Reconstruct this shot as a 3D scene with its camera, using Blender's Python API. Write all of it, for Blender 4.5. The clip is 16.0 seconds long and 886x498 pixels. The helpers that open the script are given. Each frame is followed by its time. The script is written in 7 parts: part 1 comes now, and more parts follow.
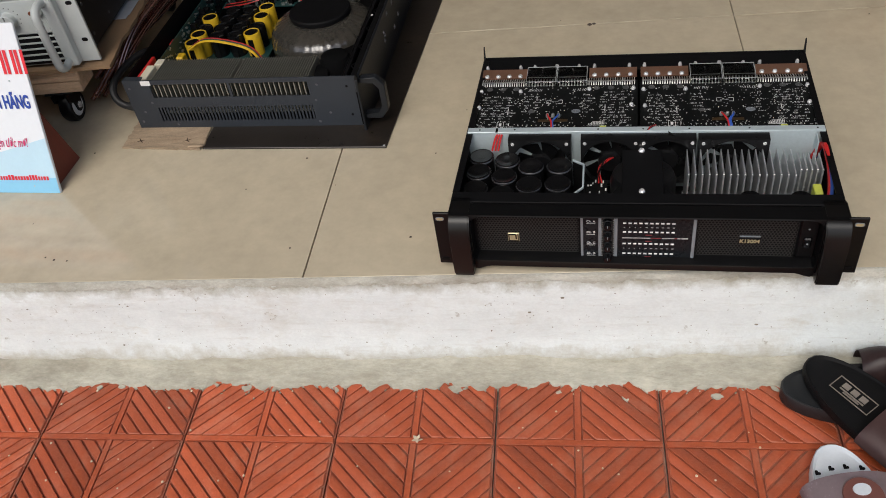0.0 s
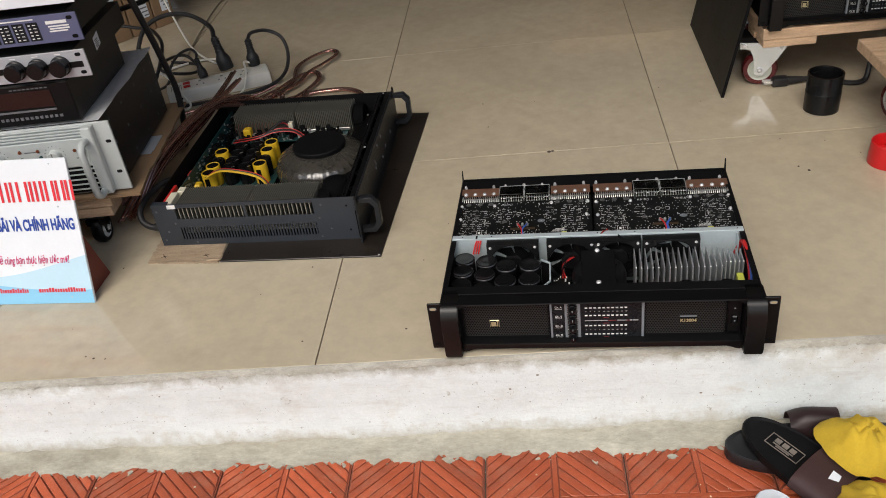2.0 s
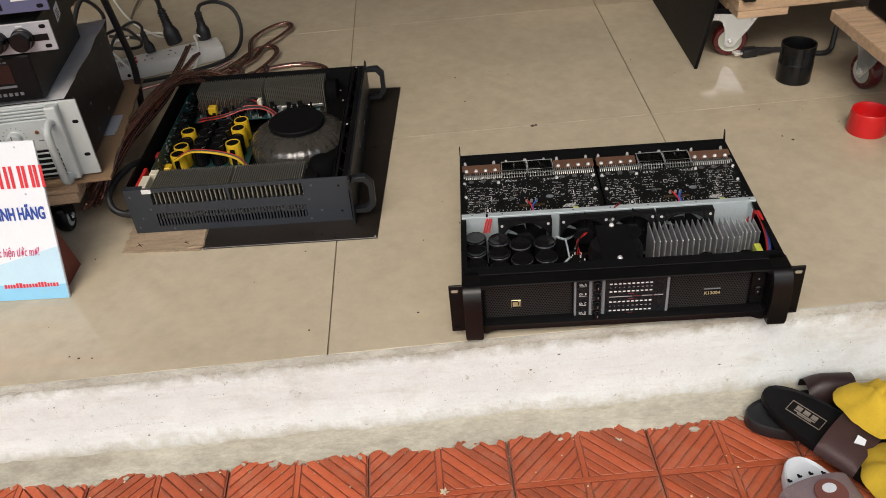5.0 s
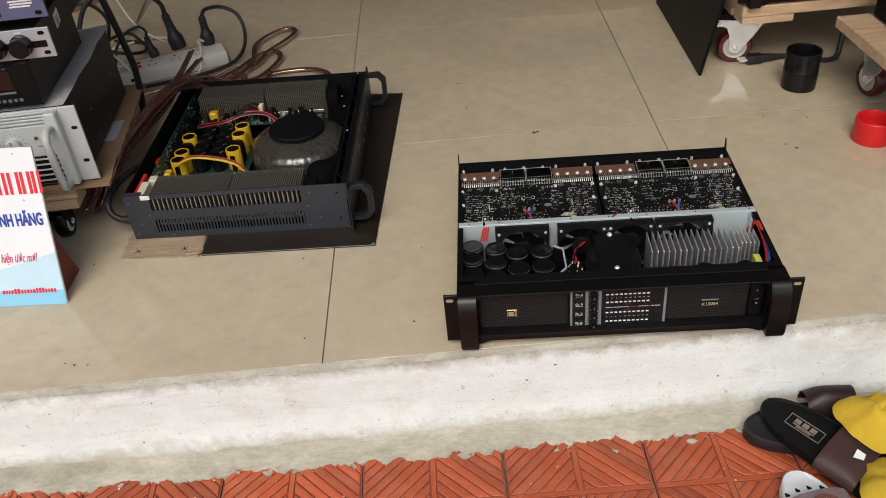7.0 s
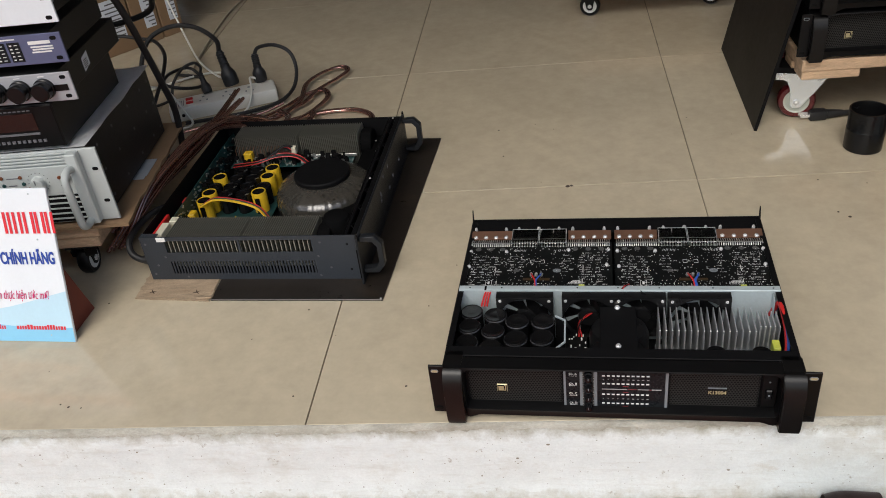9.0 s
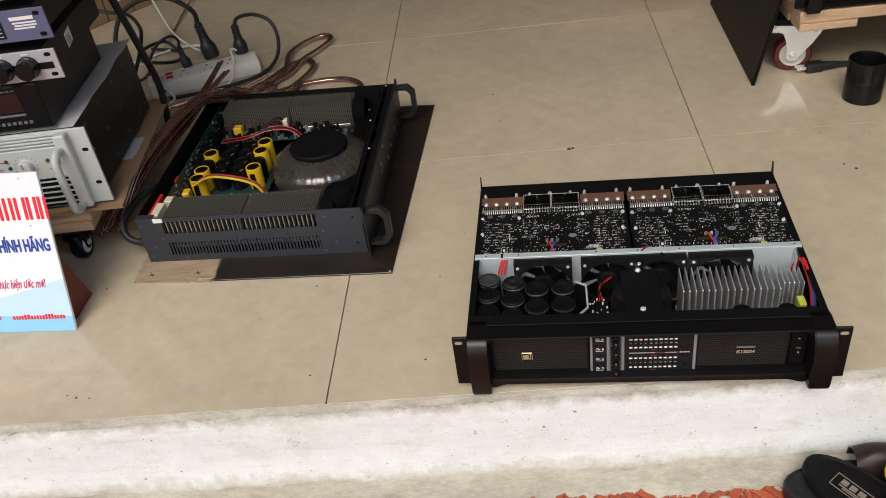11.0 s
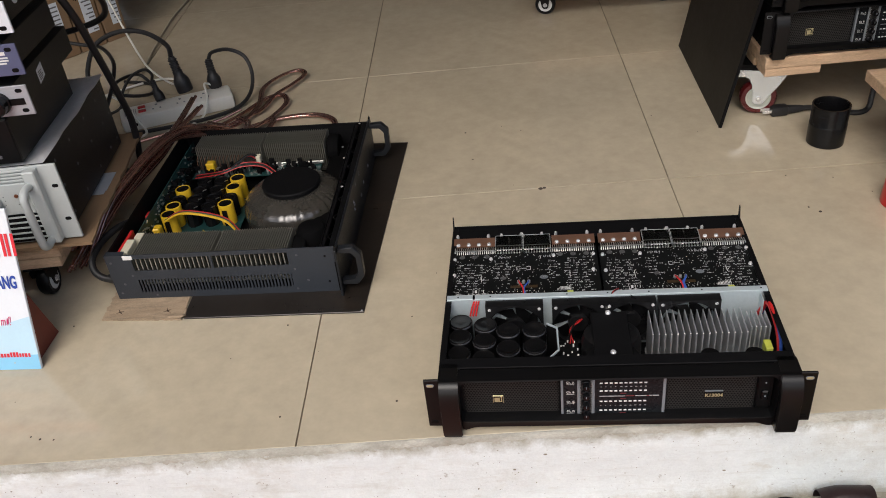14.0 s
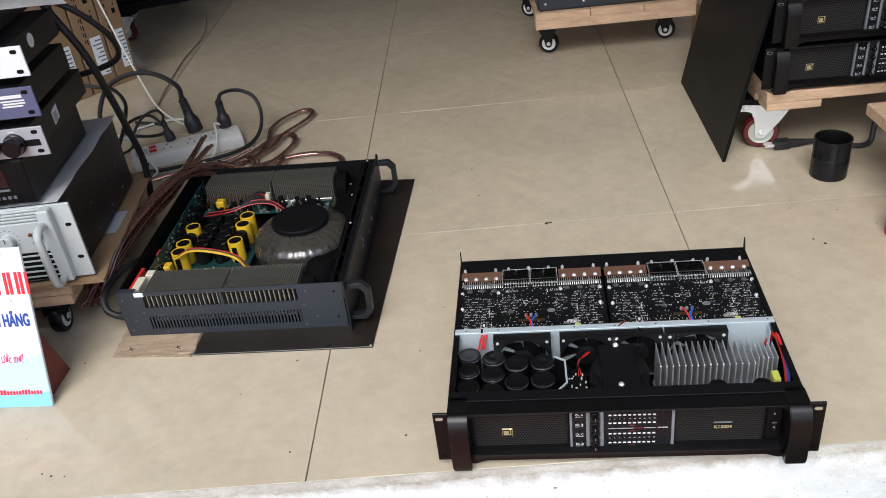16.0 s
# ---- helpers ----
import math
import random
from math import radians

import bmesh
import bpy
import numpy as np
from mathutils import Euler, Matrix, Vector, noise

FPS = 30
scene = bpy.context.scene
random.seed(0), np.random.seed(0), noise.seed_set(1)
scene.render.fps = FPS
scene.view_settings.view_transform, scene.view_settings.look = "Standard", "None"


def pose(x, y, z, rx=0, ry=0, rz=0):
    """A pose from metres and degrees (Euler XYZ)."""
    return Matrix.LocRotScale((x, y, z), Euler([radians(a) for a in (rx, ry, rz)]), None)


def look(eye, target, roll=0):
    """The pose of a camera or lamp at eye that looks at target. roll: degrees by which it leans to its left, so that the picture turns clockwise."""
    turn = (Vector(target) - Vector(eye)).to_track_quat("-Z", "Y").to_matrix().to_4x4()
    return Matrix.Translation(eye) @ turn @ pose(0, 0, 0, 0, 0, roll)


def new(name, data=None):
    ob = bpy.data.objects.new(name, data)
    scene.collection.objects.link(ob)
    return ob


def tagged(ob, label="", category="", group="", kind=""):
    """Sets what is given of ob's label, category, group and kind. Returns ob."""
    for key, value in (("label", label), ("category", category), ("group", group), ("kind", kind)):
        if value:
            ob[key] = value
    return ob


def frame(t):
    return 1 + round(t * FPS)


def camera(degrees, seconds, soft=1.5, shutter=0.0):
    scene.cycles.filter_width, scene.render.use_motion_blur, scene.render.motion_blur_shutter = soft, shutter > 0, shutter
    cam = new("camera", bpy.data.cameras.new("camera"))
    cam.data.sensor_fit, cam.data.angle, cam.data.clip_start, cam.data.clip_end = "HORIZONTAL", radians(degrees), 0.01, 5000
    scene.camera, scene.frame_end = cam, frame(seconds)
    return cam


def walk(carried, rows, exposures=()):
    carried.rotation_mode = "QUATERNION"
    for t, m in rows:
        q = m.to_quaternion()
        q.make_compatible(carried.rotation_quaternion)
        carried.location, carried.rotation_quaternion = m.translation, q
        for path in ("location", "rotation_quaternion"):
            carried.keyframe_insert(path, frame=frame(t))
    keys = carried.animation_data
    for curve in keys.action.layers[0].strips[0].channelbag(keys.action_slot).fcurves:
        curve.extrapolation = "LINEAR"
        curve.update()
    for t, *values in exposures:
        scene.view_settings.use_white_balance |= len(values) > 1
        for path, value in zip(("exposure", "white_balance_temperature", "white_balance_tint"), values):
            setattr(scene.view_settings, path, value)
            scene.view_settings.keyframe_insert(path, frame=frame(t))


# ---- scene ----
cam = camera(55.9, 16.0, soft=0.95)
PATH = [
    (0, (0.345, -0.709, 0.727), (0.024, 0.715, -0.64), -9.0),
    (0.5, (0.298, -0.793, 0.776), (0.078, 0.735, -0.496), -9.7),
    (1, (0.222, -0.853, 0.798), (0.06, 0.725, -0.421), -8.4),
    (1.5, (0.247, -0.878, 0.808), (0.062, 0.728, -0.37), -8.3),
    (2, (0.34, -0.893, 0.819), (0.106, 0.735, -0.319), -7.6),
    (2.5, (0.364, -0.904, 0.829), (0.037, 0.727, -0.281), -6.3),
    (3, (0.346, -0.902, 0.828), (-0.013, 0.723, -0.28), -6.5),
    (3.5, (0.305, -0.886, 0.824), (0.028, 0.738, -0.309), -6.3),
    (4, (0.249, -0.864, 0.815), (0.085, 0.756, -0.346), -6.4),
    (4.5, (0.206, -0.851, 0.812), (0.144, 0.76, -0.371), -6.3),
    (5, (0.182, -0.854, 0.809), (0.167, 0.743, -0.393), -4.9),
    (7.5, (0.226, -0.834, 0.813), (0.158, 0.771, -0.378), -5.4),
    (8, (0.304, -0.812, 0.834), (0.147, 0.824, -0.306), -6.0),
    (8.5, (0.353, -0.783, 0.822), (0.071, 0.846, -0.303), -6.8),
    (11, (0.278, -0.745, 0.806), (0.076, 0.841, -0.395), -8.0),
    (11.5, (0.278, -0.738, 0.807), (0.075, 0.845, -0.397), -8.2),
    (12, (0.279, -0.723, 0.799), (0.119, 0.866, -0.405), -7.2),
    (12.5, (0.284, -0.725, 0.803), (0.168, 0.867, -0.401), -6.3),
    (13, (0.284, -0.728, 0.804), (0.181, 0.871, -0.393), -5.8),
    (13.5, (0.284, -0.732, 0.808), (0.175, 0.874, -0.379), -5.9),
    (14, (0.279, -0.738, 0.823), (0.148, 0.89, -0.33), -6.0),
    (14.5, (0.278, -0.74, 0.824), (0.118, 0.907, -0.298), -6.4),
    (15, (0.275, -0.746, 0.826), (0.108, 0.913, -0.279), -6.5),
    (15.5, (0.277, -0.751, 0.828), (0.114, 0.919, -0.26), -6.6),
    (16, (0.278, -0.751, 0.827), (0.137, 0.927, -0.251), -6.6),
]
EXPOSURES = [(0.0, -0.02, 6400, 8), (1.5, 0.07, 6500, 8), (3.5, 0.1, 6550, 9), (5.0, 0.1, 6750, 9), (8.0, 0.06, 6500, 8), (8.7, 0.04, 6350, 7), (11.0, 0.16, 6650, 10), (12.5, 0.09, 6450, 9), (14.0, 0.1, 6450, 10), (15.0, 0.08, 6550, 11), (16.0, 0.55, 5950, 9)]
walk(cam, [(t, look(eye, target, roll)) for t, eye, target, roll in PATH], EXPOSURES)

# ---- world, sun and exposure ----
SET = pose(0, 0, 0, 0, 0, 1.25)          # the building's own axes
STEP = pose(0, -0.0025, 0, 0, 0, 1.5)    # the line of the step
world = bpy.data.worlds.new("overcast_sky")
scene.world = world
world.use_nodes = True
_n = world.node_tree.nodes
_sky = _n.new("ShaderNodeTexSky")
_sky.sky_type = "NISHITA"
_sky.sun_disc = False
_sky.sun_elevation = radians(50)
_sky.sun_rotation = radians(193)
_sky.dust_density = 4.0
world.node_tree.links.new(_sky.outputs[0], _n["Background"].inputs[0])
_n["Background"].inputs[1].default_value = 0.15
_sun = bpy.data.lights.new("sun", "SUN")
_sun.energy = 1.3
_sun.angle = radians(35)
_sun.color = (1.0, 0.985, 0.965)
new("sun", _sun).matrix_world = look((-0.9, -4.0, 5.6), (0, 0, 0))


# ---- building helpers ----
def clamp3(c, k):
    return tuple(min(1.0, max(0.0, v * k)) for v in c)


def mat(name, base, rough=0.5, metal=0.0, var=0.15, scale=30.0, bump=0.0, bscale=300.0, spec=0.5, dirt=None, dirt_amt=0.0,
        dirt_scale=6.0, stretch=(1, 1, 1), coat=0.0, rvar=0.12, piece=0.0):
    """A node material: base colour with two scales of variation, dirt patches, roughness variation and fine relief."""
    m = bpy.data.materials.new(name)
    m.use_nodes = True
    nt = m.node_tree
    N, L = nt.nodes, nt.links
    b = N["Principled BSDF"]
    b.inputs["Metallic"].default_value = metal
    b.inputs["Specular IOR Level"].default_value = spec
    b.inputs["Coat Weight"].default_value = coat
    b.inputs["Coat Roughness"].default_value = 0.15
    tc = N.new("ShaderNodeTexCoord")
    mp = N.new("ShaderNodeMapping")
    mp.inputs["Scale"].default_value = stretch
    L.new(tc.outputs["Object"], mp.inputs["Vector"])

    def noise_tex(sc, detail=4.0, r=0.6):
        t = N.new("ShaderNodeTexNoise")
        t.inputs["Scale"].default_value = sc
        t.inputs["Detail"].default_value = detail
        t.inputs["Roughness"].default_value = r
        L.new(mp.outputs[0], t.inputs["Vector"])
        return t

    big, fine = noise_tex(scale, 5.0), noise_tex(scale * 9, 3.0, 0.7)
    mixf = N.new("ShaderNodeMath")
    mixf.operation = "MULTIPLY_ADD"
    L.new(fine.outputs[0], mixf.inputs[0])
    mixf.inputs[1].default_value = 0.45
    sc2 = N.new("ShaderNodeMath")
    sc2.operation = "MULTIPLY"
    L.new(big.outputs[0], sc2.inputs[0])
    sc2.inputs[1].default_value = 0.55
    L.new(sc2.outputs[0], mixf.inputs[2])
    ramp = N.new("ShaderNodeValToRGB")
    ramp.color_ramp.elements[0].position, ramp.color_ramp.elements[1].position = 0.3, 0.7
    ramp.color_ramp.elements[0].color = (*clamp3(base, 1 - var), 1)
    ramp.color_ramp.elements[1].color = (*clamp3(base, 1 + var), 1)
    L.new(mixf.outputs[0], ramp.inputs[0])
    col = ramp.outputs[0]
    if dirt:
        dn = noise_tex(dirt_scale, 8.0, 0.72)
        dr = N.new("ShaderNodeMapRange")
        dr.inputs[1].default_value, dr.inputs[2].default_value = 0.62 - dirt_amt * 0.3, 0.75
        dr.inputs[4].default_value = min(1.0, dirt_amt * 2)
        L.new(dn.outputs[0], dr.inputs[0])
        mx = N.new("ShaderNodeMix")
        mx.data_type = "RGBA"
        L.new(dr.outputs[0], mx.inputs[0])
        L.new(col, mx.inputs[6])
        mx.inputs[7].default_value = (*dirt, 1)
        col = mx.outputs[2]
    if piece:
        oi = N.new("ShaderNodeObjectInfo")
        pr = N.new("ShaderNodeMapRange")
        pr.inputs[3].default_value, pr.inputs[4].default_value = 1 - piece, 1 + piece
        L.new(oi.outputs["Random"], pr.inputs[0])
        hv = N.new("ShaderNodeHueSaturation")
        L.new(pr.outputs[0], hv.inputs["Value"])
        L.new(col, hv.inputs["Color"])
        col = hv.outputs[0]
    L.new(col, b.inputs["Base Color"])
    rr = N.new("ShaderNodeMapRange")
    rr.inputs[3].default_value, rr.inputs[4].default_value = max(0.02, rough - rvar), min(1, rough + rvar)
    L.new(mixf.outputs[0], rr.inputs[0])
    L.new(rr.outputs[0], b.inputs["Roughness"])
    if bump:
        bn = noise_tex(bscale, 4.0, 0.65)
        bp = N.new("ShaderNodeBump")
        bp.inputs["Strength"].default_value = bump
        bp.inputs["Distance"].default_value = 0.002
        L.new(bn.outputs[0], bp.inputs["Height"])
        L.new(bp.outputs[0], b.inputs["Normal"])
    return m


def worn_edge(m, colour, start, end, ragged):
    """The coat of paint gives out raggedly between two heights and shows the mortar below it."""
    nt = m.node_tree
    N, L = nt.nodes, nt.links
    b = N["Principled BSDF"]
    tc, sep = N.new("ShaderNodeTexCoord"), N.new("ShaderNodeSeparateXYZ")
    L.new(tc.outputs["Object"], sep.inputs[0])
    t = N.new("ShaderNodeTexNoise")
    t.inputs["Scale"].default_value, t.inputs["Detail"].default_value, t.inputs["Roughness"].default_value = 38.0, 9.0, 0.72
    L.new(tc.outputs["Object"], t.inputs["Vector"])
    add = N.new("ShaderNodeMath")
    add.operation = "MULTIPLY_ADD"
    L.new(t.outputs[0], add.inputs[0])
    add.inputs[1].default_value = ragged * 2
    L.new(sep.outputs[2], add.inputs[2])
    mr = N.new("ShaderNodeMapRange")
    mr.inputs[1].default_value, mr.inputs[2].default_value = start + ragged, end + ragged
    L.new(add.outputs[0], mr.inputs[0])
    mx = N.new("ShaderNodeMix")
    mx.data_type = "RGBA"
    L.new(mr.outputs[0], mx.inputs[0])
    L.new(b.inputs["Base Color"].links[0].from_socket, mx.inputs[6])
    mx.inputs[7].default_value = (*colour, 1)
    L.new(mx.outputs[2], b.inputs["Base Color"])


def brushed_coat(m):
    """Brush strokes along the step, small pits and rust-brown runs in a coat of whitewash."""
    nt = m.node_tree
    N, L = nt.nodes, nt.links
    b = N["Principled BSDF"]
    tc = N.new("ShaderNodeTexCoord")

    def layer(stretch, scale, detail, lo, hi, colour, amount):
        mp = N.new("ShaderNodeMapping")
        mp.inputs["Scale"].default_value = stretch
        L.new(tc.outputs["Object"], mp.inputs["Vector"])
        t = N.new("ShaderNodeTexNoise")
        t.inputs["Scale"].default_value, t.inputs["Detail"].default_value, t.inputs["Roughness"].default_value = scale, detail, 0.7
        L.new(mp.outputs[0], t.inputs["Vector"])
        mr = N.new("ShaderNodeMapRange")
        mr.inputs[1].default_value, mr.inputs[2].default_value, mr.inputs[4].default_value = lo, hi, amount
        L.new(t.outputs[0], mr.inputs[0])
        mx = N.new("ShaderNodeMix")
        mx.data_type = "RGBA"
        L.new(mr.outputs[0], mx.inputs[0])
        L.new(b.inputs["Base Color"].links[0].from_socket, mx.inputs[6])
        mx.inputs[7].default_value = (*colour, 1)
        L.new(mx.outputs[2], b.inputs["Base Color"])
        return t
    strokes = layer((1, 7, 9), 14, 8, 0.54, 0.72, (0.47, 0.46, 0.41), 0.4)
    layer((1, 1, 1), 60, 6, 0.63, 0.7, (0.3, 0.28, 0.22), 0.7)
    layer((1, 1, 2.5), 7, 9, 0.6, 0.72, (0.42, 0.34, 0.22), 0.45)
    bp = N.new("ShaderNodeBump")
    bp.inputs["Strength"].default_value, bp.inputs["Distance"].default_value = 0.5, 0.0025
    L.new(strokes.outputs[0], bp.inputs["Height"])
    L.new(b.inputs["Normal"].links[0].from_socket, bp.inputs["Normal"])
    L.new(bp.outputs[0], b.inputs["Normal"])


def clear_mat(name, colour, rough=0.05, transmission=1.0):
    m = bpy.data.materials.new(name)
    m.use_nodes = True
    b = m.node_tree.nodes["Principled BSDF"]
    b.inputs["Base Color"].default_value = (*colour, 1)
    b.inputs["Roughness"].default_value = rough
    b.inputs["Transmission Weight"].default_value = transmission
    b.inputs["IOR"].default_value = 1.45
    return m


def V(*a):
    return Vector(a)


def box(bm, c, s, bevel=0.0, m=None, seg=1):
    """A box centred on c with the sides s, its edges rounded by bevel."""
    hx, hy, hz = s[0] / 2, s[1] / 2, s[2] / 2
    vs = [bm.verts.new((c[0] + x * hx, c[1] + y * hy, c[2] + z * hz)) for x in (-1, 1) for y in (-1, 1) for z in (-1, 1)]
    fs = [bm.faces.new([vs[i] for i in q]) for q in ((0, 1, 3, 2), (4, 6, 7, 5), (0, 4, 5, 1), (2, 3, 7, 6), (0, 2, 6, 4), (1, 5, 7, 3))]
    if bevel:
        es = list({e for f in fs for e in f.edges})
        out = bmesh.ops.bevel(bm, geom=es, offset=bevel, segments=seg, profile=0.5, affect="EDGES")
        vs = list({v for f in out["faces"] for v in f.verts} | {v for v in vs if v.is_valid})
    if m is not None:
        bmesh.ops.transform(bm, matrix=m, verts=[v for v in vs if v.is_valid])
    return bm


def span(bm, a, b, bevel=0.0, m=None, seg=1):
    """A box from the corner a to the corner b."""
    return box(bm, [(p + q) / 2 for p, q in zip(a, b)], [abs(q - p) for p, q in zip(a, b)], bevel, m, seg)


def lathe(bm, profile, c=(0, 0, 0), axis="z", seg=24, m=None, caps=True):
    """A turned body: profile is a list of (radius, height) along the axis."""
    rot = {"z": Matrix(), "x": pose(0, 0, 0, 0, 90, 0), "y": pose(0, 0, 0, -90, 0, 0)}[axis]
    M = Matrix.Translation(c) @ rot
    if m is not None:
        M = m @ M
    rings = []
    for r, h in profile:
        if r < 1e-6:
            rings.append([bm.verts.new(M @ V(0, 0, h))])
        else:
            rings.append([bm.verts.new(M @ V(r * math.cos(2 * math.pi * k / seg), r * math.sin(2 * math.pi * k / seg), h)) for k in range(seg)])
    for a, b in zip(rings, rings[1:]):
        for k in range(seg):
            j = (k + 1) % seg
            q = [a[k % len(a)], a[j % len(a)], b[j % len(b)], b[k % len(b)]]
            q = list(dict.fromkeys(q))
            if len(q) > 2:
                bm.faces.new(q)
    for ring, flip in ((rings[0], True), (rings[-1], False)):
        if caps and len(ring) > 2:
            bm.faces.new(ring[::-1] if flip else ring)
    return bm


def prism(bm, pts, depth, m):
    """A flat outline (x, y) pushed out by depth along z, then placed by m."""
    lo = [bm.verts.new(m @ V(x, y, 0)) for x, y in pts]
    hi = [bm.verts.new(m @ V(x, y, depth)) for x, y in pts]
    bm.faces.new(lo[::-1])
    bm.faces.new(hi)
    for k in range(len(pts)):
        j = (k + 1) % len(pts)
        bm.faces.new((lo[k], lo[j], hi[j], hi[k]))
    return bm


def smooth_path(pts, n=6):
    """A smooth curve through the points."""
    P = [Vector(p) for p in pts]
    P = [P[0] * 2 - P[1]] + P + [P[-1] * 2 - P[-2]]
    out = []
    for a, b, c, d in zip(P, P[1:], P[2:], P[3:]):
        for k in range(n):
            t = k / n
            out.append(0.5 * (2 * b + (c - a) * t + (2 * a - 5 * b + 4 * c - d) * t * t + (3 * b - a - 3 * c + d) * t ** 3))
    return out + [P[-2]]


def tube(bm, pts, r, seg=8, n=6, m=None):
    """A round cable or bent bar along a smooth curve."""
    path = smooth_path(pts, n) if n else [Vector(p) for p in pts]
    up = V(0, 0, 1)
    rings = []
    for i, p in enumerate(path):
        d = (path[min(i + 1, len(path) - 1)] - path[max(i - 1, 0)]).normalized()
        side = d.cross(up)
        if side.length < 0.05:
            side = d.cross(V(0, 1, 0))
        side.normalize()
        up = side.cross(d).normalized()
        ring = []
        for k in range(seg):
            a = 2 * math.pi * k / seg
            q = p + side * (r * math.cos(a)) + up * (r * math.sin(a))
            ring.append(bm.verts.new(m @ q if m is not None else q))
        rings.append(ring)
    for a, b in zip(rings, rings[1:]):
        for k in range(seg):
            j = (k + 1) % seg
            bm.faces.new((a[k], a[j], b[j], b[k]))
    bm.faces.new(rings[0][::-1])
    bm.faces.new(rings[-1])
    return bm


def finish(bm, material, smooth=None):
    me = bpy.data.meshes.new("mesh")
    bmesh.ops.recalc_face_normals(bm, faces=bm.faces)
    bm.to_mesh(me)
    bm.free()
    for mt in material if isinstance(material, (list, tuple)) else [material]:
        me.materials.append(mt)
    if smooth is not None:
        for p in me.polygons:
            p.use_smooth = True
        me.set_sharp_from_angle(angle=radians(smooth))
    return me


def part(name, bm, material, parent, label="", smooth=35):
    ob = new(name, finish(bm, material, smooth))
    ob.parent = parent
    return tagged(ob, label)


def thing(name, label, category, m, group="", kind=""):
    ob = new(name)
    ob.empty_display_size = 0.05
    ob.matrix_world = m
    return tagged(ob, label, category, group, kind)


def solo(name, bm, material, label, category, m=Matrix(), group="", kind="", smooth=35):
    ob = new(name, finish(bm, material, smooth))
    ob.matrix_world = m
    return tagged(ob, label, category, group, kind)


def setting(name, bm, material, m=SET, smooth=None, label="", category=""):
    ob = new(name, finish(bm, material, smooth))
    ob.matrix_world = m
    return tagged(ob, label, category, "", "structure")


def lettering(body, size, material, parent, m, name="lettering", label="", width=0.0, depth=0.0002, shear=0.0, bold=0.0, align="CENTER"):
    """Flat letters in the built-in font, as a mesh part; width squeezes or widens the line to that length."""
    cu = bpy.data.curves.new("letters", "FONT")
    cu.body, cu.size, cu.extrude, cu.align_x, cu.shear, cu.offset = body, size, depth, align, shear, bold
    cu.resolution_u = 3
    tmp = new("letters", cu)
    bpy.context.view_layer.update()
    me = bpy.data.meshes.new_from_object(tmp.evaluated_get(bpy.context.evaluated_depsgraph_get()))
    bpy.data.objects.remove(tmp)
    xs = [v.co.x for v in me.vertices]
    k = width / (max(xs) - min(xs)) if width and xs else 1.0
    me.transform(m @ Matrix.Diagonal((k, 1, 1, 1)))
    me.materials.clear()
    me.materials.append(material)
    ob = new(name, me)
    ob.parent = parent
    return tagged(ob, label)


# ---- materials ----
M_TILE = mat("polished_beige_tile", (0.485, 0.42, 0.308), 0.08, 0, 0.15, 3.2, 0.0, spec=0.55, dirt=(0.31, 0.265, 0.185), dirt_amt=0.16, dirt_scale=2.6, piece=0.03, rvar=0.04)
M_GROUT = mat("tile_grout", (0.21, 0.175, 0.125), 0.9, 0, 0.3, 40, 0.3)
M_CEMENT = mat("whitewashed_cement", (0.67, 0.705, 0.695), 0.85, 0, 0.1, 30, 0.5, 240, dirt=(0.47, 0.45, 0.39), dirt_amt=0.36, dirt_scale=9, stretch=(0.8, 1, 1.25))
M_FILLET = mat("bare_mortar", (0.43, 0.41, 0.335), 0.9, 0, 0.3, 24, 1.0, 150, dirt=(0.2, 0.175, 0.125), dirt_amt=0.6, dirt_scale=11, stretch=(0.45, 1, 1))
M_RED = mat("red_paving_tile", (0.43, 0.087, 0.032), 0.42, 0, 0.24, 25, 0.4, 420, dirt=(0.46, 0.185, 0.11), dirt_amt=0.36, dirt_scale=14, piece=0.12)
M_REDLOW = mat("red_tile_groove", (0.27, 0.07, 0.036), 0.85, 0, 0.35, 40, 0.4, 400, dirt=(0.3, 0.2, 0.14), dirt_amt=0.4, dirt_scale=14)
M_REDWORN = mat("worn_red_tile_edge", (0.52, 0.2, 0.125), 0.6, 0, 0.35, 60, 0.3, 500, dirt=(0.42, 0.09, 0.045), dirt_amt=0.7, dirt_scale=26)
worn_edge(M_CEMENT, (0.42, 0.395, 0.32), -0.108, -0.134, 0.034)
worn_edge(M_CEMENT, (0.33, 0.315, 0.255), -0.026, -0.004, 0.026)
brushed_coat(M_CEMENT)
M_SPECK = mat("dark_specks", (0.2, 0.18, 0.14), 0.9, 0, 0.3, 60)
M_EDGE = mat("crumbled_mortar", (0.42, 0.405, 0.35), 0.9, 0, 0.3, 45, 0.6, 200, dirt=(0.2, 0.18, 0.135), dirt_amt=0.55, dirt_scale=14, stretch=(0.5, 1, 1))
M_GROUND = mat("grey_mortar_bed", (0.2, 0.185, 0.16), 0.9, 0, 0.3, 4, 0.5, 80)
M_WALL = mat("painted_wall", (0.2, 0.185, 0.16), 0.8, 0, 0.06, 3, 0.1, 60)
M_CEIL = mat("ceiling_paint", (0.35, 0.34, 0.31), 0.8, 0, 0.05, 3)
M_BLACK = mat("black_powder_coat", (0.004, 0.004, 0.0045), 0.42, 0, 0.3, 40, 0.1, 1200, spec=0.22)
M_BLACKP = mat("black_plastic", (0.004, 0.004, 0.0043), 0.38, 0, 0.25, 30, 0.05, 500, spec=0.22)
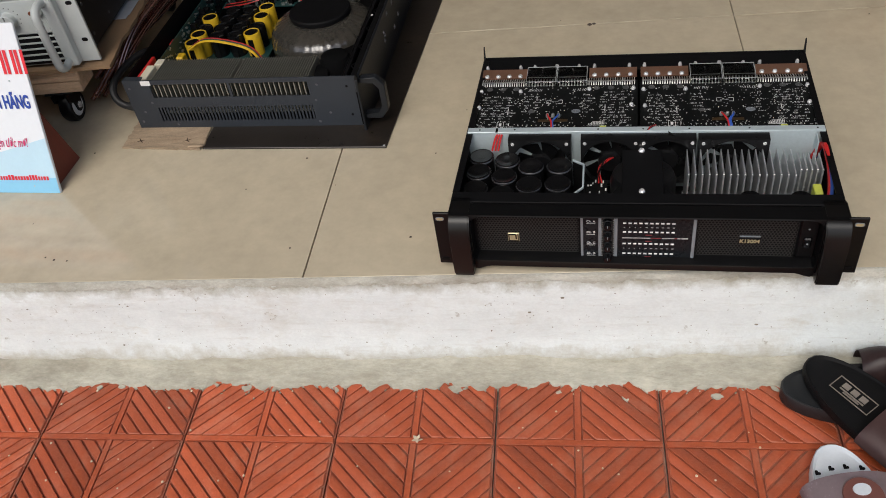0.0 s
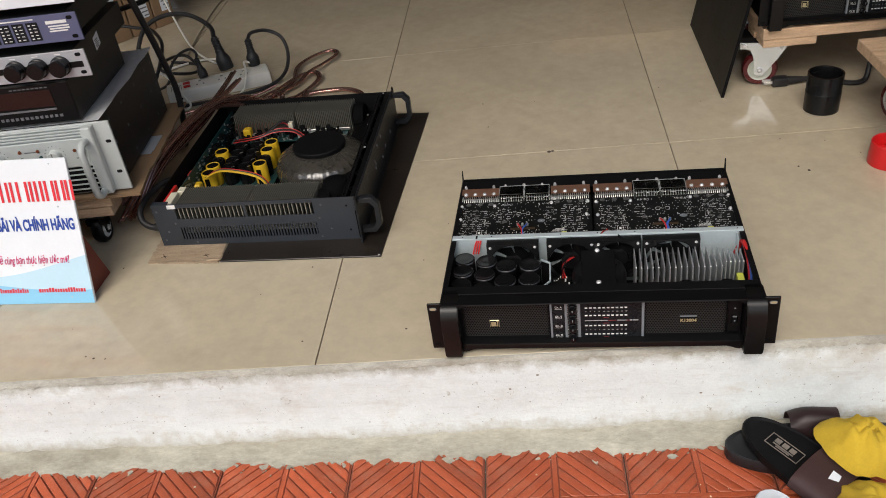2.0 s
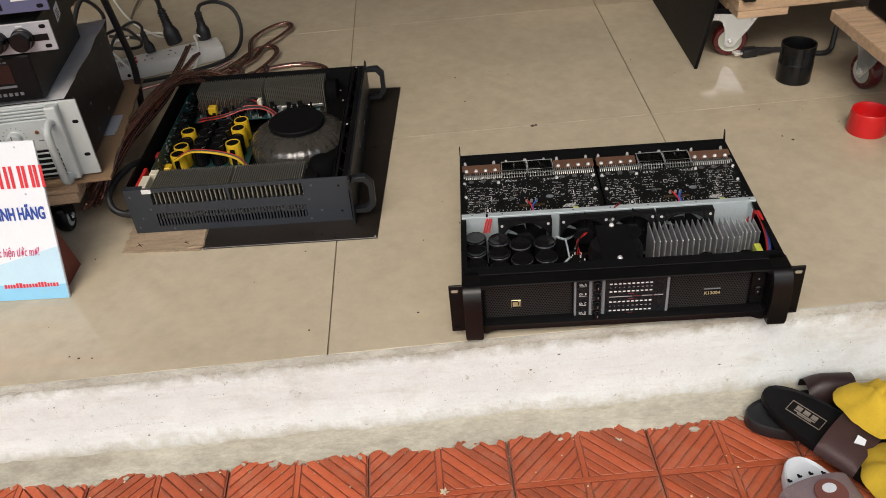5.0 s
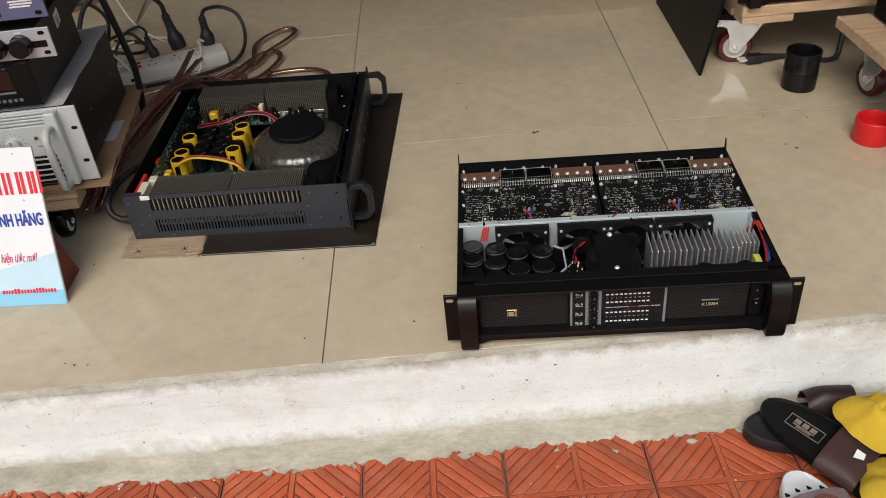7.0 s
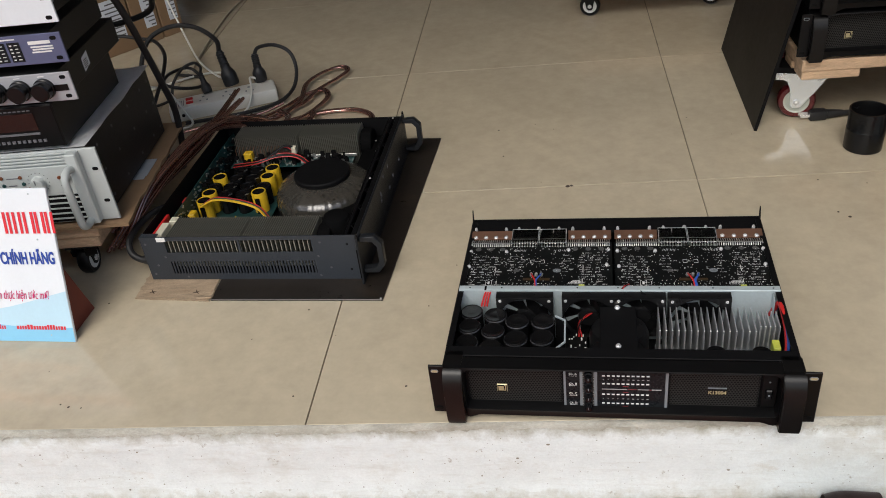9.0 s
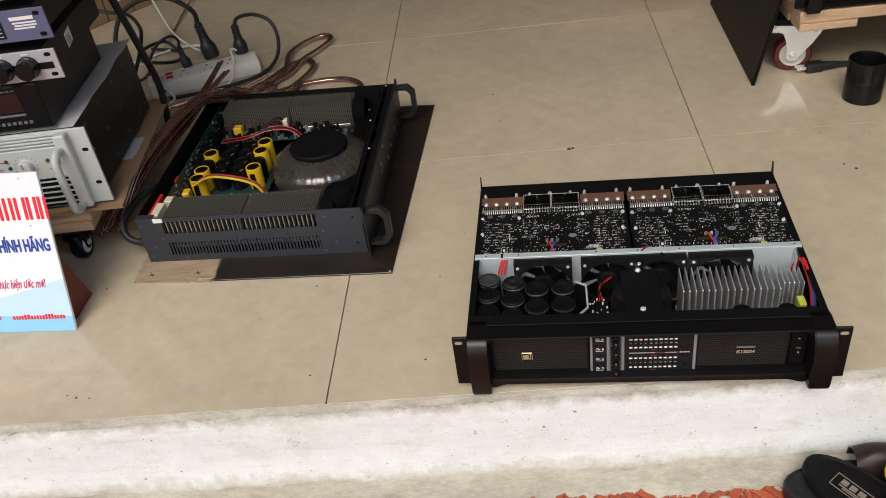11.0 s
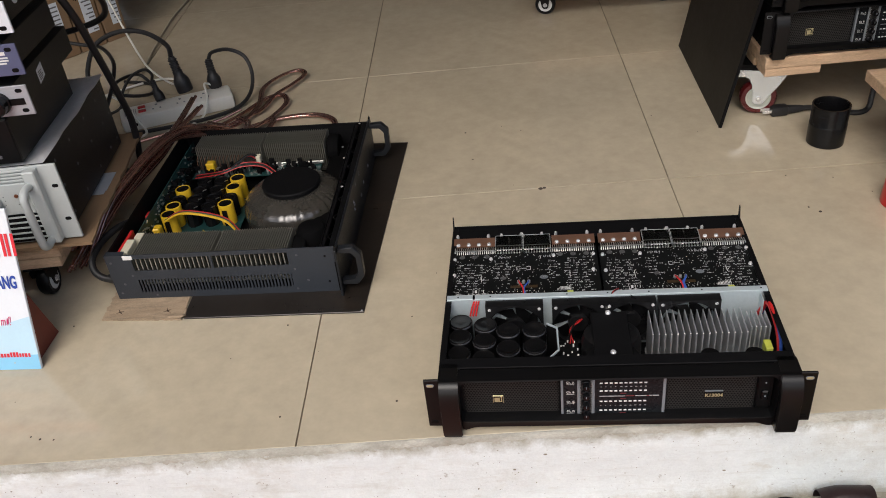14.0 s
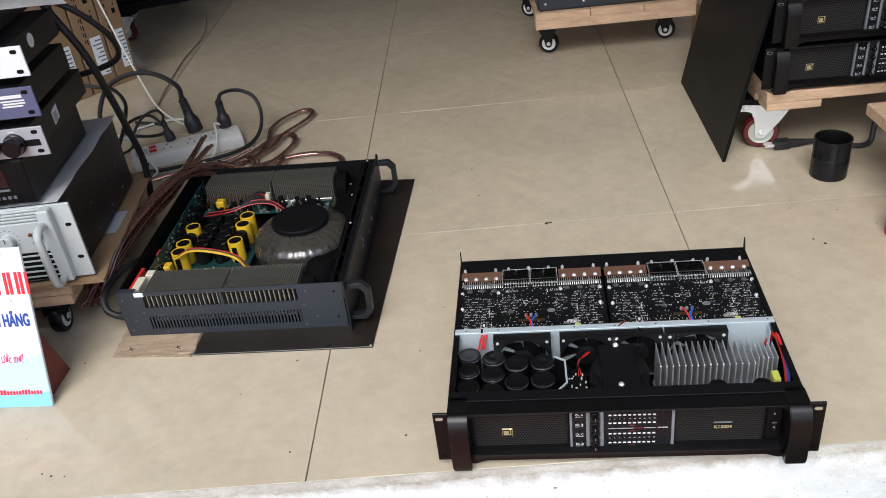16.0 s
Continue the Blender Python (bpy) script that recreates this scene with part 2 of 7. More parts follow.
M_MATTE = mat("matt_black_paint", (0.0045, 0.0045, 0.005), 0.6, 0, 0.25, 25, 0.1, 900, spec=0.12)
M_NAVY = mat("dark_blue_grey_steel", (0.023, 0.028, 0.036), 0.5, 0.0, 0.14, 25, 0.25, 1600, dirt=(0.055, 0.055, 0.055), dirt_amt=0.08, dirt_scale=30)
M_ZINC = mat("zinc_plated_steel", (0.47, 0.54, 0.56), 0.4, 0.3, 0.1, 30)
M_FIN = mat("dull_aluminium_fin", (0.25, 0.243, 0.205), 0.5, 0.5, 0.15, 40)
M_PLATED = mat("bright_plated_steel", (0.8, 0.85, 0.88), 0.22, 0.8, 0.12, 45, 0.15, 120, rvar=0.06)
M_STEEL = mat("bright_screw_steel", (0.86, 0.86, 0.85), 0.26, 0.55, 0.1, 60)
M_COPPER = mat("copper_bus_bar", (0.3, 0.165, 0.11), 0.4, 0.7, 0.15, 50)
M_PCB = mat("black_circuit_board", (0.005, 0.0055, 0.0055), 0.45, 0, 0.3, 60, spec=0.1)
M_GREEN = mat("green_circuit_board", (0.012, 0.05, 0.05), 0.4, 0, 0.3, 60)
M_INK = mat("white_print", (0.72, 0.72, 0.7), 0.6, 0, 0.05, 60)
M_SOLDER = mat("solder_and_leads", (0.66, 0.66, 0.64), 0.3, 0.9, 0.15, 200)
M_WOOD = mat("pale_pallet_wood", (0.6, 0.415, 0.265), 0.75, 0, 0.32, 14, 1.0, 110, dirt=(0.33, 0.17, 0.08), dirt_amt=0.32, dirt_scale=9, stretch=(1, 6, 6))
M_CARD = mat("brown_cardboard", (0.26, 0.165, 0.09), 0.85, 0, 0.1, 14, 0.15, 200, dirt=(0.17, 0.1, 0.055), dirt_amt=0.15)
M_CARDK = mat("dark_worn_hardboard", (0.017, 0.0135, 0.011), 0.3, 0, 0.4, 8, 0.12, 90, dirt=(0.075, 0.052, 0.034), dirt_amt=0.25, dirt_scale=5, spec=0.45)
M_CASE = mat("black_steel_case", (0.012, 0.012, 0.013), 0.42, 0, 0.25, 25, 0.15, 900, spec=0.4)
M_PANEL = mat("black_laminate_board", (0.008, 0.0077, 0.0075), 0.5, 0, 0.2, 8, 0.05, 300, spec=0.25)
M_GREYP = mat("light_grey_enamel", (0.45, 0.48, 0.47), 0.4, 0, 0.05, 20, 0.05, 300)
M_WHITEP = mat("white_plastic", (0.74, 0.735, 0.67), 0.38, 0, 0.06, 20)
M_FOAM = mat("white_packing_foam", (0.86, 0.87, 0.88), 0.85, 0, 0.1, 60, 0.6, 500)
M_YELLOW = mat("yellow_film_sleeve", (0.66, 0.42, 0.02), 0.35, 0, 0.1, 60)
M_REDW = mat("red_wire_sheath", (0.5, 0.02, 0.02), 0.4, 0, 0.1, 60)
M_BLUEW = mat("blue_wire_sheath", (0.03, 0.09, 0.38), 0.4, 0, 0.1, 60)
M_CABLE = mat("clear_sheathed_copper", (0.52, 0.29, 0.25), 0.16, 0.92, 0.45, 110, coat=1.0, spec=0.9, rvar=0.05)
M_CABLE.node_tree.nodes["Principled BSDF"].inputs["Coat Roughness"].default_value = 0.04
M_RUBBER = mat("black_rubber", (0.014, 0.014, 0.015), 0.5, 0, 0.2, 40, 0.1, 500)


# ---- setting ----
def build_setting():
    # joint lines as laid: start and slope
    rows = [(-0.0035, 0.027), (0.592, 0.0265), (1.173, 0.038), (1.772, 0.04), (2.38, 0.04), (2.99, 0.04), (3.6, 0.04), (4.15, 0.03)]
    cols = [(-2.35, -0.04), (-1.77, -0.04), (-1.18, -0.035), (-0.588, -0.03), (0.0005, -0.012), (0.602, 0.0), (1.203, 0.01), (1.805, 0.015), (2.41, 0.02), (3.0, 0.02)]
    bm = bmesh.new()
    span(bm, (-2.5, 0.006, -0.16), (3.1, 4.3, -0.003))
    floor = setting("floor", bm, M_GROUT, label="polished beige square floor tiles with thin joints", category="floor")
    def cross(c, r):
        y = r[0]
        for _ in range(3):
            x = c[0] + c[1] * y
            y = r[0] + r[1] * x
        return V(x, y)
    for i in range(len(cols) - 1):
        for j in range(len(rows) - 1):
            q = [cross(cols[i], rows[j]), cross(cols[i + 1], rows[j]), cross(cols[i + 1], rows[j + 1]), cross(cols[i], rows[j + 1])]
            c = sum(q, V(0, 0)) / 4
            inset = ((1, 1), (-1, 1), (-1, -1), (1, -1))
            corners = [p - c + V(*g) * 0.001 for p, g in zip(q, inset)]
            near = rows[j][0] < 1.3 and -0.7 < c.x < 1.3
            steps = 40 if near else 4
            out, top = [], []
            for k in range(4):
                p0, p1 = corners[k], corners[(k + 1) % 4]
                inward = V(-(p1 - p0).y, (p1 - p0).x).normalized()
                for n in range(steps):
                    p = p0 + (p1 - p0) * (n / steps)
                    w = c + p
                    chip = 0.0005 * max(0.0, noise.noise((w.x * 45, w.y * 45, 3))) + 0.0007 * max(0.0, noise.noise((w.x * 11, w.y * 11, 8)) - 0.2)
                    out.append(p + inward * chip)
                    top.append(p + inward * (chip + 0.0002 + 0.0003 * abs(noise.noise((w.x * 80, w.y * 80, 1)))))
            b = bmesh.new()
            rings = [[b.verts.new((p.x, p.y, z)) for p in ps] for ps, z in ((out, -0.009), (out, -0.0003), (top, 0.0))]
            for lo, hi in zip(rings, rings[1:]):
                for k in range(len(out)):
                    b.faces.new((lo[k], lo[(k + 1) % len(out)], hi[(k + 1) % len(out)], hi[k]))
            b.faces.new(rings[-1])
            t = new("tile", finish(b, M_TILE))
            t.parent = floor
            t.matrix_parent_inverse = SET.inverted()
            t.location = (c.x, c.y, random.uniform(-0.0004, 0.0003))
    # the sloped, whitewashed riser with its rough mortar foot
    bm = bmesh.new()
    prof = [(0.009, -0.0085), (-0.0022, -0.0035), (-0.0065, -0.009), (-0.011, -0.04), (-0.017, -0.08), (-0.023, -0.108), (-0.028, -0.118), (-0.02, -0.2), (0.02, -0.2)]
    xs = [-2.5 + 5.6 * k / 560 for k in range(561)]
    rings = []
    for x in xs:
        ring = []
        for k, (y, z) in enumerate(prof):
            w = 0.0 if k in (0, 7, 8) else 1.0
            dy = w * (0.0035 * noise.noise((x * 6, k * 0.7, 1)) + 0.002 * noise.noise((x * 40, k * 3.1, 5)))
            dz = w * 0.002 * noise.noise((x * 25, k * 2.0, 9))
            ring.append(bm.verts.new((x, y + dy, min(z + dz, -0.0025))))
        rings.append(ring)
    for a, b in zip(rings, rings[1:]):
        for k in range(len(prof) - 1):
            bm.faces.new((a[k], a[k + 1], b[k + 1], b[k]))
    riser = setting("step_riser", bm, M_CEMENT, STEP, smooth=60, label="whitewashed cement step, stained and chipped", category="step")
    bm = bmesh.new()
    rings = []
    for k in range(1121):
        x = -2.5 + 5.6 * k / 1120
        edge = -0.066 + 0.010 * noise.noise((x * 12, 3, 0)) + 0.010 * noise.noise((x * 48, 8, 0)) + 0.007 * noise.noise((x * 120, 8, 3))
        top = 0.004 * noise.noise((x * 9, 1, 2)) + 0.007 * noise.noise((x * 17, 5, 2)) + 0.004 * noise.noise((x * 60, 5, 2))
        pts = [(-0.021, -0.1225 + top), (-0.0265, -0.128 + top), (-0.036, -0.1315), (-0.05, -0.1355), (edge, -0.137), (edge - 0.0015, -0.142), (edge, -0.16)]
        rings.append([bm.verts.new((x, y + (0.002 * noise.noise((x * 60, n * 2, 4)) if n < 4 else 0), z + (0.0015 * noise.noise((x * 50, n * 5, 7)) if n < 4 else 0))) for n, (y, z) in enumerate(pts)])
    for a, b in zip(rings, rings[1:]):
        for k in range(len(a) - 1):
            bm.faces.new((a[k], a[k + 1], b[k + 1], b[k]))
    setting("mortar_fillet", bm, M_FILLET, STEP, smooth=70, label="rough grey mortar foot along the step", category="mortar")
    rng = random.Random(31)
    bm = bmesh.new()
    for _ in range(560):
        x, f = rng.uniform(-1.2, 1.4), rng.random()
        z = -0.014 - 0.096 * f
        y = -0.0075 - 0.155 * (-z - 0.012)
        s = rng.uniform(0.0002, 0.0006) * (2.4 if rng.random() < 0.06 else 1)
        lathe(bm, [(s, 0), (s * 0.8, s * 0.5), (0, s * 0.6)], (0, 0, 0), "z", 6, pose(x, y - 0.001, z, 80, 0, 0) @ Matrix.Diagonal((rng.uniform(0.6, 2.2), 1, 1, 1)))
    riser_specks = setting("riser_specks", bm, M_SPECK, STEP, label="dark specks and chips on the cement step", category="dirt")
    riser_specks["kind"] = "stuff"
    # crumbled mortar along the tile edge
    bm = bmesh.new()
    for _ in range(300):
        x = rng.uniform(-1.3, 1.5)
        s = rng.uniform(0.0008, 0.0022)
        lathe(bm, [(s, 0), (s * 0.9, s * 0.5), (0, s * 0.8)], (0, 0, 0), "z", 6, pose(x, rng.uniform(-0.006, 0.0005), -0.0075, 0, 0, 0) @ Matrix.Diagonal((rng.uniform(0.8, 2.6), 1, 1, 1)))
    strip = bmesh.new()
    prev = None
    for k in range(701):
        x = -1.3 + 2.8 * k / 700
        low = -0.0085 + 0.004 * noise.noise((x * 18, 2, 7)) + 0.006 * noise.noise((x * 90, 2, 4)) + 0.003 * noise.noise((x * 230, 4, 4))
        y1 = -0.0075 - 0.155 * (-low - 0.012) - 0.0032 + 0.0035 * noise.noise((x * 6, 2 * 0.7, 1))
        now = [strip.verts.new(q) for q in ((x, 0.0006, -0.0006), (x, -0.0022, -0.0004 - 0.0012 * abs(noise.noise((x * 50, 3, 1)))), (x, -0.0045 + 0.0012 * noise.noise((x * 70, 1, 1)), -0.0034 - 0.002 * abs(noise.noise((x * 35, 9, 1)))), (x, y1 + 0.0022, low), (x, y1 + 0.004, low - 0.001))]
        if prev:
            for a in range(4):
                strip.faces.new((prev[a], prev[a + 1], now[a + 1], now[a])).material_index = 0
        prev = now
    setting("edge_strip", strip, M_EDGE, STEP, smooth=60, label="grimy mortar strip under the floor tiles", category="mortar")
    edge = setting("edge_mortar", bm, M_EDGE, STEP, label="crumbled brown mortar along the tile edge", category="mortar")
    edge["kind"] = "stuff"
    # the open ground under the paving, out to the horizon
    bm = bmesh.new()
    v = [bm.verts.new(p) for p in ((-300, -300, -0.157), (300, -300, -0.157), (300, 300, -0.157), (-300, 300, -0.157))]
    bm.faces.new(v)
    setting("ground", bm, M_GROUND, label="grey mortar ground under the paving", category="ground")
    # unseen shop walls and low ceiling, added to keep daylight off the back
    for nm, a, b, mt in (("wall_north", (-2.6, 4.3, -0.16), (3.2, 4.45, 2.6), M_WALL), ("wall_west", (-2.65, 0.0, -0.16), (-2.5, 4.3, 2.6), M_WALL),
                         ("wall_east", (3.1, 0.0, -0.16), (3.25, 4.3, 2.6), M_WALL), ("ceiling", (-2.65, -0.7, 2.604), (3.25, 4.45, 2.72), M_CEIL)):
        b2 = bmesh.new()
        span(b2, a, b)
        setting(nm, b2, mt)


def paving_mesh():
    bm = bmesh.new()
    h = 0.0988
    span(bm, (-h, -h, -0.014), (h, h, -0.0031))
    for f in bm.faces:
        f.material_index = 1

    def plate(poly, top, soft=0.0016):
        c = sum((V(*p) for p in poly), V(0, 0)) / len(poly)

        def ring(z, d):
            return [bm.verts.new((x + (c.x - x) * d / max(0.004, (V(x, y) - c).length), y + (c.y - y) * d / max(0.004, (V(x, y) - c).length), z)) for x, y in poly]
        rs = [ring(-0.0032, 0.0), ring(top - 0.0011, 0.0004), ring(top - 0.0002, soft * 0.7), ring(top, soft * 1.5)]
        bm.faces.new(rs[-1])
        for i, (lo, hi) in enumerate(zip(rs, rs[1:])):
            for k in range(len(poly)):
                j = (k + 1) % len(poly)
                bm.faces.new((lo[k], lo[j], hi[j], hi[k])).material_index = 2 if i == 1 else 0

    def clip(poly, nx, ny, d):
        out = []
        for k in range(len(poly)):
            p, q = poly[k - 1], poly[k]
            a, b = p[0] * nx + p[1] * ny - d, q[0] * nx + q[1] * ny - d
            if (a < 0) != (b < 0):
                t = a / (a - b)
                out.append((p[0] + (q[0] - p[0]) * t, p[1] + (q[1] - p[1]) * t))
            if b >= 0:
                out.append(q)
        return out

    for sx in (-1, 1):
        for sy in (-1, 1):
            sq = [(0.005, 0.005), (h - 0.002, 0.005), (h - 0.002, h - 0.002), (0.005, h - 0.002)]
            s = 0.008
            while s < 0.2:
                p = clip(clip(sq, 1, 1, s), -1, -1, -(s + 0.0155))
                if len(p) > 2 and abs(sum(p[k - 1][0] * p[k][1] - p[k][0] * p[k - 1][1] for k in range(len(p)))) > 4e-5:
                    plate([(x * sx, y * sy) for x, y in p], 0.0)
                s += 0.0192
    for sy in (-1, 1):
        plate([(-h + 0.001, sy * 0.0), (h - 0.001, sy * 0.0), (h - 0.001, sy * 0.0034), (-h + 0.001, sy * 0.0034)], 0.0002, 0.0008)
        plate([(-0.0034, sy * 0.0036), (0.0034, sy * 0.0036), (0.0034, sy * (h - 0.001)), (-0.0034, sy * (h - 0.001))], -0.0002, 0.0008)
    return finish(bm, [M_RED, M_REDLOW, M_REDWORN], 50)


def mortar_spots():
    """Hardened grey mortar on the paving: splashes by the step."""
    rng = random.Random(77)
    bm = bmesh.new()
    for k in range(110):
        x, y = rng.uniform(-0.9, 1.1), -0.062 - abs(rng.gauss(0, 0.012))
        s = rng.uniform(0.0006, 0.002)
        lathe(bm, [(s, -0.002), (s * 0.85, s * 0.05), (0, s * 0.1)], (0, 0, 0), "z", 7,
              pose(x, y, -0.1392, 0, 0, rng.uniform(0, 180)) @ Matrix.Diagonal((rng.uniform(0.7, 2.2), 1, 1, 1)))
    for k in range(70):
        x, y = rng.uniform(-0.9, 1.1), -0.066 - abs(rng.gauss(0, 0.008))
        r = rng.uniform(0.001, 0.004) * (1.5 if rng.random() < 0.12 else 1)
        pts = [(r * (1 + 0.5 * noise.noise((math.cos(a) * 1.5 + k, math.sin(a) * 1.5, 4))) * math.cos(a) * 1.7, r * (1 + 0.5 * noise.noise((math.cos(a) * 1.5 + k, math.sin(a) * 1.5, 4))) * math.sin(a)) for a in [2 * math.pi * q / 11 for q in range(11)]]
        prism(bm, pts, 0.0032, pose(x, y, -0.1415, rng.uniform(-4, 4), rng.uniform(-4, 4), rng.choice((45, -45, 0)) + rng.uniform(-15, 15)))
    ob = setting("mortar_spots", bm, M_FILLET, label="hardened grey mortar splashes on the paving", category="mortar", smooth=60)
    ob["kind"] = "stuff"


def build_paving():
    bm = bmesh.new()
    span(bm, (-1.6, -3.2, -0.2), (2.0, -0.045, -0.1495))
    pavement = setting("pavement", bm, M_GROUND, label="red ribbed paving tiles with dirty joints", category="pavement")
    me = paving_mesh()
    rng = random.Random(4)
    for i in range(-8, 9):
        for j in range(15):
            t = new("paving_tile", me)
            t.parent = pavement
            t.matrix_local = pose(0.141 + 0.1995 * i, -0.1495 - 0.2 * j, -0.139 + rng.uniform(-0.001, 0.001), rng.uniform(-0.25, 0.25), rng.uniform(-0.25, 0.25), rng.uniform(-0.35, 0.35))


# ---- rack amplifiers ----
M_LEDW = mat("frosted_level_lamp", (0.8, 0.8, 0.8), 0.4, 0, 0.05, 60)
M_FRAMEG = mat("grey_display_border", (0.19, 0.21, 0.225), 0.45, 0, 0.08, 60)
M_GLOSSK = mat("satin_black_moulding", (0.0045, 0.0043, 0.0043), 0.32, 0, 0.2, 40, 0.05, 700, spec=0.35)
M_GOLD = mat("pale_gold_badge", (0.5, 0.44, 0.26), 0.35, 0.4, 0.1, 80)
M_PANE = mat("smoked_display", (0.010, 0.012, 0.014), 0.28, 0, 0.1, 30, spec=0.2)
M_CLEAR = clear_mat("clear_acrylic_cover", (0.9, 0.93, 0.92), 0.08)
M_INKG = mat("grey_white_print", (0.4, 0.4, 0.4), 0.6, 0, 0.05, 60)
M_REDLED = mat("red_print", (0.2, 0.03, 0.035), 0.5, 0, 0.1, 60)
M_LIME = mat("yellow_green_label", (0.5, 0.55, 0.08), 0.5, 0, 0.1, 60)
M_FANP = mat("fan_plastic", (0.007, 0.007, 0.0075), 0.3, 0, 0.2, 50, spec=0.35)
M_SLEEVE = mat("glossy_black_sleeve", (0.005, 0.005, 0.0055), 0.2, 0, 0.2, 50, spec=0.28)
UPX = pose(0, 0, 0, 90, 0, 0)          # stands a flat drawing up, facing -y


def grille(bm, x0, x1, z0, z1, y, pitch=0.0036, r=0.0014):
    """A perforated sheet: a lattice of six-sided holes."""
    row = 0
    z = z0 + pitch / 2
    ha = pitch * 0.5774
    while z < z1 - pitch * 0.4:
        x = x0 + pitch / 2 + (pitch / 2 if row % 2 else 0)
        while x < x1 - pitch * 0.4:
            o = [bm.verts.new((x + ha * math.sin(k * math.pi / 3), y, z + ha * math.cos(k * math.pi / 3))) for k in range(6)]
            i = [bm.verts.new((x + r * math.sin(k * math.pi / 3), y, z + r * math.cos(k * math.pi / 3))) for k in range(6)]
            for k in range(6):
                j = (k + 1) % 6
                bm.faces.new((o[k], o[j], i[j], i[k]))
            x += pitch
        row += 1
        z += pitch * 0.866
    return bm


def amp_front(amp, lettered=True, behind=M_GOLD):
    """Faceplate with ears, brow, loop handles, grilles and the level display; x from -0.2345 to 0.2345, z from 0 to 0.088."""
    for s in (-1, 1):
        bm = bmesh.new()
        # rack ear with two oval slots
        x0, x1 = (-0.2355, -0.2165) if s < 0 else (0.2165, 0.2365)
        span(bm, (x0, 0.0, 0.0085), (x1, 0.0035, 0.0895), 0.0006)
        ear = part("rack_ear", bm, M_BLACKP, amp)
        for z in (0.0165, 0.081):
            b2 = bmesh.new()
            cx = s * 0.2275
            pts = [(cx + 0.004 * math.copysign(1, math.cos(a)) * 0.6 + 0.0026 * math.cos(a), z + 0.0026 * math.sin(a)) for a in [k * math.pi / 8 + 0.01 for k in range(16)]]
            prism(b2, pts, 0.0007, pose(0, 0.0001, 0) @ UPX)
            part("slot_rim", b2, M_FRAMEG if z > 0.05 else M_MATTE, ear)
            b2 = bmesh.new()
            prism(b2, [(cx + (px - cx) * 0.8, z + (pz - z) * 0.72) for px, pz in pts], 0.0009, pose(0, 0.0001, 0) @ UPX)
            part("slot", b2, behind if z > 0.05 else M_MATTE, ear)
        # bent strap handle
        xa, xb = (-0.2165, -0.192) if s < 0 else (0.1935, 0.219)
        prof = [(0.03, 0.0885), (0.006, 0.0885), (-0.003, 0.0865), (-0.0085, 0.081), (-0.0125, 0.071), (-0.0146, 0.06), (-0.0150, 0.05), (-0.0142, 0.008), (-0.0125, 0.001), (0.004, 0.001),
                (0.006, 0.004), (-0.003, 0.008), (-0.008, 0.013), (-0.0085, 0.06), (-0.004, 0.072), (0.006, 0.076), (0.03, 0.077)]
        bm = bmesh.new()
        prism(bm, prof, xb - xa, Matrix(((0, 0, 1, xa), (1, 0, 0, 0), (0, 1, 0, 0), (0, 0, 0, 1))))
        bmesh.ops.bevel(bm, geom=[e for e in bm.edges if abs(e.verts[0].co.x - e.verts[1].co.x) < 1e-5], offset=0.0012, segments=2, affect="EDGES")
        part("handle", bm, M_GLOSSK, amp, "glossy moulded handle", smooth=40)
    # moulded front frame: an open mouth with rounded corners, a chin that sweeps down into the handle feet
    def arc(cx, cz, r, a0, a1, n=7):
        return [(cx + r * math.cos(radians(a0 + (a1 - a0) * k / n)), cz + r * math.sin(radians(a0 + (a1 - a0) * k / n))) for k in range(n + 1)]
    mouth = arc(-0.178, 0.0715, 0.014, 180, 90) + arc(0.1795, 0.0715, 0.014, 90, 0) + arc(0.188, 0.0225, 0.0055, 0, -90) + arc(-0.1865, 0.0225, 0.0055, -90, -180)
    bm = bmesh.new()
    def even(pts, count):
        seg = [(V(*pts[k]), V(*pts[(k + 1) % len(pts)])) for k in range(len(pts))]
        total = sum((q - p).length for p, q in seg)
        out, acc, want = [], 0.0, 0.0
        for p, q in seg:
            ln = (q - p).length
            while want < acc + ln - 1e-9 and len(out) < count:
                out.append(tuple(p + (q - p) * ((want - acc) / ln)))
                want += total / count
            acc += ln
        return out
    inner = even(mouth, 160)
    rim = []
    for x, z in inner:
        if z > 0.05:
            rim.append((x + math.copysign(min(0.0245, 0.2165 - abs(x)), x) * (1 if abs(x) > 0.178 else 0), 0.088 if z > 0.0715 else z))
        else:
            low = 0.0065 if abs(x) < 0.175 else max(0.0012, 0.0065 - (abs(x) - 0.175) * 0.42)
            rim.append((x + math.copysign(min(0.0245, 0.2165 - abs(x)), x) * (1 if z > 0.0185 and abs(x) > 0.18 else 0), z if z > 0.0185 and abs(x) > 0.18 else low))
    rows = [[bm.verts.new((x, y, z)) for x, z in pts] for pts, y in ((inner, 0.0165), (inner, 0.0005), ([(x * 1.002, z + (0.0009 if z > 0.045 else -0.0009)) for x, z in inner], -0.0015), ([(x * 1.005, z + (0.002 if z > 0.045 else -0.002)) for x, z in inner], -0.001), (rim, -0.0008), (rim, 0.02))]
    for p, q in zip(rows, rows[1:]):
        for k in range(160):
            j = (k + 1) % 160
            bm.faces.new((p[k], p[j], q[j], q[k]))
    part("front_frame", bm, M_BLACKP, amp, "moulded black front frame", smooth=40)
    bm = bmesh.new()
    for s in (-1, 1):
        foot = [(0.170, 0.0068), (0.1775, 0.0058), (0.183, 0.0042), (0.1875, 0.0024), (0.191, 0.0012), (0.1945, 0.0012), (0.1945, 0.0068)]
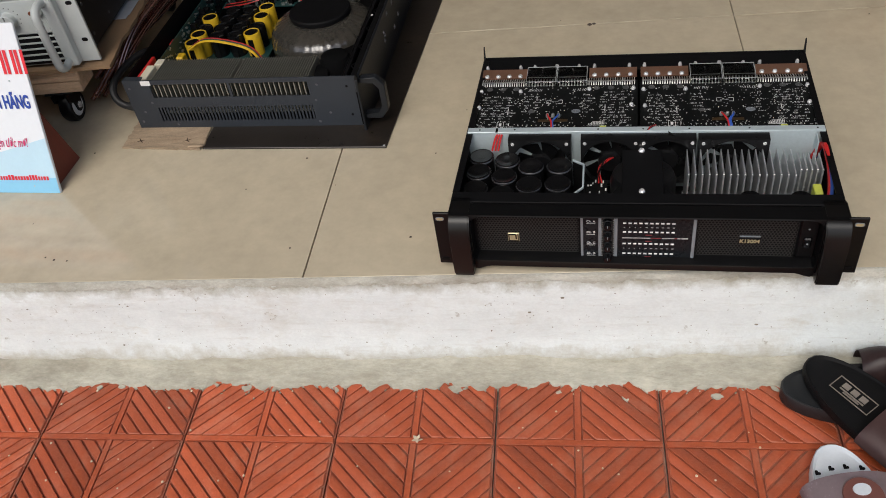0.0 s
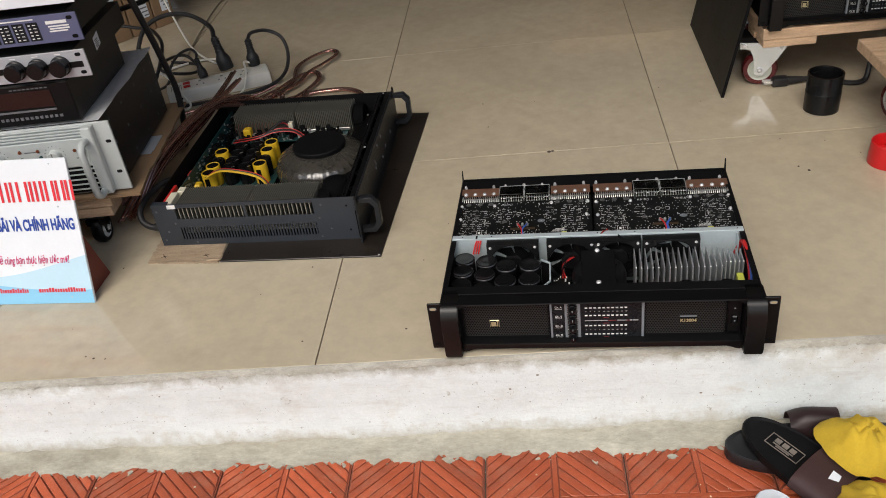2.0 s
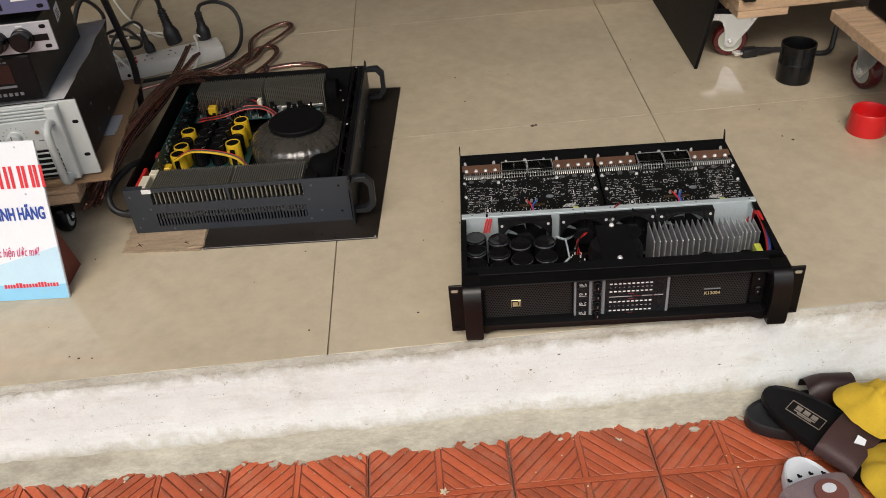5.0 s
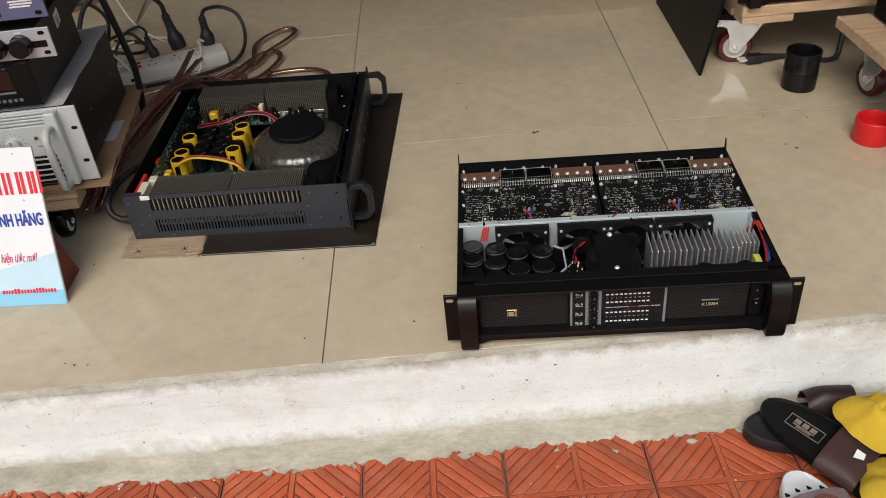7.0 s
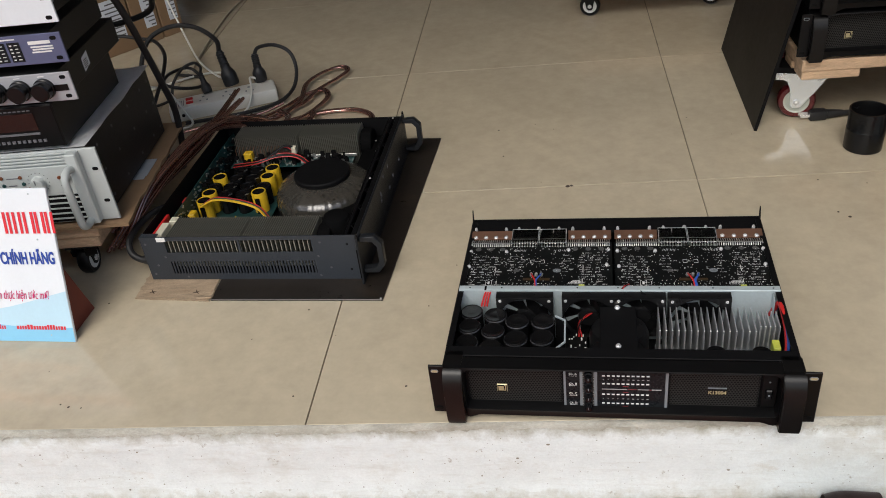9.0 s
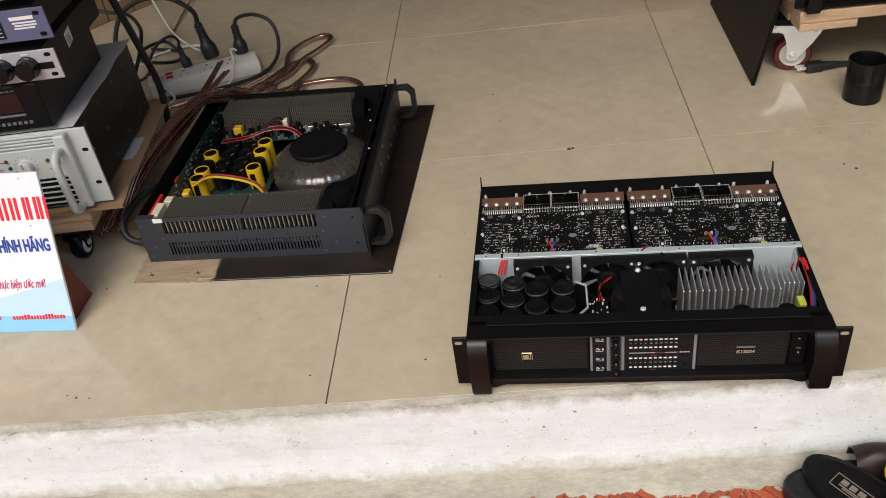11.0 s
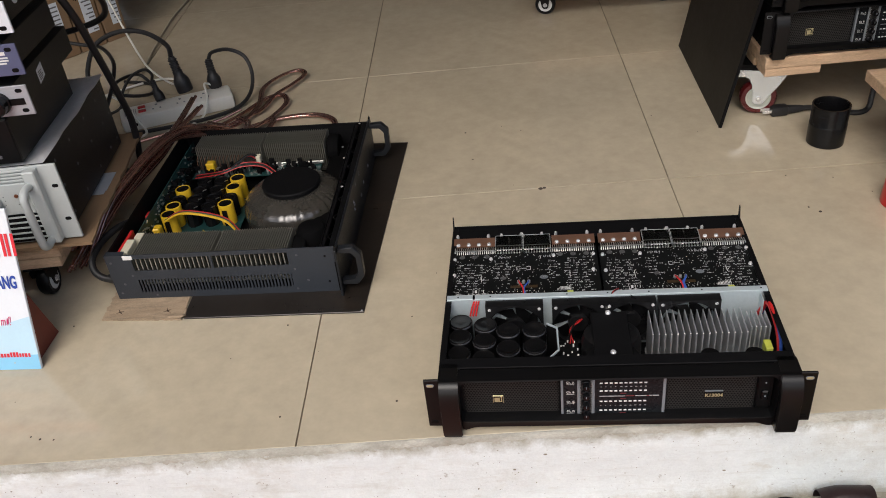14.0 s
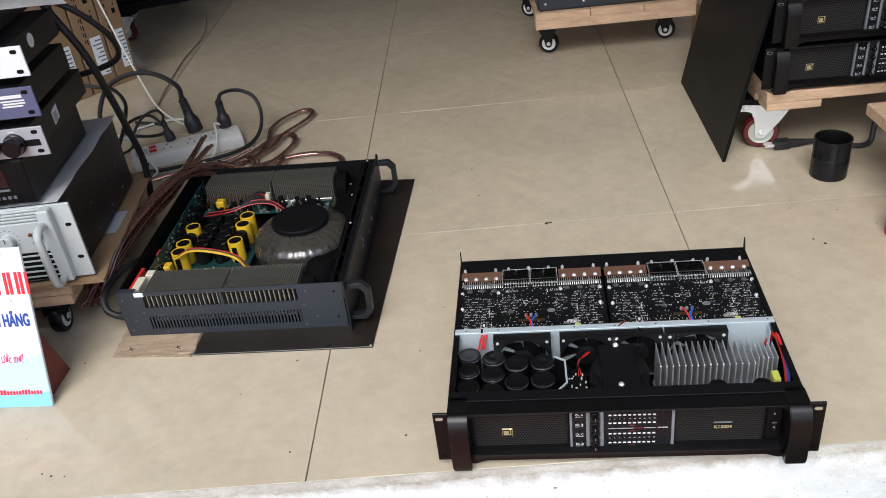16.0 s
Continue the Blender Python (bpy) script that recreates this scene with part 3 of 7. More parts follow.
        prism(bm, [(s * x, z) for x, z in foot], 0.018, pose(0, 0.018, 0) @ UPX)
    span(bm, (-0.212, 0.019, 0.007), (0.212, 0.022, 0.084))
    part("faceplate", bm, M_MATTE, amp)
    for x0, x1 in ((-0.188, -0.0665), (0.0645, 0.173)):
        bm = bmesh.new()
        grille(bm, x0, x1, 0.0145, 0.084, 0.0152, 0.0037, 0.0014)
        part("grille", bm, M_FRAMEK, amp, "perforated black grille", smooth=None)
    bm = bmesh.new()
    span(bm, (0.174, 0.0125, 0.019), (0.1925, 0.0185, 0.084), 0.0015)
    sw = part("switch_plate", bm, M_BLACKP, amp)
    bm = bmesh.new()
    box(bm, (0.1825, 0.0112, 0.043), (0.0085, 0.005, 0.015), 0.0015)
    part("power_switch", bm, M_SLEEVE, sw)
    for z in (0.062, 0.043):
        bm = bmesh.new()
        lathe(bm, [(0.0012, 0), (0.001, 0.0006), (0, 0.0008)], (0, 0, 0), "z", 8, pose(0.1825, 0.0086 if z < 0.05 else 0.0124, z, 90, 0, 0))
        part("dot", bm, M_FRAMEG, sw)
    # level display: grey uprights and sill round dark windows
    bm = bmesh.new()
    for x0, x1 in ((-0.0655, -0.0625), (-0.0452, -0.0415), (-0.0275, -0.0235), (0.0595, 0.0632)):
        span(bm, (x0, 0.0095, 0.0095), (x1, 0.0165, 0.0835), 0.0005)
    for x0, x1 in ((-0.0625, -0.0452), (-0.0235, 0.0595)):
        span(bm, (x0, 0.0095, 0.0095), (x1, 0.0165, 0.0138))
    disp = part("display", bm, M_FRAMEG, amp, "grey-bordered level display")
    for a, b in ((-0.0625, -0.0452), (-0.0235, 0.0595), (-0.0415, -0.0275)):
        bm = bmesh.new()
        span(bm, (a, 0.0102, 0.0139 if a != -0.0415 else 0.0095), (b, 0.0165, 0.0835))
        part("window", bm, M_PANE if a != -0.0415 else M_FRAMEK, disp)
    for k in range(4):
        z = 0.0708 - 0.0168 * k
        bm = bmesh.new()
        lathe(bm, [(0.0056, 0), (0.0054, 0.004), (0.0046, 0.0045), (0.0044, 0.0105), (0.0038, 0.0115), (0, 0.0116)], (0, 0, 0), "z", 16, pose(-0.0345, 0.0102, z, 90, 0, 0))
        knob = part("knob", bm, M_SLEEVE, disp)
        bm = bmesh.new()
        span(bm, (-0.0349, -0.0017, z), (-0.0341, -0.0012, z + 0.0034))
        part("pointer", bm, M_FRAMEG, knob)
        bm = bmesh.new()
        for q in range(5):
            for e in (-0.0412, -0.0283):
                span(bm, (e, 0.0092, z - 0.006 + 0.003 * q), (e + 0.0006, 0.0095, z - 0.0055 + 0.003 * q))
        tagged(part("scale_print", bm, M_INK, disp, smooth=None), kind="stuff")
        if lettered:
            lettering("Ch. %s" % "ABCD"[k], 0.0046, M_INK, disp, pose(-0.0537, 0.01, z - 0.001) @ UPX, "channel_letters", "white channel lettering", width=0.0098)
            bm = bmesh.new()
            span(bm, (-0.0586, 0.0098, z - 0.003), (-0.0488, 0.0101, z - 0.0027))
            part("underline", bm, M_INK, disp)
    for z in (0.0695, 0.056, 0.0378, 0.0222):
        for k in range(10):
            bm = bmesh.new()
            span(bm, (-0.0175 + 0.006 * k, 0.0094, z - 0.0008), (-0.0139 + 0.006 * k, 0.0101, z + 0.0009))
            part("level_lamp", bm, M_LEDW, disp, smooth=None)
    bm = bmesh.new()
    for z in (0.063, 0.0302):
        for k in range(10):
            w = 0.0012 if k < 4 else 0.0026
            span(bm, (-0.0165 + 0.006 * k, 0.0098, z - 0.0005), (-0.0165 + 0.006 * k + w, 0.0101, z + 0.0004))
    span(bm, (-0.0178, 0.0097, 0.0462), (0.0135, 0.0101, 0.0472))
    span(bm, (0.0262, 0.0097, 0.0462), (0.0402, 0.0101, 0.0472))
    span(bm, (0.0435, 0.0097, 0.046), (0.047, 0.0101, 0.0475))
    span(bm, (0.0478, 0.0097, 0.046), (0.0552, 0.0101, 0.0475))
    tagged(part("scale_print", bm, M_INKG, disp, "pale printed scale", smooth=None), kind="stuff")
    for x0, x1, z in ((0.0402, 0.0435, 0.0467), (0.0145, 0.0252, 0.0467), (0.008, 0.0152, 0.0515), (0.008, 0.0152, 0.0418), (0.008, 0.0152, 0.0172)):
        bm = bmesh.new()
        span(bm, (x0, 0.0097, z - 0.0004), (x1, 0.0101, z + 0.0004))
        part("red_print", bm, M_REDLED, disp, "small dull red print", smooth=None)
    # badges
    bm = bmesh.new()
    span(bm, (-0.1515, 0.0135, 0.0342), (-0.138, 0.0155, 0.0472), 0.0005)
    badge = part("badge", bm, M_GOLD, amp, "small square pale gold badge")
    bm = bmesh.new()
    for a in ((-0.1508, 0.0445, -0.1418, 0.0465), (-0.1508, 0.0349, -0.1388, 0.0362), (-0.1508, 0.0362, -0.1496, 0.0445), (-0.1425, 0.0382, -0.141, 0.0445), (-0.1398, 0.0362, -0.1388, 0.0462)):
        span(bm, (a[0], 0.0131, a[1]), (a[2], 0.0136, a[3]))
    part("badge_mark", bm, M_MATTE, badge, smooth=None)
    bm = bmesh.new()
    span(bm, (0.1105, 0.0138, 0.037), (0.1345, 0.0155, 0.0455), 0.0004)
    plate = part("name_plate", bm, M_MATTE, amp)
    if lettered:
        lettering("K13004", 0.0072, M_GOLD, plate, pose(0.1225, 0.0135, 0.0388) @ UPX, "model_letters", "pale gold raised model lettering", width=0.0215, bold=0.0002)
        bm = bmesh.new()
        span(bm, (0.1115, 0.0136, 0.0475), (0.1335, 0.0155, 0.0483))
        part("name_line", bm, M_FRAMEG, plate)


M_EDGEC = mat("painted_edge_glint", (0.42, 0.44, 0.43), 0.3, 0, 0.1, 60)
M_RIM = mat("glossy_shrink_rim", (0.03, 0.03, 0.032), 0.12, 0, 0.1, 60, spec=0.9, rvar=0.04)
M_AMBER = mat("amber_tape", (0.035, 0.02, 0.006), 0.3, 0, 0.2, 60)
M_DULLRING = mat("dull_ring_print", (0.09, 0.09, 0.09), 0.6, 0, 0.1, 60)
M_SINK = mat("extruded_aluminium", (0.7, 0.71, 0.72), 0.34, 0.75, 0.12, 60, 0.1, 500)
M_FRAMEK = mat("black_grille_metal", (0.03, 0.029, 0.028), 0.55, 0.0, 0.2, 60, spec=0.2)


def fan(parent, x, z, s=0.036):
    bm = bmesh.new()
    rim = [(s * 0.94 * math.cos(k * math.pi / 16), s * 0.94 * math.sin(k * math.pi / 16)) for k in range(32)]
    out = []
    for px, pz in rim:
        q = s / max(abs(px), abs(pz))
        out.append((px * q, pz * q))
    a = [bm.verts.new((x + p[0], 0.1465, z + p[1])) for p in rim]
    b = [bm.verts.new((x + p[0], 0.1465, z + p[1])) for p in out]
    c = [bm.verts.new((x + p[0], 0.161, z + p[1])) for p in rim]
    d = [bm.verts.new((x + p[0], 0.161, z + p[1])) for p in out]
    for k in range(32):
        j = (k + 1) % 32
        bm.faces.new((a[k], a[j], b[j], b[k]))
        bm.faces.new((a[k], c[k], c[j], a[j]))
        bm.faces.new((b[k], b[j], d[j], d[k]))
    f = part("fan", bm, M_FANP, parent, smooth=30)
    bm = bmesh.new()
    lathe(bm, [(0.0135, 0), (0.0145, 0.002), (0.0145, 0.012)], (x, 0.148, z), "y", 18)
    part("hub", bm, M_FANP, f)
    for k in range(7):
        bm = bmesh.new()
        m = Matrix.Translation((x, 0.1535, z)) @ Matrix.Rotation(k * 2 * math.pi / 7, 4, "Y")
        vs = []
        for i in range(5):
            r = 0.0135 + 0.018 * i / 4
            tw = radians(38 - 5 * i)
            w = 0.010 + 0.0015 * i
            vs.append([bm.verts.new(m @ V(r, e * w * math.sin(tw) * 0.55, e * w * math.cos(tw) + 0.0025 * i)) for e in (-1, 1)])
        for p, q in zip(vs, vs[1:]):
            bm.faces.new((p[0], p[1], q[1], q[0]))
        bmesh.ops.solidify(bm, geom=bm.faces[:], thickness=0.0012)
        part("blade", bm, M_FANP, f)
    for dx in (-1, 1):
        bm = bmesh.new()
        lathe(bm, [(0.0023, 0), (0.0021, 0.001), (0, 0.0013)], (x + dx * s * 0.86, 0.1465, z + s * 0.86), "y", 10, None)
        for v in bm.verts:
            v.co.y = 0.1465 - (v.co.y - 0.1465)
        part("screw", bm, M_STEEL, f)


def screw(bm, x, y, z, r=0.0028, h=0.002):
    lathe(bm, [(r, 0), (r, h * 0.5), (r * 0.7, h), (0, h * 1.05)], (x, y, z), "z", 10)


def open_amplifier():
    amp = thing("amplifier", "black open-topped rack amplifier with visible circuit boards", "amplifier", pose(0.4127, -0.0008, 0.0071, 0, -0.75, -2.87))
    amp_front(amp)
    bm = bmesh.new()
    span(bm, (-0.2165, 0.02, 0.0), (0.2165, 0.342, 0.0015))
    part("bottom_plate", bm, M_MATTE, amp)
    for s in (-1, 1):
        bm = bmesh.new()
        prism(bm, [(0.003, 0.0), (0.342, 0.0), (0.342, 0.106), (0.339, 0.103), (0.334, 0.088), (0.003, 0.088)], 0.0016,
              Matrix(((0, 0, 1, s * 0.2165 - 0.0008), (1, 0, 0, 0), (0, 1, 0, 0), (0, 0, 0, 1))))
        side = part("side_wall", bm, M_MATTE, amp)
        bm = bmesh.new()
        span(bm, (s * 0.2165 - 0.0008, 0.04, 0.0882), (s * 0.209, 0.333, 0.0892))
        part("wall_lip", bm, M_BLACK, side)
    bm = bmesh.new()
    span(bm, (-0.2155, 0.3395, 0.0015), (0.2155, 0.3415, 0.0885))
    span(bm, (-0.2155, 0.3035, 0.0855), (0.2155, 0.3395, 0.0872))
    part("rear_panel", bm, M_MATTE, amp)
    bm = bmesh.new()
    span(bm, (-0.2155, 0.0225, 0.0858), (0.2155, 0.0405, 0.0885), 0.0006)
    span(bm, (-0.2155, 0.0385, 0.06), (0.2155, 0.0405, 0.0855))
    part("front_cover", bm, M_MATTE, amp)
    # zinc divider with its flange, notched over the first fan's wires
    bm = bmesh.new()
    span(bm, (-0.2155, 0.1615, 0.004), (0.2155, 0.163, 0.09))
    span(bm, (-0.2155, 0.1615, 0.0902), (-0.1795, 0.1715, 0.0916), 0.0004)
    span(bm, (-0.1765, 0.1615, 0.0902), (0.2155, 0.1715, 0.0916), 0.0004)
    div = part("divider", bm, M_ZINC, amp, "bright zinc-plated divider")
    for x in (-0.2, -0.155, -0.05, 0.005, 0.06, 0.13, 0.207):
        bm = bmesh.new()
        lathe(bm, [(0.0012, 0), (0.0012, 0.0003), (0, 0.0003)], (x, 0.1665, 0.0916), "z", 8)
        part("hole", bm, M_MATTE, div)
    bm = bmesh.new()
    span(bm, (0.205, 0.1435, 0.03), (0.2062, 0.1615, 0.088))
    part("side_tab", bm, M_ZINC, div)
    for x, size in ((-0.1225, 0.0395), (-0.035, 0.036), (0.0345, 0.0335), (0.1115, 0.041)):
        fan(amp, x, 0.089 - size, size)
    # two circuit boards with printed outlines, solder and leads
    rng = random.Random(11)
    for s, (x0, x1) in enumerate(((-0.2145, -0.0015), (0.0015, 0.2145))):
        bm = bmesh.new()
        span(bm, (x0, 0.1745, 0.0855), (x1, 0.2845, 0.0872))
        board = part("circuit_board", bm, M_PCB, amp)
        bm = bmesh.new()
        z0, z1 = 0.0873, 0.0875

        def dash(x, y, w, h):
            span(bm, (max(x - w / 2, x0 + 0.002), y - h / 2, z0), (min(x + w / 2, x1 - 0.002), y + h / 2, z1))

        def ticks(x, y, n, pitch, h, lean=0.0):
            """A short run of printed strokes, as beside a row of parts."""
            for q in range(n):
                if rng.random() < 0.88:
                    hh = h * rng.uniform(0.6, 1.1)
                    px = x + pitch * q
                    prism(bm, [(px, y - hh / 2), (px + 0.0005, y - hh / 2), (px + 0.0005 + lean * hh, y + hh / 2), (px + lean * hh, y + hh / 2)], z1 - z0, pose(0, 0, z0))

        def bracketed(cx, cy, w, h, t=0.0005):
            for e in (-1, 1):
                dash(cx + e * w / 2, cy, t, h)
                for f in (-1, 1):
                    dash(cx + e * w * 0.36, cy + f * h / 2, w * 0.28, t)
        # rows of strokes where the small parts sit
        for bx0, bx1, by0, by1, step in ((0.008, 0.052, 0.178, 0.25, 0.0062), (0.062, 0.086, 0.214, 0.252, 0.0068), (0.138, 0.158, 0.21, 0.256, 0.0066), (0.163, 0.205, 0.18, 0.256, 0.0058)):
            y = by0
            while y < by1:
                x = bx0 + rng.uniform(0, 0.006)
                while x < bx1 - 0.004:
                    n = rng.randint(2, 7)
                    ticks(x0 + x, y + rng.uniform(-0.0012, 0.0012), n, 0.0016, rng.uniform(0.0014, 0.003), rng.choice((0, 0, 0.35)))
                    x += n * 0.0016 + rng.uniform(0.0015, 0.008)
                y += step
        # dotted rows along the front edge and single pads
        for q in range(12):
            dash(x0 + 0.062 + 0.0058 * q, 0.1815 + rng.uniform(-0.001, 0.001), 0.0011, 0.0014)
            if q % 2:
                dash(x0 + 0.064 + 0.0058 * q, 0.1885 + rng.uniform(-0.002, 0.002), 0.0013, 0.001)
        for _ in range(70):
            dash(x0 + rng.uniform(0.006, 0.208), rng.uniform(0.179, 0.268), rng.uniform(0.0007, 0.0017), rng.uniform(0.0007, 0.0014))
        # slanting strokes in front of the transistor rows
        for fx in (0.0685, 0.128):
            ticks(x0 + fx, 0.2625, 9, 0.0021, 0.0055, 0.3)
        # hatched corner patch
        for q in range(11):
            dash(x0 + 0.152 + 0.0019 * q, 0.1835 + 0.0004 * q, 0.0006, 0.003 + 0.0006 * q)
        for q in range(4):
            dash(x0 + 0.162, 0.181 + 0.0026 * q, 0.02 - 0.003 * q, 0.0004)
        bracketed(x0 + 0.1055, 0.2345, 0.0205, 0.0075)
        ticks(x0 + 0.1, 0.2345, 8, 0.0014, 0.0014)
        bracketed(x0 + 0.0385, 0.1835, 0.0085, 0.012)
        dash(x0 + 0.0385, 0.1835, 0.003, 0.006)
        for cx, cy, ln in ((0.0455, 0.2127, 0.0145), (0.1715, 0.2178, 0.013), (0.0495, 0.184, 0.006)):
            dash(x0 + cx, cy, 0.0009, ln)
        dash(x0 + 0.06, 0.1765, 0.1, 0.0003)
        tagged(part("board_print", bm, M_INK, board, "white printed component outlines", smooth=None), kind="stuff")
        bm = bmesh.new()
        for _ in range(260):
            x, y = rng.uniform(x0 + 0.004, x1 - 0.004), rng.uniform(0.178, 0.272)
            r = rng.choice((0.0004, 0.0005, 0.0006, 0.0009))
            lathe(bm, [(r, 0), (r * 0.75, r * 0.5), (0, r * 0.8)], (x, y, 0.0872), "z", 6)
        # transistor legs bent over the joint, with their common strip
        for k in range(66):
            x = x0 + 0.004 + (x1 - x0 - 0.008) * k / 65
            if not 0.066 < x - x0 < 0.145:
                tube(bm, [(x, 0.273, 0.0872), (x, 0.2755, 0.0905), (x, 0.282, 0.0905), (x, 0.2885, 0.0885)], 0.00055 if k % 3 else 0.0008, 4, 0)
        tagged(part("solder", bm, M_SOLDER, board, "bright solder joints and leads", smooth=None), kind="stuff")
        for a, b in ((x0 + 0.004, x0 + 0.0625), (x0 + 0.148, x1 - 0.004)):
            bm = bmesh.new()
            span(bm, (a, 0.2765, 0.0907), (b, 0.2778, 0.0916))
            part("pin_strip", bm, M_SOLDER, board, "bare metal pin strip")
            for q in range(3):
                bm = bmesh.new()
                lathe(bm, [(0.0042, 0), (0.0042, 0.0003), (0.0037, 0.0003), (0.0037, 0.0)], (a + (b - a) * (q + 0.6) / 3.2, 0.266, 0.0873), "z", 16)
                part("ring_mark", bm, M_DULLRING, board)
        # oval test mark, tape and the wire pair
        for fx, r, mt in ((0.1345, 0.0058, M_FRAMEG), (0.0765, 0.0046, M_DULLRING)):
            bm = bmesh.new()
            lathe(bm, [(r, 0), (r, 0.0003), (r * 0.72, 0.0003), (r * 0.72, 0.0)], (0, 0, 0), "z", 18, pose(x0 + fx, 0.2125, 0.0873) @ Matrix.Diagonal((1, 0.75, 1, 1)))
            part("oval_mark", bm, mt, board)
        bm = bmesh.new()
        span(bm, (x0 + 0.087, 0.189, 0.0874), (x0 + 0.125, 0.1945, 0.0877))
        part("tape", bm, M_AMBER, board, "strip of amber tape", smooth=None)
        for w in range(3):
            bm = bmesh.new()
            lathe(bm, [(0.0021, 0), (0.0021, 0.004), (0.0014, 0.005), (0, 0.005)], (x0 + 0.0985 + 0.0072 * w, 0.2005, 0.0872), "z", 10)
            part("post", bm, M_SOLDER, board)
        for w, mt in enumerate((M_REDW, M_BLUEW) if s == 0 else (M_REDW, M_BLUEW, M_BLUEW)):
            bm = bmesh.new()
            sx = x0 + 0.0985 + 0.0144 * min(w, 1)
            ex = x0 + 0.1055 + 0.0018 * w
            tube(bm, [(sx, 0.2, 0.0915), (sx + (ex - sx) * 0.25, 0.193, 0.0935), (ex - 0.001, 0.184, 0.092), (ex, 0.1745, 0.0905), (ex, 0.1715, 0.086)], 0.0011, 6, 4)
            part("wire", bm, mt, board)
        # copper bars tilted up behind the legs, clear relay boxes and rail screws
        for a, b in ((x0 + 0.001, x0 + 0.063), (x0 + 0.1485, x1 - 0.001)):
            bm = bmesh.new()
            prism(bm, [(0.2915, 0.0868), (0.3095, 0.0868), (0.3095, 0.0915), (0.2915, 0.0888)], b - a, Matrix(((0, 0, 1, a), (1, 0, 0, 0), (0, 1, 0, 0), (0, 0, 0, 1))))
            bar = part("copper_bar", bm, M_COPPER, amp, "copper bus bar")
            for k in range(4):
                bm = bmesh.new()
                screw(bm, a + (b - a) * (k + 0.45) / 4, 0.2945, 0.0888, 0.0032, 0.003)
                part("screw", bm, M_STEEL, bar)
        for k in range(2):
            bm = bmesh.new()
            cx = x0 + 0.0845 + 0.0415 * k
            span(bm, (cx - 0.0202, 0.2705, 0.0873), (cx + 0.0202, 0.3075, 0.0955), 0.0012)
            cover = part("clear_cover", bm, M_CLEAR, amp, "clear acrylic cover")
            # opaque pale bars paint in the glint along the clear cover's edges
            for a, b in (((-0.0202, 0.2705), (0.0202, 0.2711)), ((-0.0202, 0.3069), (0.0202, 0.3075)), ((-0.0202, 0.2711), (-0.0196, 0.3069)), ((0.0196, 0.2711), (0.0202, 0.3069))):
                bm = bmesh.new()
                span(bm, (cx + a[0], a[1], 0.0956), (cx + b[0], b[1], 0.096))
                part("cover_edge", bm, M_EDGEC, cover, smooth=None)
            for a, b in ((-0.018, -0.0008), (0.0008, 0.018)):
                bm = bmesh.new()
                span(bm, (cx + a, 0.2885, 0.0878), (cx + b, 0.304, 0.0925), 0.0005)
                part("chip", bm, M_MATTE, cover)
            bm = bmesh.new()
            for q in range(9):
                span(bm, (cx - 0.0168 + 0.004 * q, 0.2735, 0.0876), (cx - 0.0155 + 0.004 * q, 0.281, 0.0895))
            span(bm, (cx - 0.018, 0.2842, 0.0905), (cx + 0.018, 0.2852, 0.0915))
            part("contact_row", bm, M_SOLDER, cover, "bare contact row", smooth=None)
        for k, fx in enumerate((0.006, 0.053, 0.073, 0.1035, 0.134, 0.155, 0.202)):
            bm = bmesh.new()
            screw(bm, x0 + fx, 0.3165, 0.0872, 0.0024 if k != 3 else 0.0034, 0.0058)
            part("rail_screw", bm, M_STEEL, amp)
        for fx, fy in ((0.058, 0.259), (0.0045, 0.2595), (0.2075, 0.263), (0.205, 0.2253), (0.006, 0.2215), (0.15, 0.2625)):
            bm = bmesh.new()
            screw(bm, x0 + fx, fy, 0.0872, 0.0027, 0.0035)
            part("screw", bm, M_STEEL, board)
        bm = bmesh.new()
        span(bm, (x0 + 0.166, 0.1755, 0.0874), (x0 + 0.174, 0.179, 0.088))
        part("board_label", bm, M_LIME, board)
    # reservoir capacitors
    for x, y in ((-0.1967, 0.1345), (-0.1625, 0.1275), (-0.1315, 0.115), (-0.096, 0.116), (-0.1965, 0.1035), (-0.1965, 0.0705), (-0.163, 0.095), (-0.131, 0.079), (-0.096, 0.0815), (-0.163, 0.0605)):
        bm = bmesh.new()
        lathe(bm, [(0.0156, 0.0016), (0.0160, 0.066), (0.0158, 0.068), (0.0150, 0.0698), (0.0140, 0.0704), (0.0132, 0.0700), (0.006, 0.0698), (0, 0.0698)], (x, y, 0), "z", 30)
        cap = part("capacitor", bm, M_SLEEVE, amp, "glossy black capacitor")
        bm = bmesh.new()
        lathe(bm, [(0.0158, 0.0), (0.0163, 0.0008), (0.0162, 0.0016), (0.0154, 0.0026)], (x, y, 0.0665), "z", 30)
        part("rim", bm, M_RIM, cap)
    # bent bracket
    bm = bmesh.new()
    for (a, b) in (((-0.0795, 0.122), (-0.066, 0.113)), ((-0.066, 0.113), (-0.0652, 0.069)), ((-0.0652, 0.069), (-0.076, 0.056))):
        d = V(b[0] - a[0], b[1] - a[1], 0)
        nrm = V(-d.y, d.x, 0).normalized() * 0.0008
        prism(bm, [(a[0] - nrm.x, a[1] - nrm.y), (b[0] - nrm.x, b[1] - nrm.y), (b[0] + nrm.x, b[1] + nrm.y), (a[0] + nrm.x, a[1] + nrm.y)], 0.055, pose(0, 0, 0.016))
    span(bm, (-0.074, 0.068, 0.002), (-0.062, 0.112, 0.0165))
    bracket = part("bracket", bm, M_MATTE, amp, "bent black bracket with a pale zinc edge")
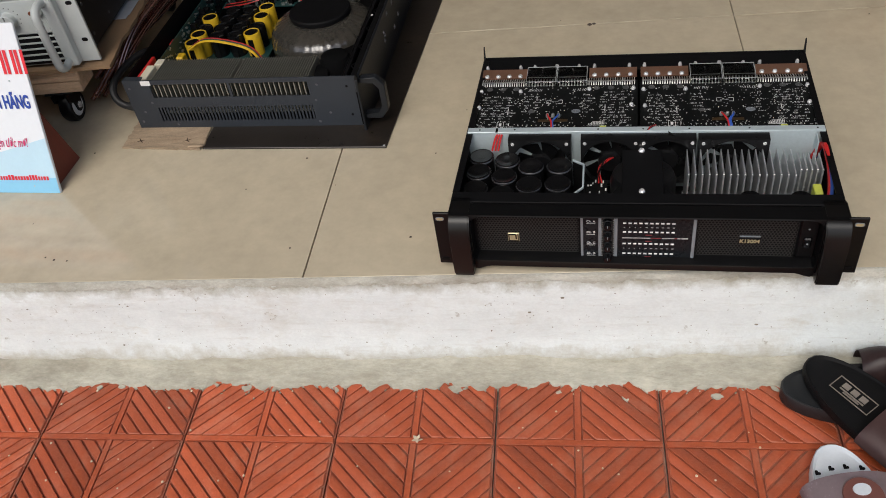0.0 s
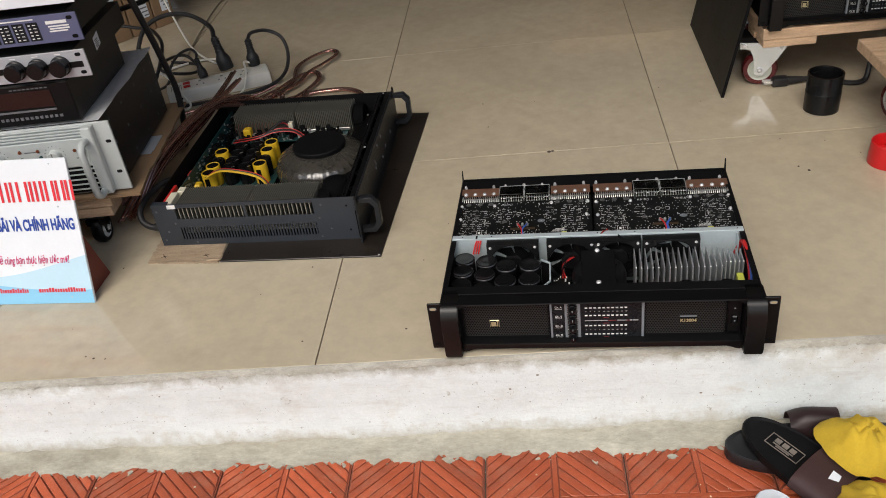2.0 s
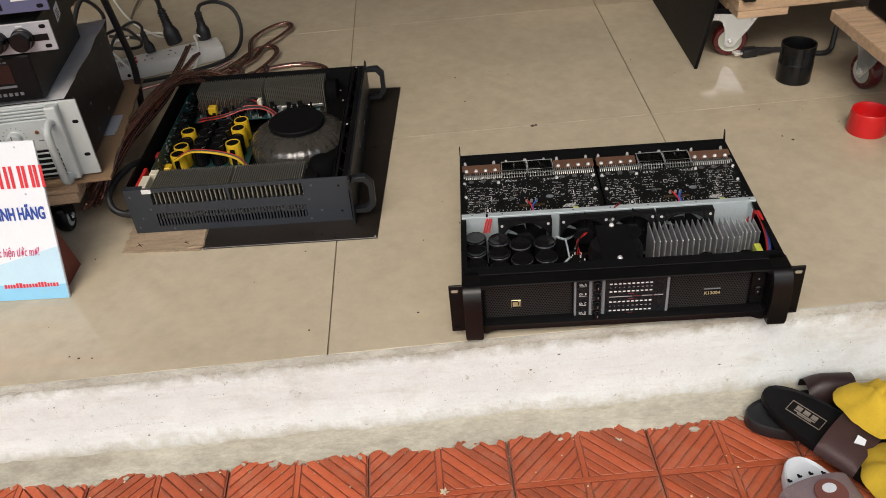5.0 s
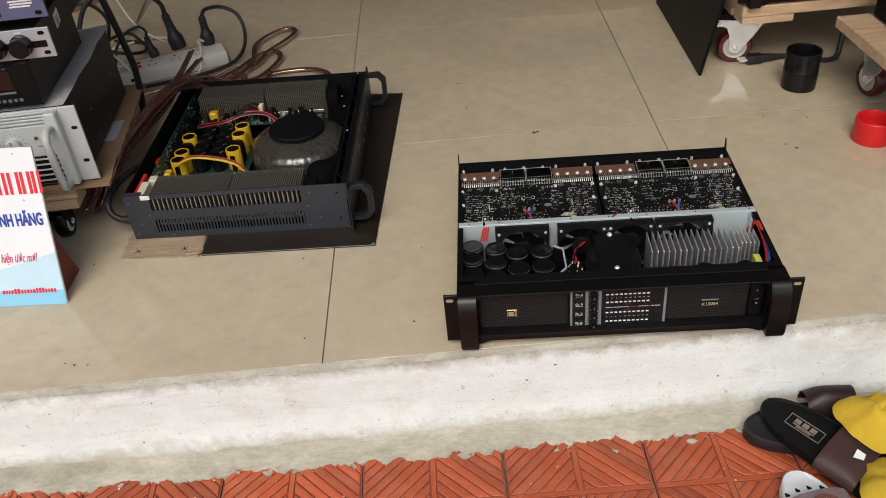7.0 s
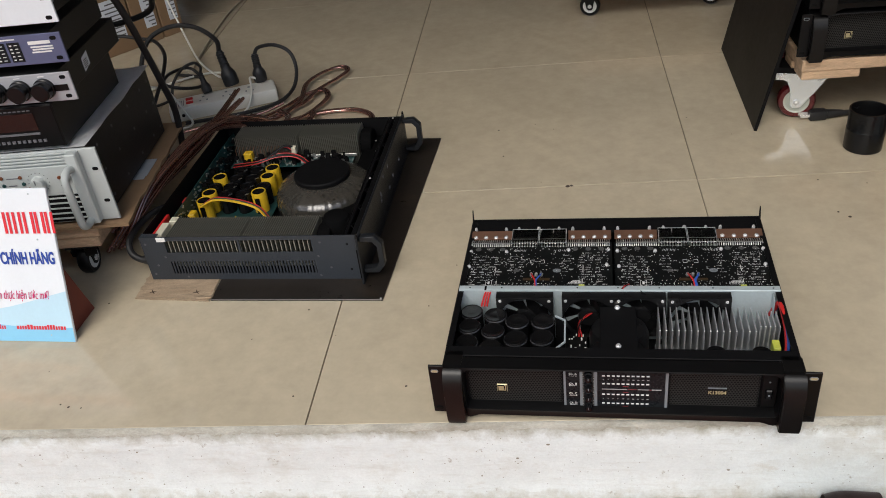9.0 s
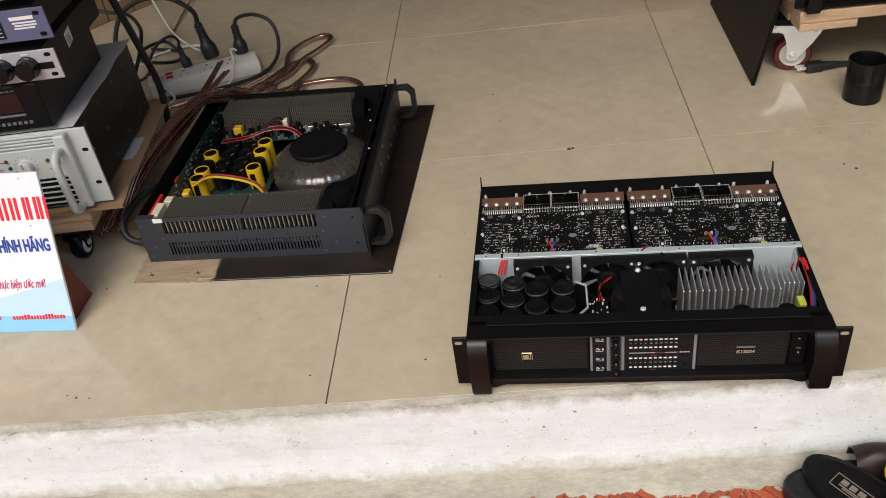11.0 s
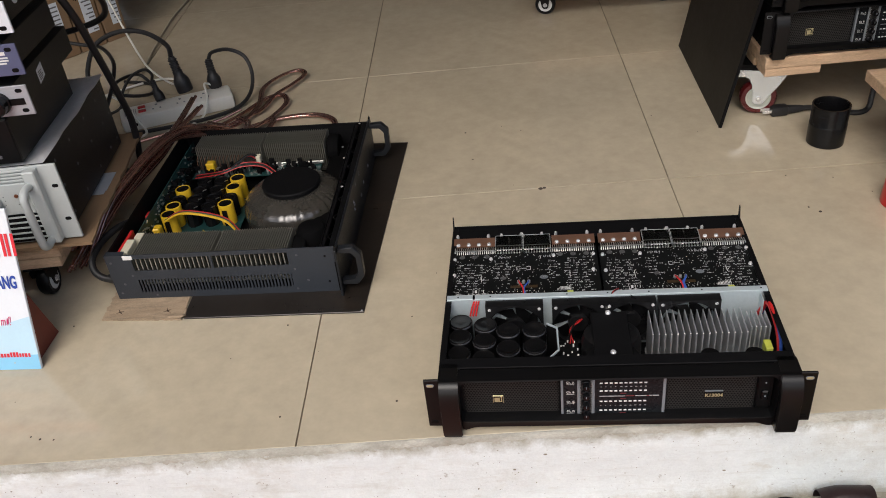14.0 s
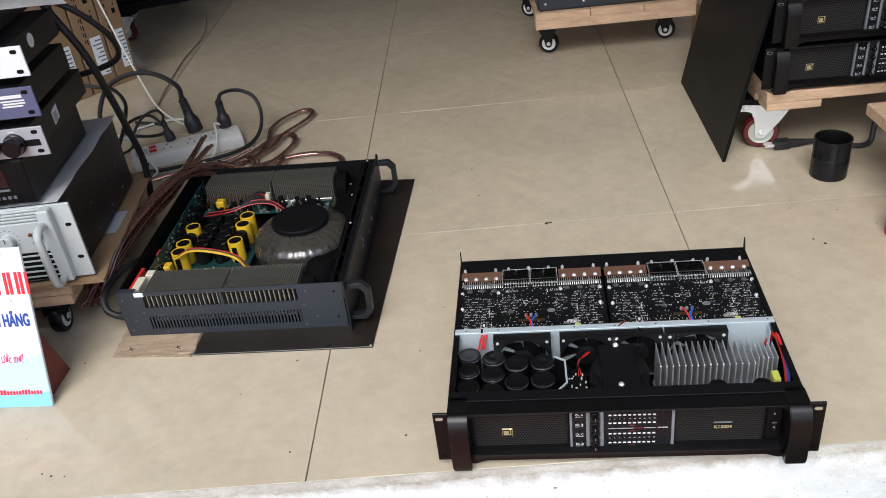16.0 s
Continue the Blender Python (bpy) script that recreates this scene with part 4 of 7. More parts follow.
    # pale zinc strip along the bracket's top edge
    for (a, b) in (((-0.0795, 0.122), (-0.066, 0.113)), ((-0.066, 0.113), (-0.0652, 0.069)), ((-0.0652, 0.069), (-0.076, 0.056))):
        d = V(b[0] - a[0], b[1] - a[1], 0)
        nrm = V(-d.y, d.x, 0).normalized() * 0.0011
        bm = bmesh.new()
        prism(bm, [(a[0] - nrm.x, a[1] - nrm.y), (b[0] - nrm.x, b[1] - nrm.y), (b[0] + nrm.x, b[1] + nrm.y), (a[0] + nrm.x, a[1] + nrm.y)], 0.0022, pose(0, 0, 0.0711))
        part("cut_edge", bm, M_ZINC, bracket, "pale zinc edge strip")
    # transformer with its skirted cover, and the small control board beside it
    bm = bmesh.new()
    lathe(bm, [(0.038, 0.004), (0.0395, 0.02), (0.0395, 0.056), (0.036, 0.066), (0.028, 0.07), (0, 0.07)], (0, 0, 0), "z", 40, pose(0.0055, 0.112, 0) @ Matrix.Diagonal((1, 0.82, 1, 1)))
    tr = part("transformer", bm, M_FANP, amp, "round black potted transformer")
    bm = bmesh.new()
    prism(bm, [(-0.034, 0.064), (-0.024, 0.082), (0.031, 0.082), (0.04, 0.064), (0.04, 0.057), (-0.034, 0.057)], 0.06, pose(0, 0, 0.008))
    span(bm, (-0.02, 0.059, 0.0702), (0.0285, 0.146, 0.0755), 0.0012)
    part("clamp_plate", bm, M_MATTE, tr)
    for y in (0.0645, 0.1425):
        bm = bmesh.new()
        screw(bm, 0.0035, y, 0.0755, 0.0038, 0.003)
        part("screw", bm, M_STEEL, tr)
    bm = bmesh.new()
    span(bm, (-0.065, 0.058, 0.0016), (-0.0375, 0.122, 0.04))
    small = part("control_board", bm, M_PCB, amp)
    bm = bmesh.new()
    for _ in range(22):
        x, y = rng.uniform(-0.0635, -0.039), rng.uniform(0.06, 0.12)
        span(bm, (x, y, 0.0401), (x + rng.uniform(0.001, 0.003), y + rng.uniform(0.001, 0.003), 0.0401 + rng.uniform(0.0006, 0.004)))
    tagged(part("board_print", bm, M_INK, small, smooth=None), kind="stuff")
    for k in range(4):
        bm = bmesh.new()
        tube(bm, [(-0.05 + 0.002 * k, 0.115, 0.042), (-0.048, 0.118 + 0.002 * k, 0.058), (-0.04 + 0.001 * k, 0.13, 0.066), (-0.03, 0.144, 0.06)], 0.0012, 6, 5)
        part("wire", bm, M_REDW if k % 2 else M_BLACKP, small)
    for k in range(3):
        bm = bmesh.new()
        tube(bm, [(-0.176 + 0.0025 * k, 0.163, 0.084), (-0.1765 + 0.003 * k, 0.158, 0.088), (-0.18 + 0.0035 * k, 0.151, 0.083), (-0.184 + 0.004 * k, 0.145, 0.07)], 0.0013, 6, 5)
        part("wire", bm, M_REDW, amp)
    for k in range(2):
        bm = bmesh.new()
        tube(bm, [(0.004 + 0.002 * k, 0.15, 0.074), (0.007 + 0.002 * k, 0.156, 0.086), (0.012, 0.16, 0.0925), (0.02, 0.1665, 0.0935)], 0.0012, 6, 5)
        part("wire", bm, M_REDW if k else M_BLACKP, amp)
    # heat sink with upright fins, the last five shorter
    bm = bmesh.new()
    span(bm, (0.0555, 0.0965, 0.0016), (0.2105, 0.146, 0.008))
    sink = part("heat_sink", bm, M_SINK, amp, "raw aluminium heat sink")
    for k in range(21):
        bm = bmesh.new()
        if k < 16:
            x, y0, y1, top = 0.0575 + 0.00795 * k, 0.0965, 0.146, 0.0755
        else:
            x, y0, y1, top = 0.1838 + 0.0059 * (k - 16), 0.1065, 0.139, 0.0755
        prism(bm, [(x - 0.0009, y0), (x + 0.0009, y0), (x + 0.0006, y1), (x - 0.0006, y1)], top - 0.008, pose(0, 0, 0.008))
        bmesh.ops.bevel(bm, geom=[e for e in bm.edges if e.verts[0].co.z > 0.05 and e.verts[1].co.z > 0.05], offset=0.0004, segments=1, affect="EDGES")
        part("fin", bm, M_SINK, sink, smooth=None)
    for x, y in ((0.125, 0.06), (0.18, 0.06)):
        bm = bmesh.new()
        lathe(bm, [(0.0125, 0.0016), (0.0128, 0.064), (0.0118, 0.067), (0, 0.067)], (x, y, 0), "z", 22)
        part("capacitor", bm, M_SLEEVE, amp)
    bm = bmesh.new()
    span(bm, (0.1955, 0.069, 0.0016), (0.2045, 0.0865, 0.066), 0.0008)
    part("film_capacitor", bm, M_LIME, amp, "small yellow-green film capacitor")
    for k, mt in enumerate((M_REDW, M_REDW, M_BLUEW, M_BLUEW)):
        bm = bmesh.new()
        tube(bm, [(0.205 + 0.0015 * k, 0.150, 0.055), (0.2105 + 0.0008 * k, 0.138, 0.084), (0.2118, 0.11 - 0.003 * k, 0.086), (0.212, 0.08 - 0.004 * k, 0.075), (0.211, 0.06, 0.05)], 0.0032 if k < 2 else 0.0018, 8, 5)
        part("wire", bm, mt, amp)
    for s in (-1, 1):
        for y in (0.07, 0.31):
            bm = bmesh.new()
            lathe(bm, [(0.010, -0.006), (0.009, 0.0)], (s * 0.17, y, 0), "z", 16)
            part("foot", bm, M_RUBBER, amp)
    # the inner deck sits a little towards the front
    for ob in amp.children:
        if ob.name.split(".")[0] in ("divider", "fan", "circuit_board", "copper_bar", "clear_cover", "rail_screw", "heat_sink", "transformer"):
            ob.location.y = -0.0062


def closed_amplifier(m, label):
    amp = thing("amplifier", label, "amplifier", m, "amplifiers stacked on the pallet")
    amp_front(amp, behind=M_MATTE)
    bm = bmesh.new()
    span(bm, (-0.2165, 0.0225, 0.0), (0.2165, 0.39, 0.088), 0.0012)
    part("case", bm, M_MATTE, amp)
    return amp


# ---- the second opened amplifier, on its hardboard sheet ----
M_NAVYS = mat("grey_screw", (0.1, 0.1, 0.11), 0.4, 0.3, 0.1, 60)
M_NAVYD = mat("near_black_blue_steel", (0.011, 0.0125, 0.015), 0.42, 0.0, 0.2, 30, 0.2, 1400, spec=0.35)
M_CHAR = mat("charcoal_black_paint", (0.003, 0.003, 0.0032), 0.8, 0, 0.3, 60, spec=0.06)
M_CREAM = mat("cream_connector", (0.62, 0.58, 0.45), 0.4, 0, 0.08, 60)
M_FILM = mat("dark_insulating_film", (0.042, 0.039, 0.033), 0.1, 0, 0.35, 25, 0.5, 160, coat=1.0)
M_CRACK = mat("dark_wood_crack", (0.05, 0.028, 0.015), 0.9, 0, 0.3, 60)
M_RAWOOD = mat("splintered_plywood", (0.36, 0.27, 0.18), 0.8, 0, 0.5, 28, 0.6, 140, dirt=(0.09, 0.05, 0.025), dirt_amt=0.4, dirt_scale=14, stretch=(1, 6, 6))


def deep_amplifier():
    amp = thing("amplifier", "dark blue-grey steel amplifier, lid off, on a hardboard sheet", "amplifier", pose(0.0252, 0.3195, 0.0036, 0, 0, -1.55))
    bm = bmesh.new()
    span(bm, (-0.375, 0.002, 0.0), (-0.001, 0.4275, 0.0015))
    part("bottom_plate", bm, M_MATTE, amp)
    # side wall with the cut-outs and the slotted vent
    bm = bmesh.new()
    y0, y1 = 0.0, 0.0016
    span(bm, (-0.375, y0, 0.0), (-0.332, y1, 0.087))
    span(bm, (-0.0775, y0, 0.0), (0.0, y1, 0.087))
    span(bm, (-0.332, y0, 0.0), (-0.0775, y1, 0.0125))
    span(bm, (-0.332, y0, 0.038), (-0.0775, y1, 0.0555))
    span(bm, (-0.332, y0, 0.0795), (-0.0775, y1, 0.087))
    span(bm, (-0.2045, y0, 0.0555), (-0.2005, y1, 0.0795))
    for k in range(46):
        x = -0.3325 + 0.2535 * (k + 0.55) / 46
        span(bm, (x, y0, 0.0125), (x + 0.0028, y1, 0.038))
    span(bm, (-0.375, 0.0016, 0.0855), (-0.345, 0.012, 0.087))
    side = part("side_wall", bm, M_NAVY, amp, "dark blue-grey steel side with vent slots", smooth=None)
    for x, z in ((-0.367, 0.073), (-0.356, 0.03), (-0.308, 0.006), (-0.338, 0.047), (-0.07, 0.047), (-0.072, 0.008), (-0.063, 0.074), (-0.052, 0.024), (-0.018, 0.07), (-0.018, 0.02), (-0.366, 0.012)):
        bm = bmesh.new()
        lathe(bm, [(0.0021, 0), (0.0019, 0.0006), (0.0004, 0.0008)], (0, 0, 0), "y", 10, pose(x, 0, z, 0, 0, 180))
        part("screw", bm, M_NAVYS if x < -0.05 else M_MATTE, side)
    bm = bmesh.new()
    span(bm, (-0.345, -0.0008, 0.078), (-0.329, 0.003, 0.0862), 0.0006)
    part("tape", bm, M_INK, side, "scrap of white tape")
    for nm, a, b in (("far_wall", (-0.375, 0.428, 0.0), (0.0, 0.4295, 0.0855)), ("rear_panel", (-0.375, 0.0016, 0.0), (-0.3735, 0.428, 0.085)), ("inner_front", (-0.0275, 0.0016, 0.0016), (-0.026, 0.428, 0.079))):
        bm = bmesh.new()
        span(bm, a, b)
        part(nm, bm, M_MATTE, amp)
    # faceplate seen edge-on, with ears and bar handles
    bm = bmesh.new()
    span(bm, (0.0, -0.014, -0.003), (0.004, 0.4405, 0.0875), 0.0008)
    face = part("faceplate", bm, M_NAVYD, amp)
    bm = bmesh.new()
    span(bm, (-0.0095, 0.002, 0.0815), (-0.0005, 0.4275, 0.0865), 0.0006)
    span(bm, (-0.024, 0.002, 0.0770), (-0.0185, 0.4275, 0.0815), 0.0006)
    part("rail", bm, M_BLACK, face, "black steel rail")
    for k in range(7):
        y = 0.04 + 0.056 * k
        for e in (-1, 1):
            bm = bmesh.new()
            prism(bm, [(-0.0185, y - 0.0012), (-0.0095, y + e * 0.011 - 0.0012), (-0.0095, y + e * 0.011 + 0.0012), (-0.0185, y + 0.0012)], 0.002, pose(0, 0, 0.0785))
            part("lattice_bar", bm, M_BLACK, face)
    for y, top in ((-0.0105, 0.0965), (0.437, 0.0935)):
        bm = bmesh.new()
        prism(bm, [(0.0, 0.08), (0.0005, top - 0.004), (0.002, top), (0.004, top - 0.004), (0.0045, 0.08)], 0.004, pose(0, y + 0.002, 0) @ UPX)
        part("ear_tip", bm, M_BLACK, face)
    bm = bmesh.new()
    span(bm, (-0.0005, -0.0146, 0.012), (0.0012, -0.0139, 0.068))
    part("ear_slot", bm, M_CHAR, face, smooth=None)
    # punched holes and scuffs on the outer face, front knobs
    rng = random.Random(40)
    for k in range(9):
        bm = bmesh.new()
        y, z = rng.uniform(0.14, 0.37), rng.uniform(0.03, 0.078)
        r = rng.uniform(0.002, 0.0045)
        lathe(bm, [(r, 0), (r * 0.9, 0.001), (r * 0.65, 0.001), (r * 0.6, 0.0002)], (0.004, y, z), "x", 12)
        part("bushing", bm, M_NAVYS, face)
    for y in (0.003, 0.421):
        c = [(0.004, 0.084), (0.028, 0.086), (0.0405, 0.072), (0.0405, 0.03), (0.0285, 0.0145), (0.004, 0.0145)]
        i = [(0.004, 0.0755), (0.0245, 0.077), (0.0325, 0.067), (0.0325, 0.0345), (0.025, 0.0235), (0.004, 0.0235)]
        bm = bmesh.new()
        prism(bm, c + i[::-1], 0.013, pose(0, y + 0.0065, 0) @ UPX)
        bmesh.ops.bevel(bm, geom=bm.edges[:], offset=0.0012, segments=1, affect="EDGES")
        part("handle", bm, M_NAVYD, amp, "angular steel bar handle")
    # loose screws glinting on the black floor of the front bay
    for x, y, z in ((-0.041, 0.35, 0.05), (-0.034, 0.272, 0.05), (-0.05, 0.395, 0.05), (-0.045, 0.12, 0.045), (-0.062, 0.41, 0.07), (-0.016, 0.19, 0.0815), (-0.0145, 0.42, 0.0865)):
        bm = bmesh.new()
        lathe(bm, [(0.0022, 0), (0.002, 0.001), (0, 0.0014)], (x, y, z), "z", 8)
        part("screw", bm, M_STEEL, amp)
    bm = bmesh.new()
    span(bm, (-0.072, 0.085, 0.042), (-0.028, 0.425, 0.0445), 0.0005)
    part("bay_plate", bm, M_CHAR, amp)
    # long finned heat sinks
    for y0, y1, lab in ((0.016, 0.079, ""), (0.368, 0.426, "")):
        bm = bmesh.new()
        span(bm, (-0.336, y0 + 0.006, 0.012), (-0.08, y1, 0.018))
        span(bm, (-0.336, y1 - 0.004, 0.012), (-0.08, y1, 0.074))
        sink = part("heat_sink", bm, M_FIN, amp, "dull aluminium heat sink with thin fins")
        me = None
        for k in range(66):
            x = -0.335 + 0.254 * k / 65
            if abs(x + 0.2025) < 0.0026:
                continue
            if me is None:
                bm = bmesh.new()
                span(bm, (-0.0005, y0 + (-0.002 if y0 < 0.2 else 0.0), 0.046 if y0 < 0.2 else 0.02), (0.0005, y1 - 0.004, 0.0785))
                me = finish(bm, M_FIN)
                bm = bmesh.new()
                span(bm, (-0.0008, 0.0045, 0.05), (0.0008, 0.012, 0.079))
                span(bm, (-0.0005, 0.012, 0.046), (0.0005, y1 - 0.004, 0.0785))
                long_fin = finish(bm, M_FIN)
            f = new("fin", me if k % 2 or y0 > 0.2 else long_fin)
            f.parent = sink
            f.location = (x, 0, 0)
    for y in (0.049, 0.397):
        bm = bmesh.new()
        lathe(bm, [(0.0275, 0), (0.029, 0.002), (0.029, 0.02), (0.0275, 0.022)], (-0.077, y, 0.046), "x", 26)
        f = part("fan", bm, M_CHAR, amp)
        bm = bmesh.new()
        span(bm, (-0.075, y - 0.031, 0.012), (-0.054, y + 0.031, 0.03), 0.003)
        if y < 0.2:
            lathe(bm, [(0.0, 0.03), (0.024, 0.03), (0.026, 0.04), (0.0255, 0.074), (0.021, 0.083), (0.012, 0.087), (0, 0.0875)], (-0.05, y + 0.018, 0), "z", 24)
        part("fan_frame", bm, M_CHAR, f)
    # ring-shaped transformer in shiny film, with a round pad on top
    bm = bmesh.new()
    prof = [(0.03, 0.004), (0.084, 0.004), (0.0905, 0.012), (0.092, 0.024), (0.0918, 0.036), (0.0895, 0.046), (0.085, 0.053), (0.078, 0.0585), (0.068, 0.0635), (0.057, 0.068), (0.048, 0.0702), (0.0, 0.0705)]
    lathe(bm, prof, (-0.115, 0.224, 0), "z", 144)
    for v in bm.verts:
        r = V(v.co.x + 0.115, v.co.y - 0.224)
        if r.length > 0.045:
            a = math.atan2(r.y, r.x)
            k = 1 + 0.016 * noise.noise((a * 17, v.co.z * 30, 3)) + 0.008 * math.sin(a * 36 + 3 * noise.noise((a * 3, 1, 1)))
            v.co.x, v.co.y = -0.115 + r.x * k, 0.224 + r.y * k
    toroid = part("toroid_transformer", bm, M_FILM, amp, "ring transformer wrapped in shiny dark film", smooth=50)
    bm = bmesh.new()
    lathe(bm, [(0.049, 0.0), (0.052, 0.001), (0.052, 0.007), (0.050, 0.009), (0.0, 0.009)], (-0.115, 0.224, 0.0705), "z", 48)
    part("pad", bm, M_MATTE, toroid, "round black rubber pad")
    # capacitor bank
    yel = {(0, 0), (0, 1), (0, 3), (3, 1), (3, 3), (3, 4)}
    empty = {(1, 0), (2, 0), (0, 4), (3, 0)}
    for i, x in enumerate((-0.333, -0.301, -0.268, -0.236)):
        for j, y in enumerate((0.172, 0.2, 0.228, 0.258, 0.29)):
            if (i, j) in empty:
                continue
            h = 0.054 if (i, j) in yel else 0.05
            bm = bmesh.new()
            lathe(bm, [(0.0136, 0.0016), (0.0142, h - 0.002), (0.0136, h), (0.0122, h + 0.0003), (0.0116, h - 0.0012), (0, h - 0.0012)], (x, y, 0), "z", 22)
            c = part("capacitor", bm, M_YELLOW if (i, j) in yel else M_SLEEVE, amp, "yellow-sleeved capacitor" if (i, j) in yel else "")
            bm = bmesh.new()
            lathe(bm, [(0.0114, 0), (0.0114, 0.0006), (0, 0.0006)], (x, y, h - 0.0012), "z", 18)
            part("top", bm, M_SLEEVE, c)
            bm = bmesh.new()
            span(bm, (x - 0.0045, y - 0.0149, 0.01), (x + 0.0045, y - 0.0138, h - 0.008))
            part("stripe", bm, M_SLEEVE, c)
    bm = bmesh.new()
    span(bm, (-0.352, 0.088, 0.012), (-0.212, 0.31, 0.0135))
    part("circuit_board", bm, M_GREEN, amp, "green circuit board")
    bm = bmesh.new()
    span(bm, (-0.3595, 0.1, 0.012), (-0.358, 0.423, 0.066))
    part("circuit_board", bm, M_GREEN, amp, "upright green circuit board")
    bm = bmesh.new()
    span(bm, (-0.342, 0.332, 0.03), (-0.09, 0.367, 0.0315))
    board = part("circuit_board", bm, M_GREEN, amp, "green circuit board")
    rng = random.Random(21)
    bm = bmesh.new()
    for _ in range(190):
        if rng.random() < 0.5:
            y, z = rng.uniform(0.1, 0.42), rng.uniform(0.02, 0.064)
            span(bm, (-0.3579, y, z), (-0.3579 + rng.uniform(0.0006, 0.004), y + rng.uniform(0.001, 0.005), z + rng.uniform(0.0008, 0.003)))
        else:
            x, y = rng.uniform(-0.34, -0.095), rng.uniform(0.334, 0.362)
            span(bm, (x, y, 0.0316), (x + rng.uniform(0.001, 0.005), y + rng.uniform(0.001, 0.004), 0.0316 + rng.uniform(0.001, 0.012)))
    tagged(part("solder", bm, M_SOLDER, board, "small parts and solder", smooth=None), kind="stuff")
    bm = bmesh.new()
    for _ in range(60):
        x, y = rng.uniform(-0.34, -0.1), rng.uniform(0.334, 0.36)
        span(bm, (x, y, 0.0316), (x + rng.uniform(0.003, 0.009), y + rng.uniform(0.003, 0.006), 0.0316 + rng.uniform(0.004, 0.02)))
    for _ in range(40):
        y, z = rng.uniform(0.1, 0.41), rng.uniform(0.02, 0.055)
        span(bm, (-0.3579, y, z), (-0.3475, y + rng.uniform(0.003, 0.01), z + rng.uniform(0.003, 0.008)))
    tagged(part("component", bm, M_MATTE, board, "small black parts", smooth=None), kind="stuff")
    bm = bmesh.new()
    for k in range(14):
        x = -0.335 + 0.0075 * k
        tube(bm, [(x, 0.359, 0.032), (x, 0.36, 0.056), (x + 0.001, 0.367, 0.06)], 0.0009, 4, 0)
    part("transistor_leads", bm, M_COPPER, board)
    bm = bmesh.new()
    span(bm, (-0.314, 0.343, 0.033), (-0.297, 0.359, 0.056), 0.002)
    part("film_block", bm, M_YELLOW, board, "yellow film capacitor")
    bm = bmesh.new()
    span(bm, (-0.35, 0.128, 0.02), (-0.337, 0.146, 0.05), 0.002)
    part("film_block", bm, M_YELLOW, board, "yellow film capacitor")
    bm = bmesh.new()
    span(bm, (-0.36, 0.022, 0.056), (-0.346, 0.06, 0.078), 0.001)
    span(bm, (-0.352, 0.066, 0.058), (-0.338, 0.082, 0.076), 0.001)
    part("connector", bm, M_CREAM, amp, "cream plastic connectors")
    bm = bmesh.new()
    span(bm, (-0.366, 0.02, 0.05), (-0.3605, 0.09, 0.076), 0.0005)
    part("terminal", bm, M_REDW, amp, "red terminal")
    bm = bmesh.new()
    span(bm, (-0.372, 0.16, 0.045), (-0.364, 0.178, 0.058), 0.002)
    part("terminal", bm, M_REDW, amp, "red terminal")
    # wiring looms
    for mt, base in ((M_REDW, 0.0), (M_BLACKP, 0.004), (M_BLACKP, 0.008), (M_REDW, 0.011)):
        bm = bmesh.new()
        tube(bm, [(-0.33, 0.318 + base, 0.04), (-0.275, 0.312 + base, 0.05), (-0.235, 0.322 + base * 1.4, 0.058), (-0.195, 0.322 + base, 0.056), (-0.165, 0.308 + base, 0.04)], 0.0011, 6, 6)
        part("wire", bm, mt, amp)
    for mt, base in ((M_YELLOW, 0.0), (M_YELLOW, 0.003), (M_GREEN, 0.007), (M_REDW, 0.01)):
        bm = bmesh.new()
        tube(bm, [(-0.335, 0.15 + base, 0.05), (-0.3, 0.146 + base, 0.068), (-0.255, 0.138 + base, 0.068), (-0.215, 0.128 + base, 0.06), (-0.195, 0.12 + base, 0.04)], 0.0012, 6, 6)
        part("wire", bm, mt, amp)
    for k in range(3):
        bm = bmesh.new()
        tube(bm, [(-0.255, 0.325, 0.04), (-0.24, 0.345 - 0.005 * k, 0.062), (-0.222, 0.352, 0.06 + 0.004 * k), (-0.2, 0.35, 0.045)], 0.0016, 6, 5)
        part("wire", bm, (M_BLACKP, M_REDW, M_BLACKP)[k], amp)
    # white-and-red connector on the rear of the far board, small coils and diodes by the bank
    bm = bmesh.new()
    span(bm, (-0.212, 0.345, 0.05), (-0.203, 0.356, 0.066), 0.001)
    part("connector", bm, M_CREAM, board, "cream connector with red wires")
    bm = bmesh.new()
    span(bm, (-0.163, 0.335, 0.0316), (-0.118, 0.34, 0.036), 0.001)
    span(bm, (-0.18, 0.362, 0.034), (-0.085, 0.3655, 0.04), 0.0005)
    part("metal_clamp", bm, M_SOLDER, board, "bare metal clamp strip")
    rng = random.Random(52)
    for k in range(7):
        x, y = -0.305 + 0.015 * k, 0.122 + rng.uniform(-0.01, 0.012)
        bm = bmesh.new()
        lathe(bm, [(0.0042, 0.013), (0.0044, 0.03 + rng.uniform(0, 0.016)), (0, 0.032 + 0.012 * (k % 2))], (x, y, 0), "z", 12)
        part("component", bm, (M_SLEEVE, M_COPPER, M_SOLDER, M_YELLOW)[k % 4], amp)
    for i, x in enumerate((-0.301, -0.268)):
        for j, y in enumerate((0.2, 0.228, 0.258, 0.29)):
            bm = bmesh.new()
            tube(bm, [(x + 0.008, y - 0.006, 0.0495), (x + 0.011, y - 0.009, 0.0525), (x + 0.013, y - 0.004, 0.051), (x + 0.012, y + 0.002, 0.048)], 0.0009, 5, 3)
            part("lead", bm, M_SOLDER, amp)
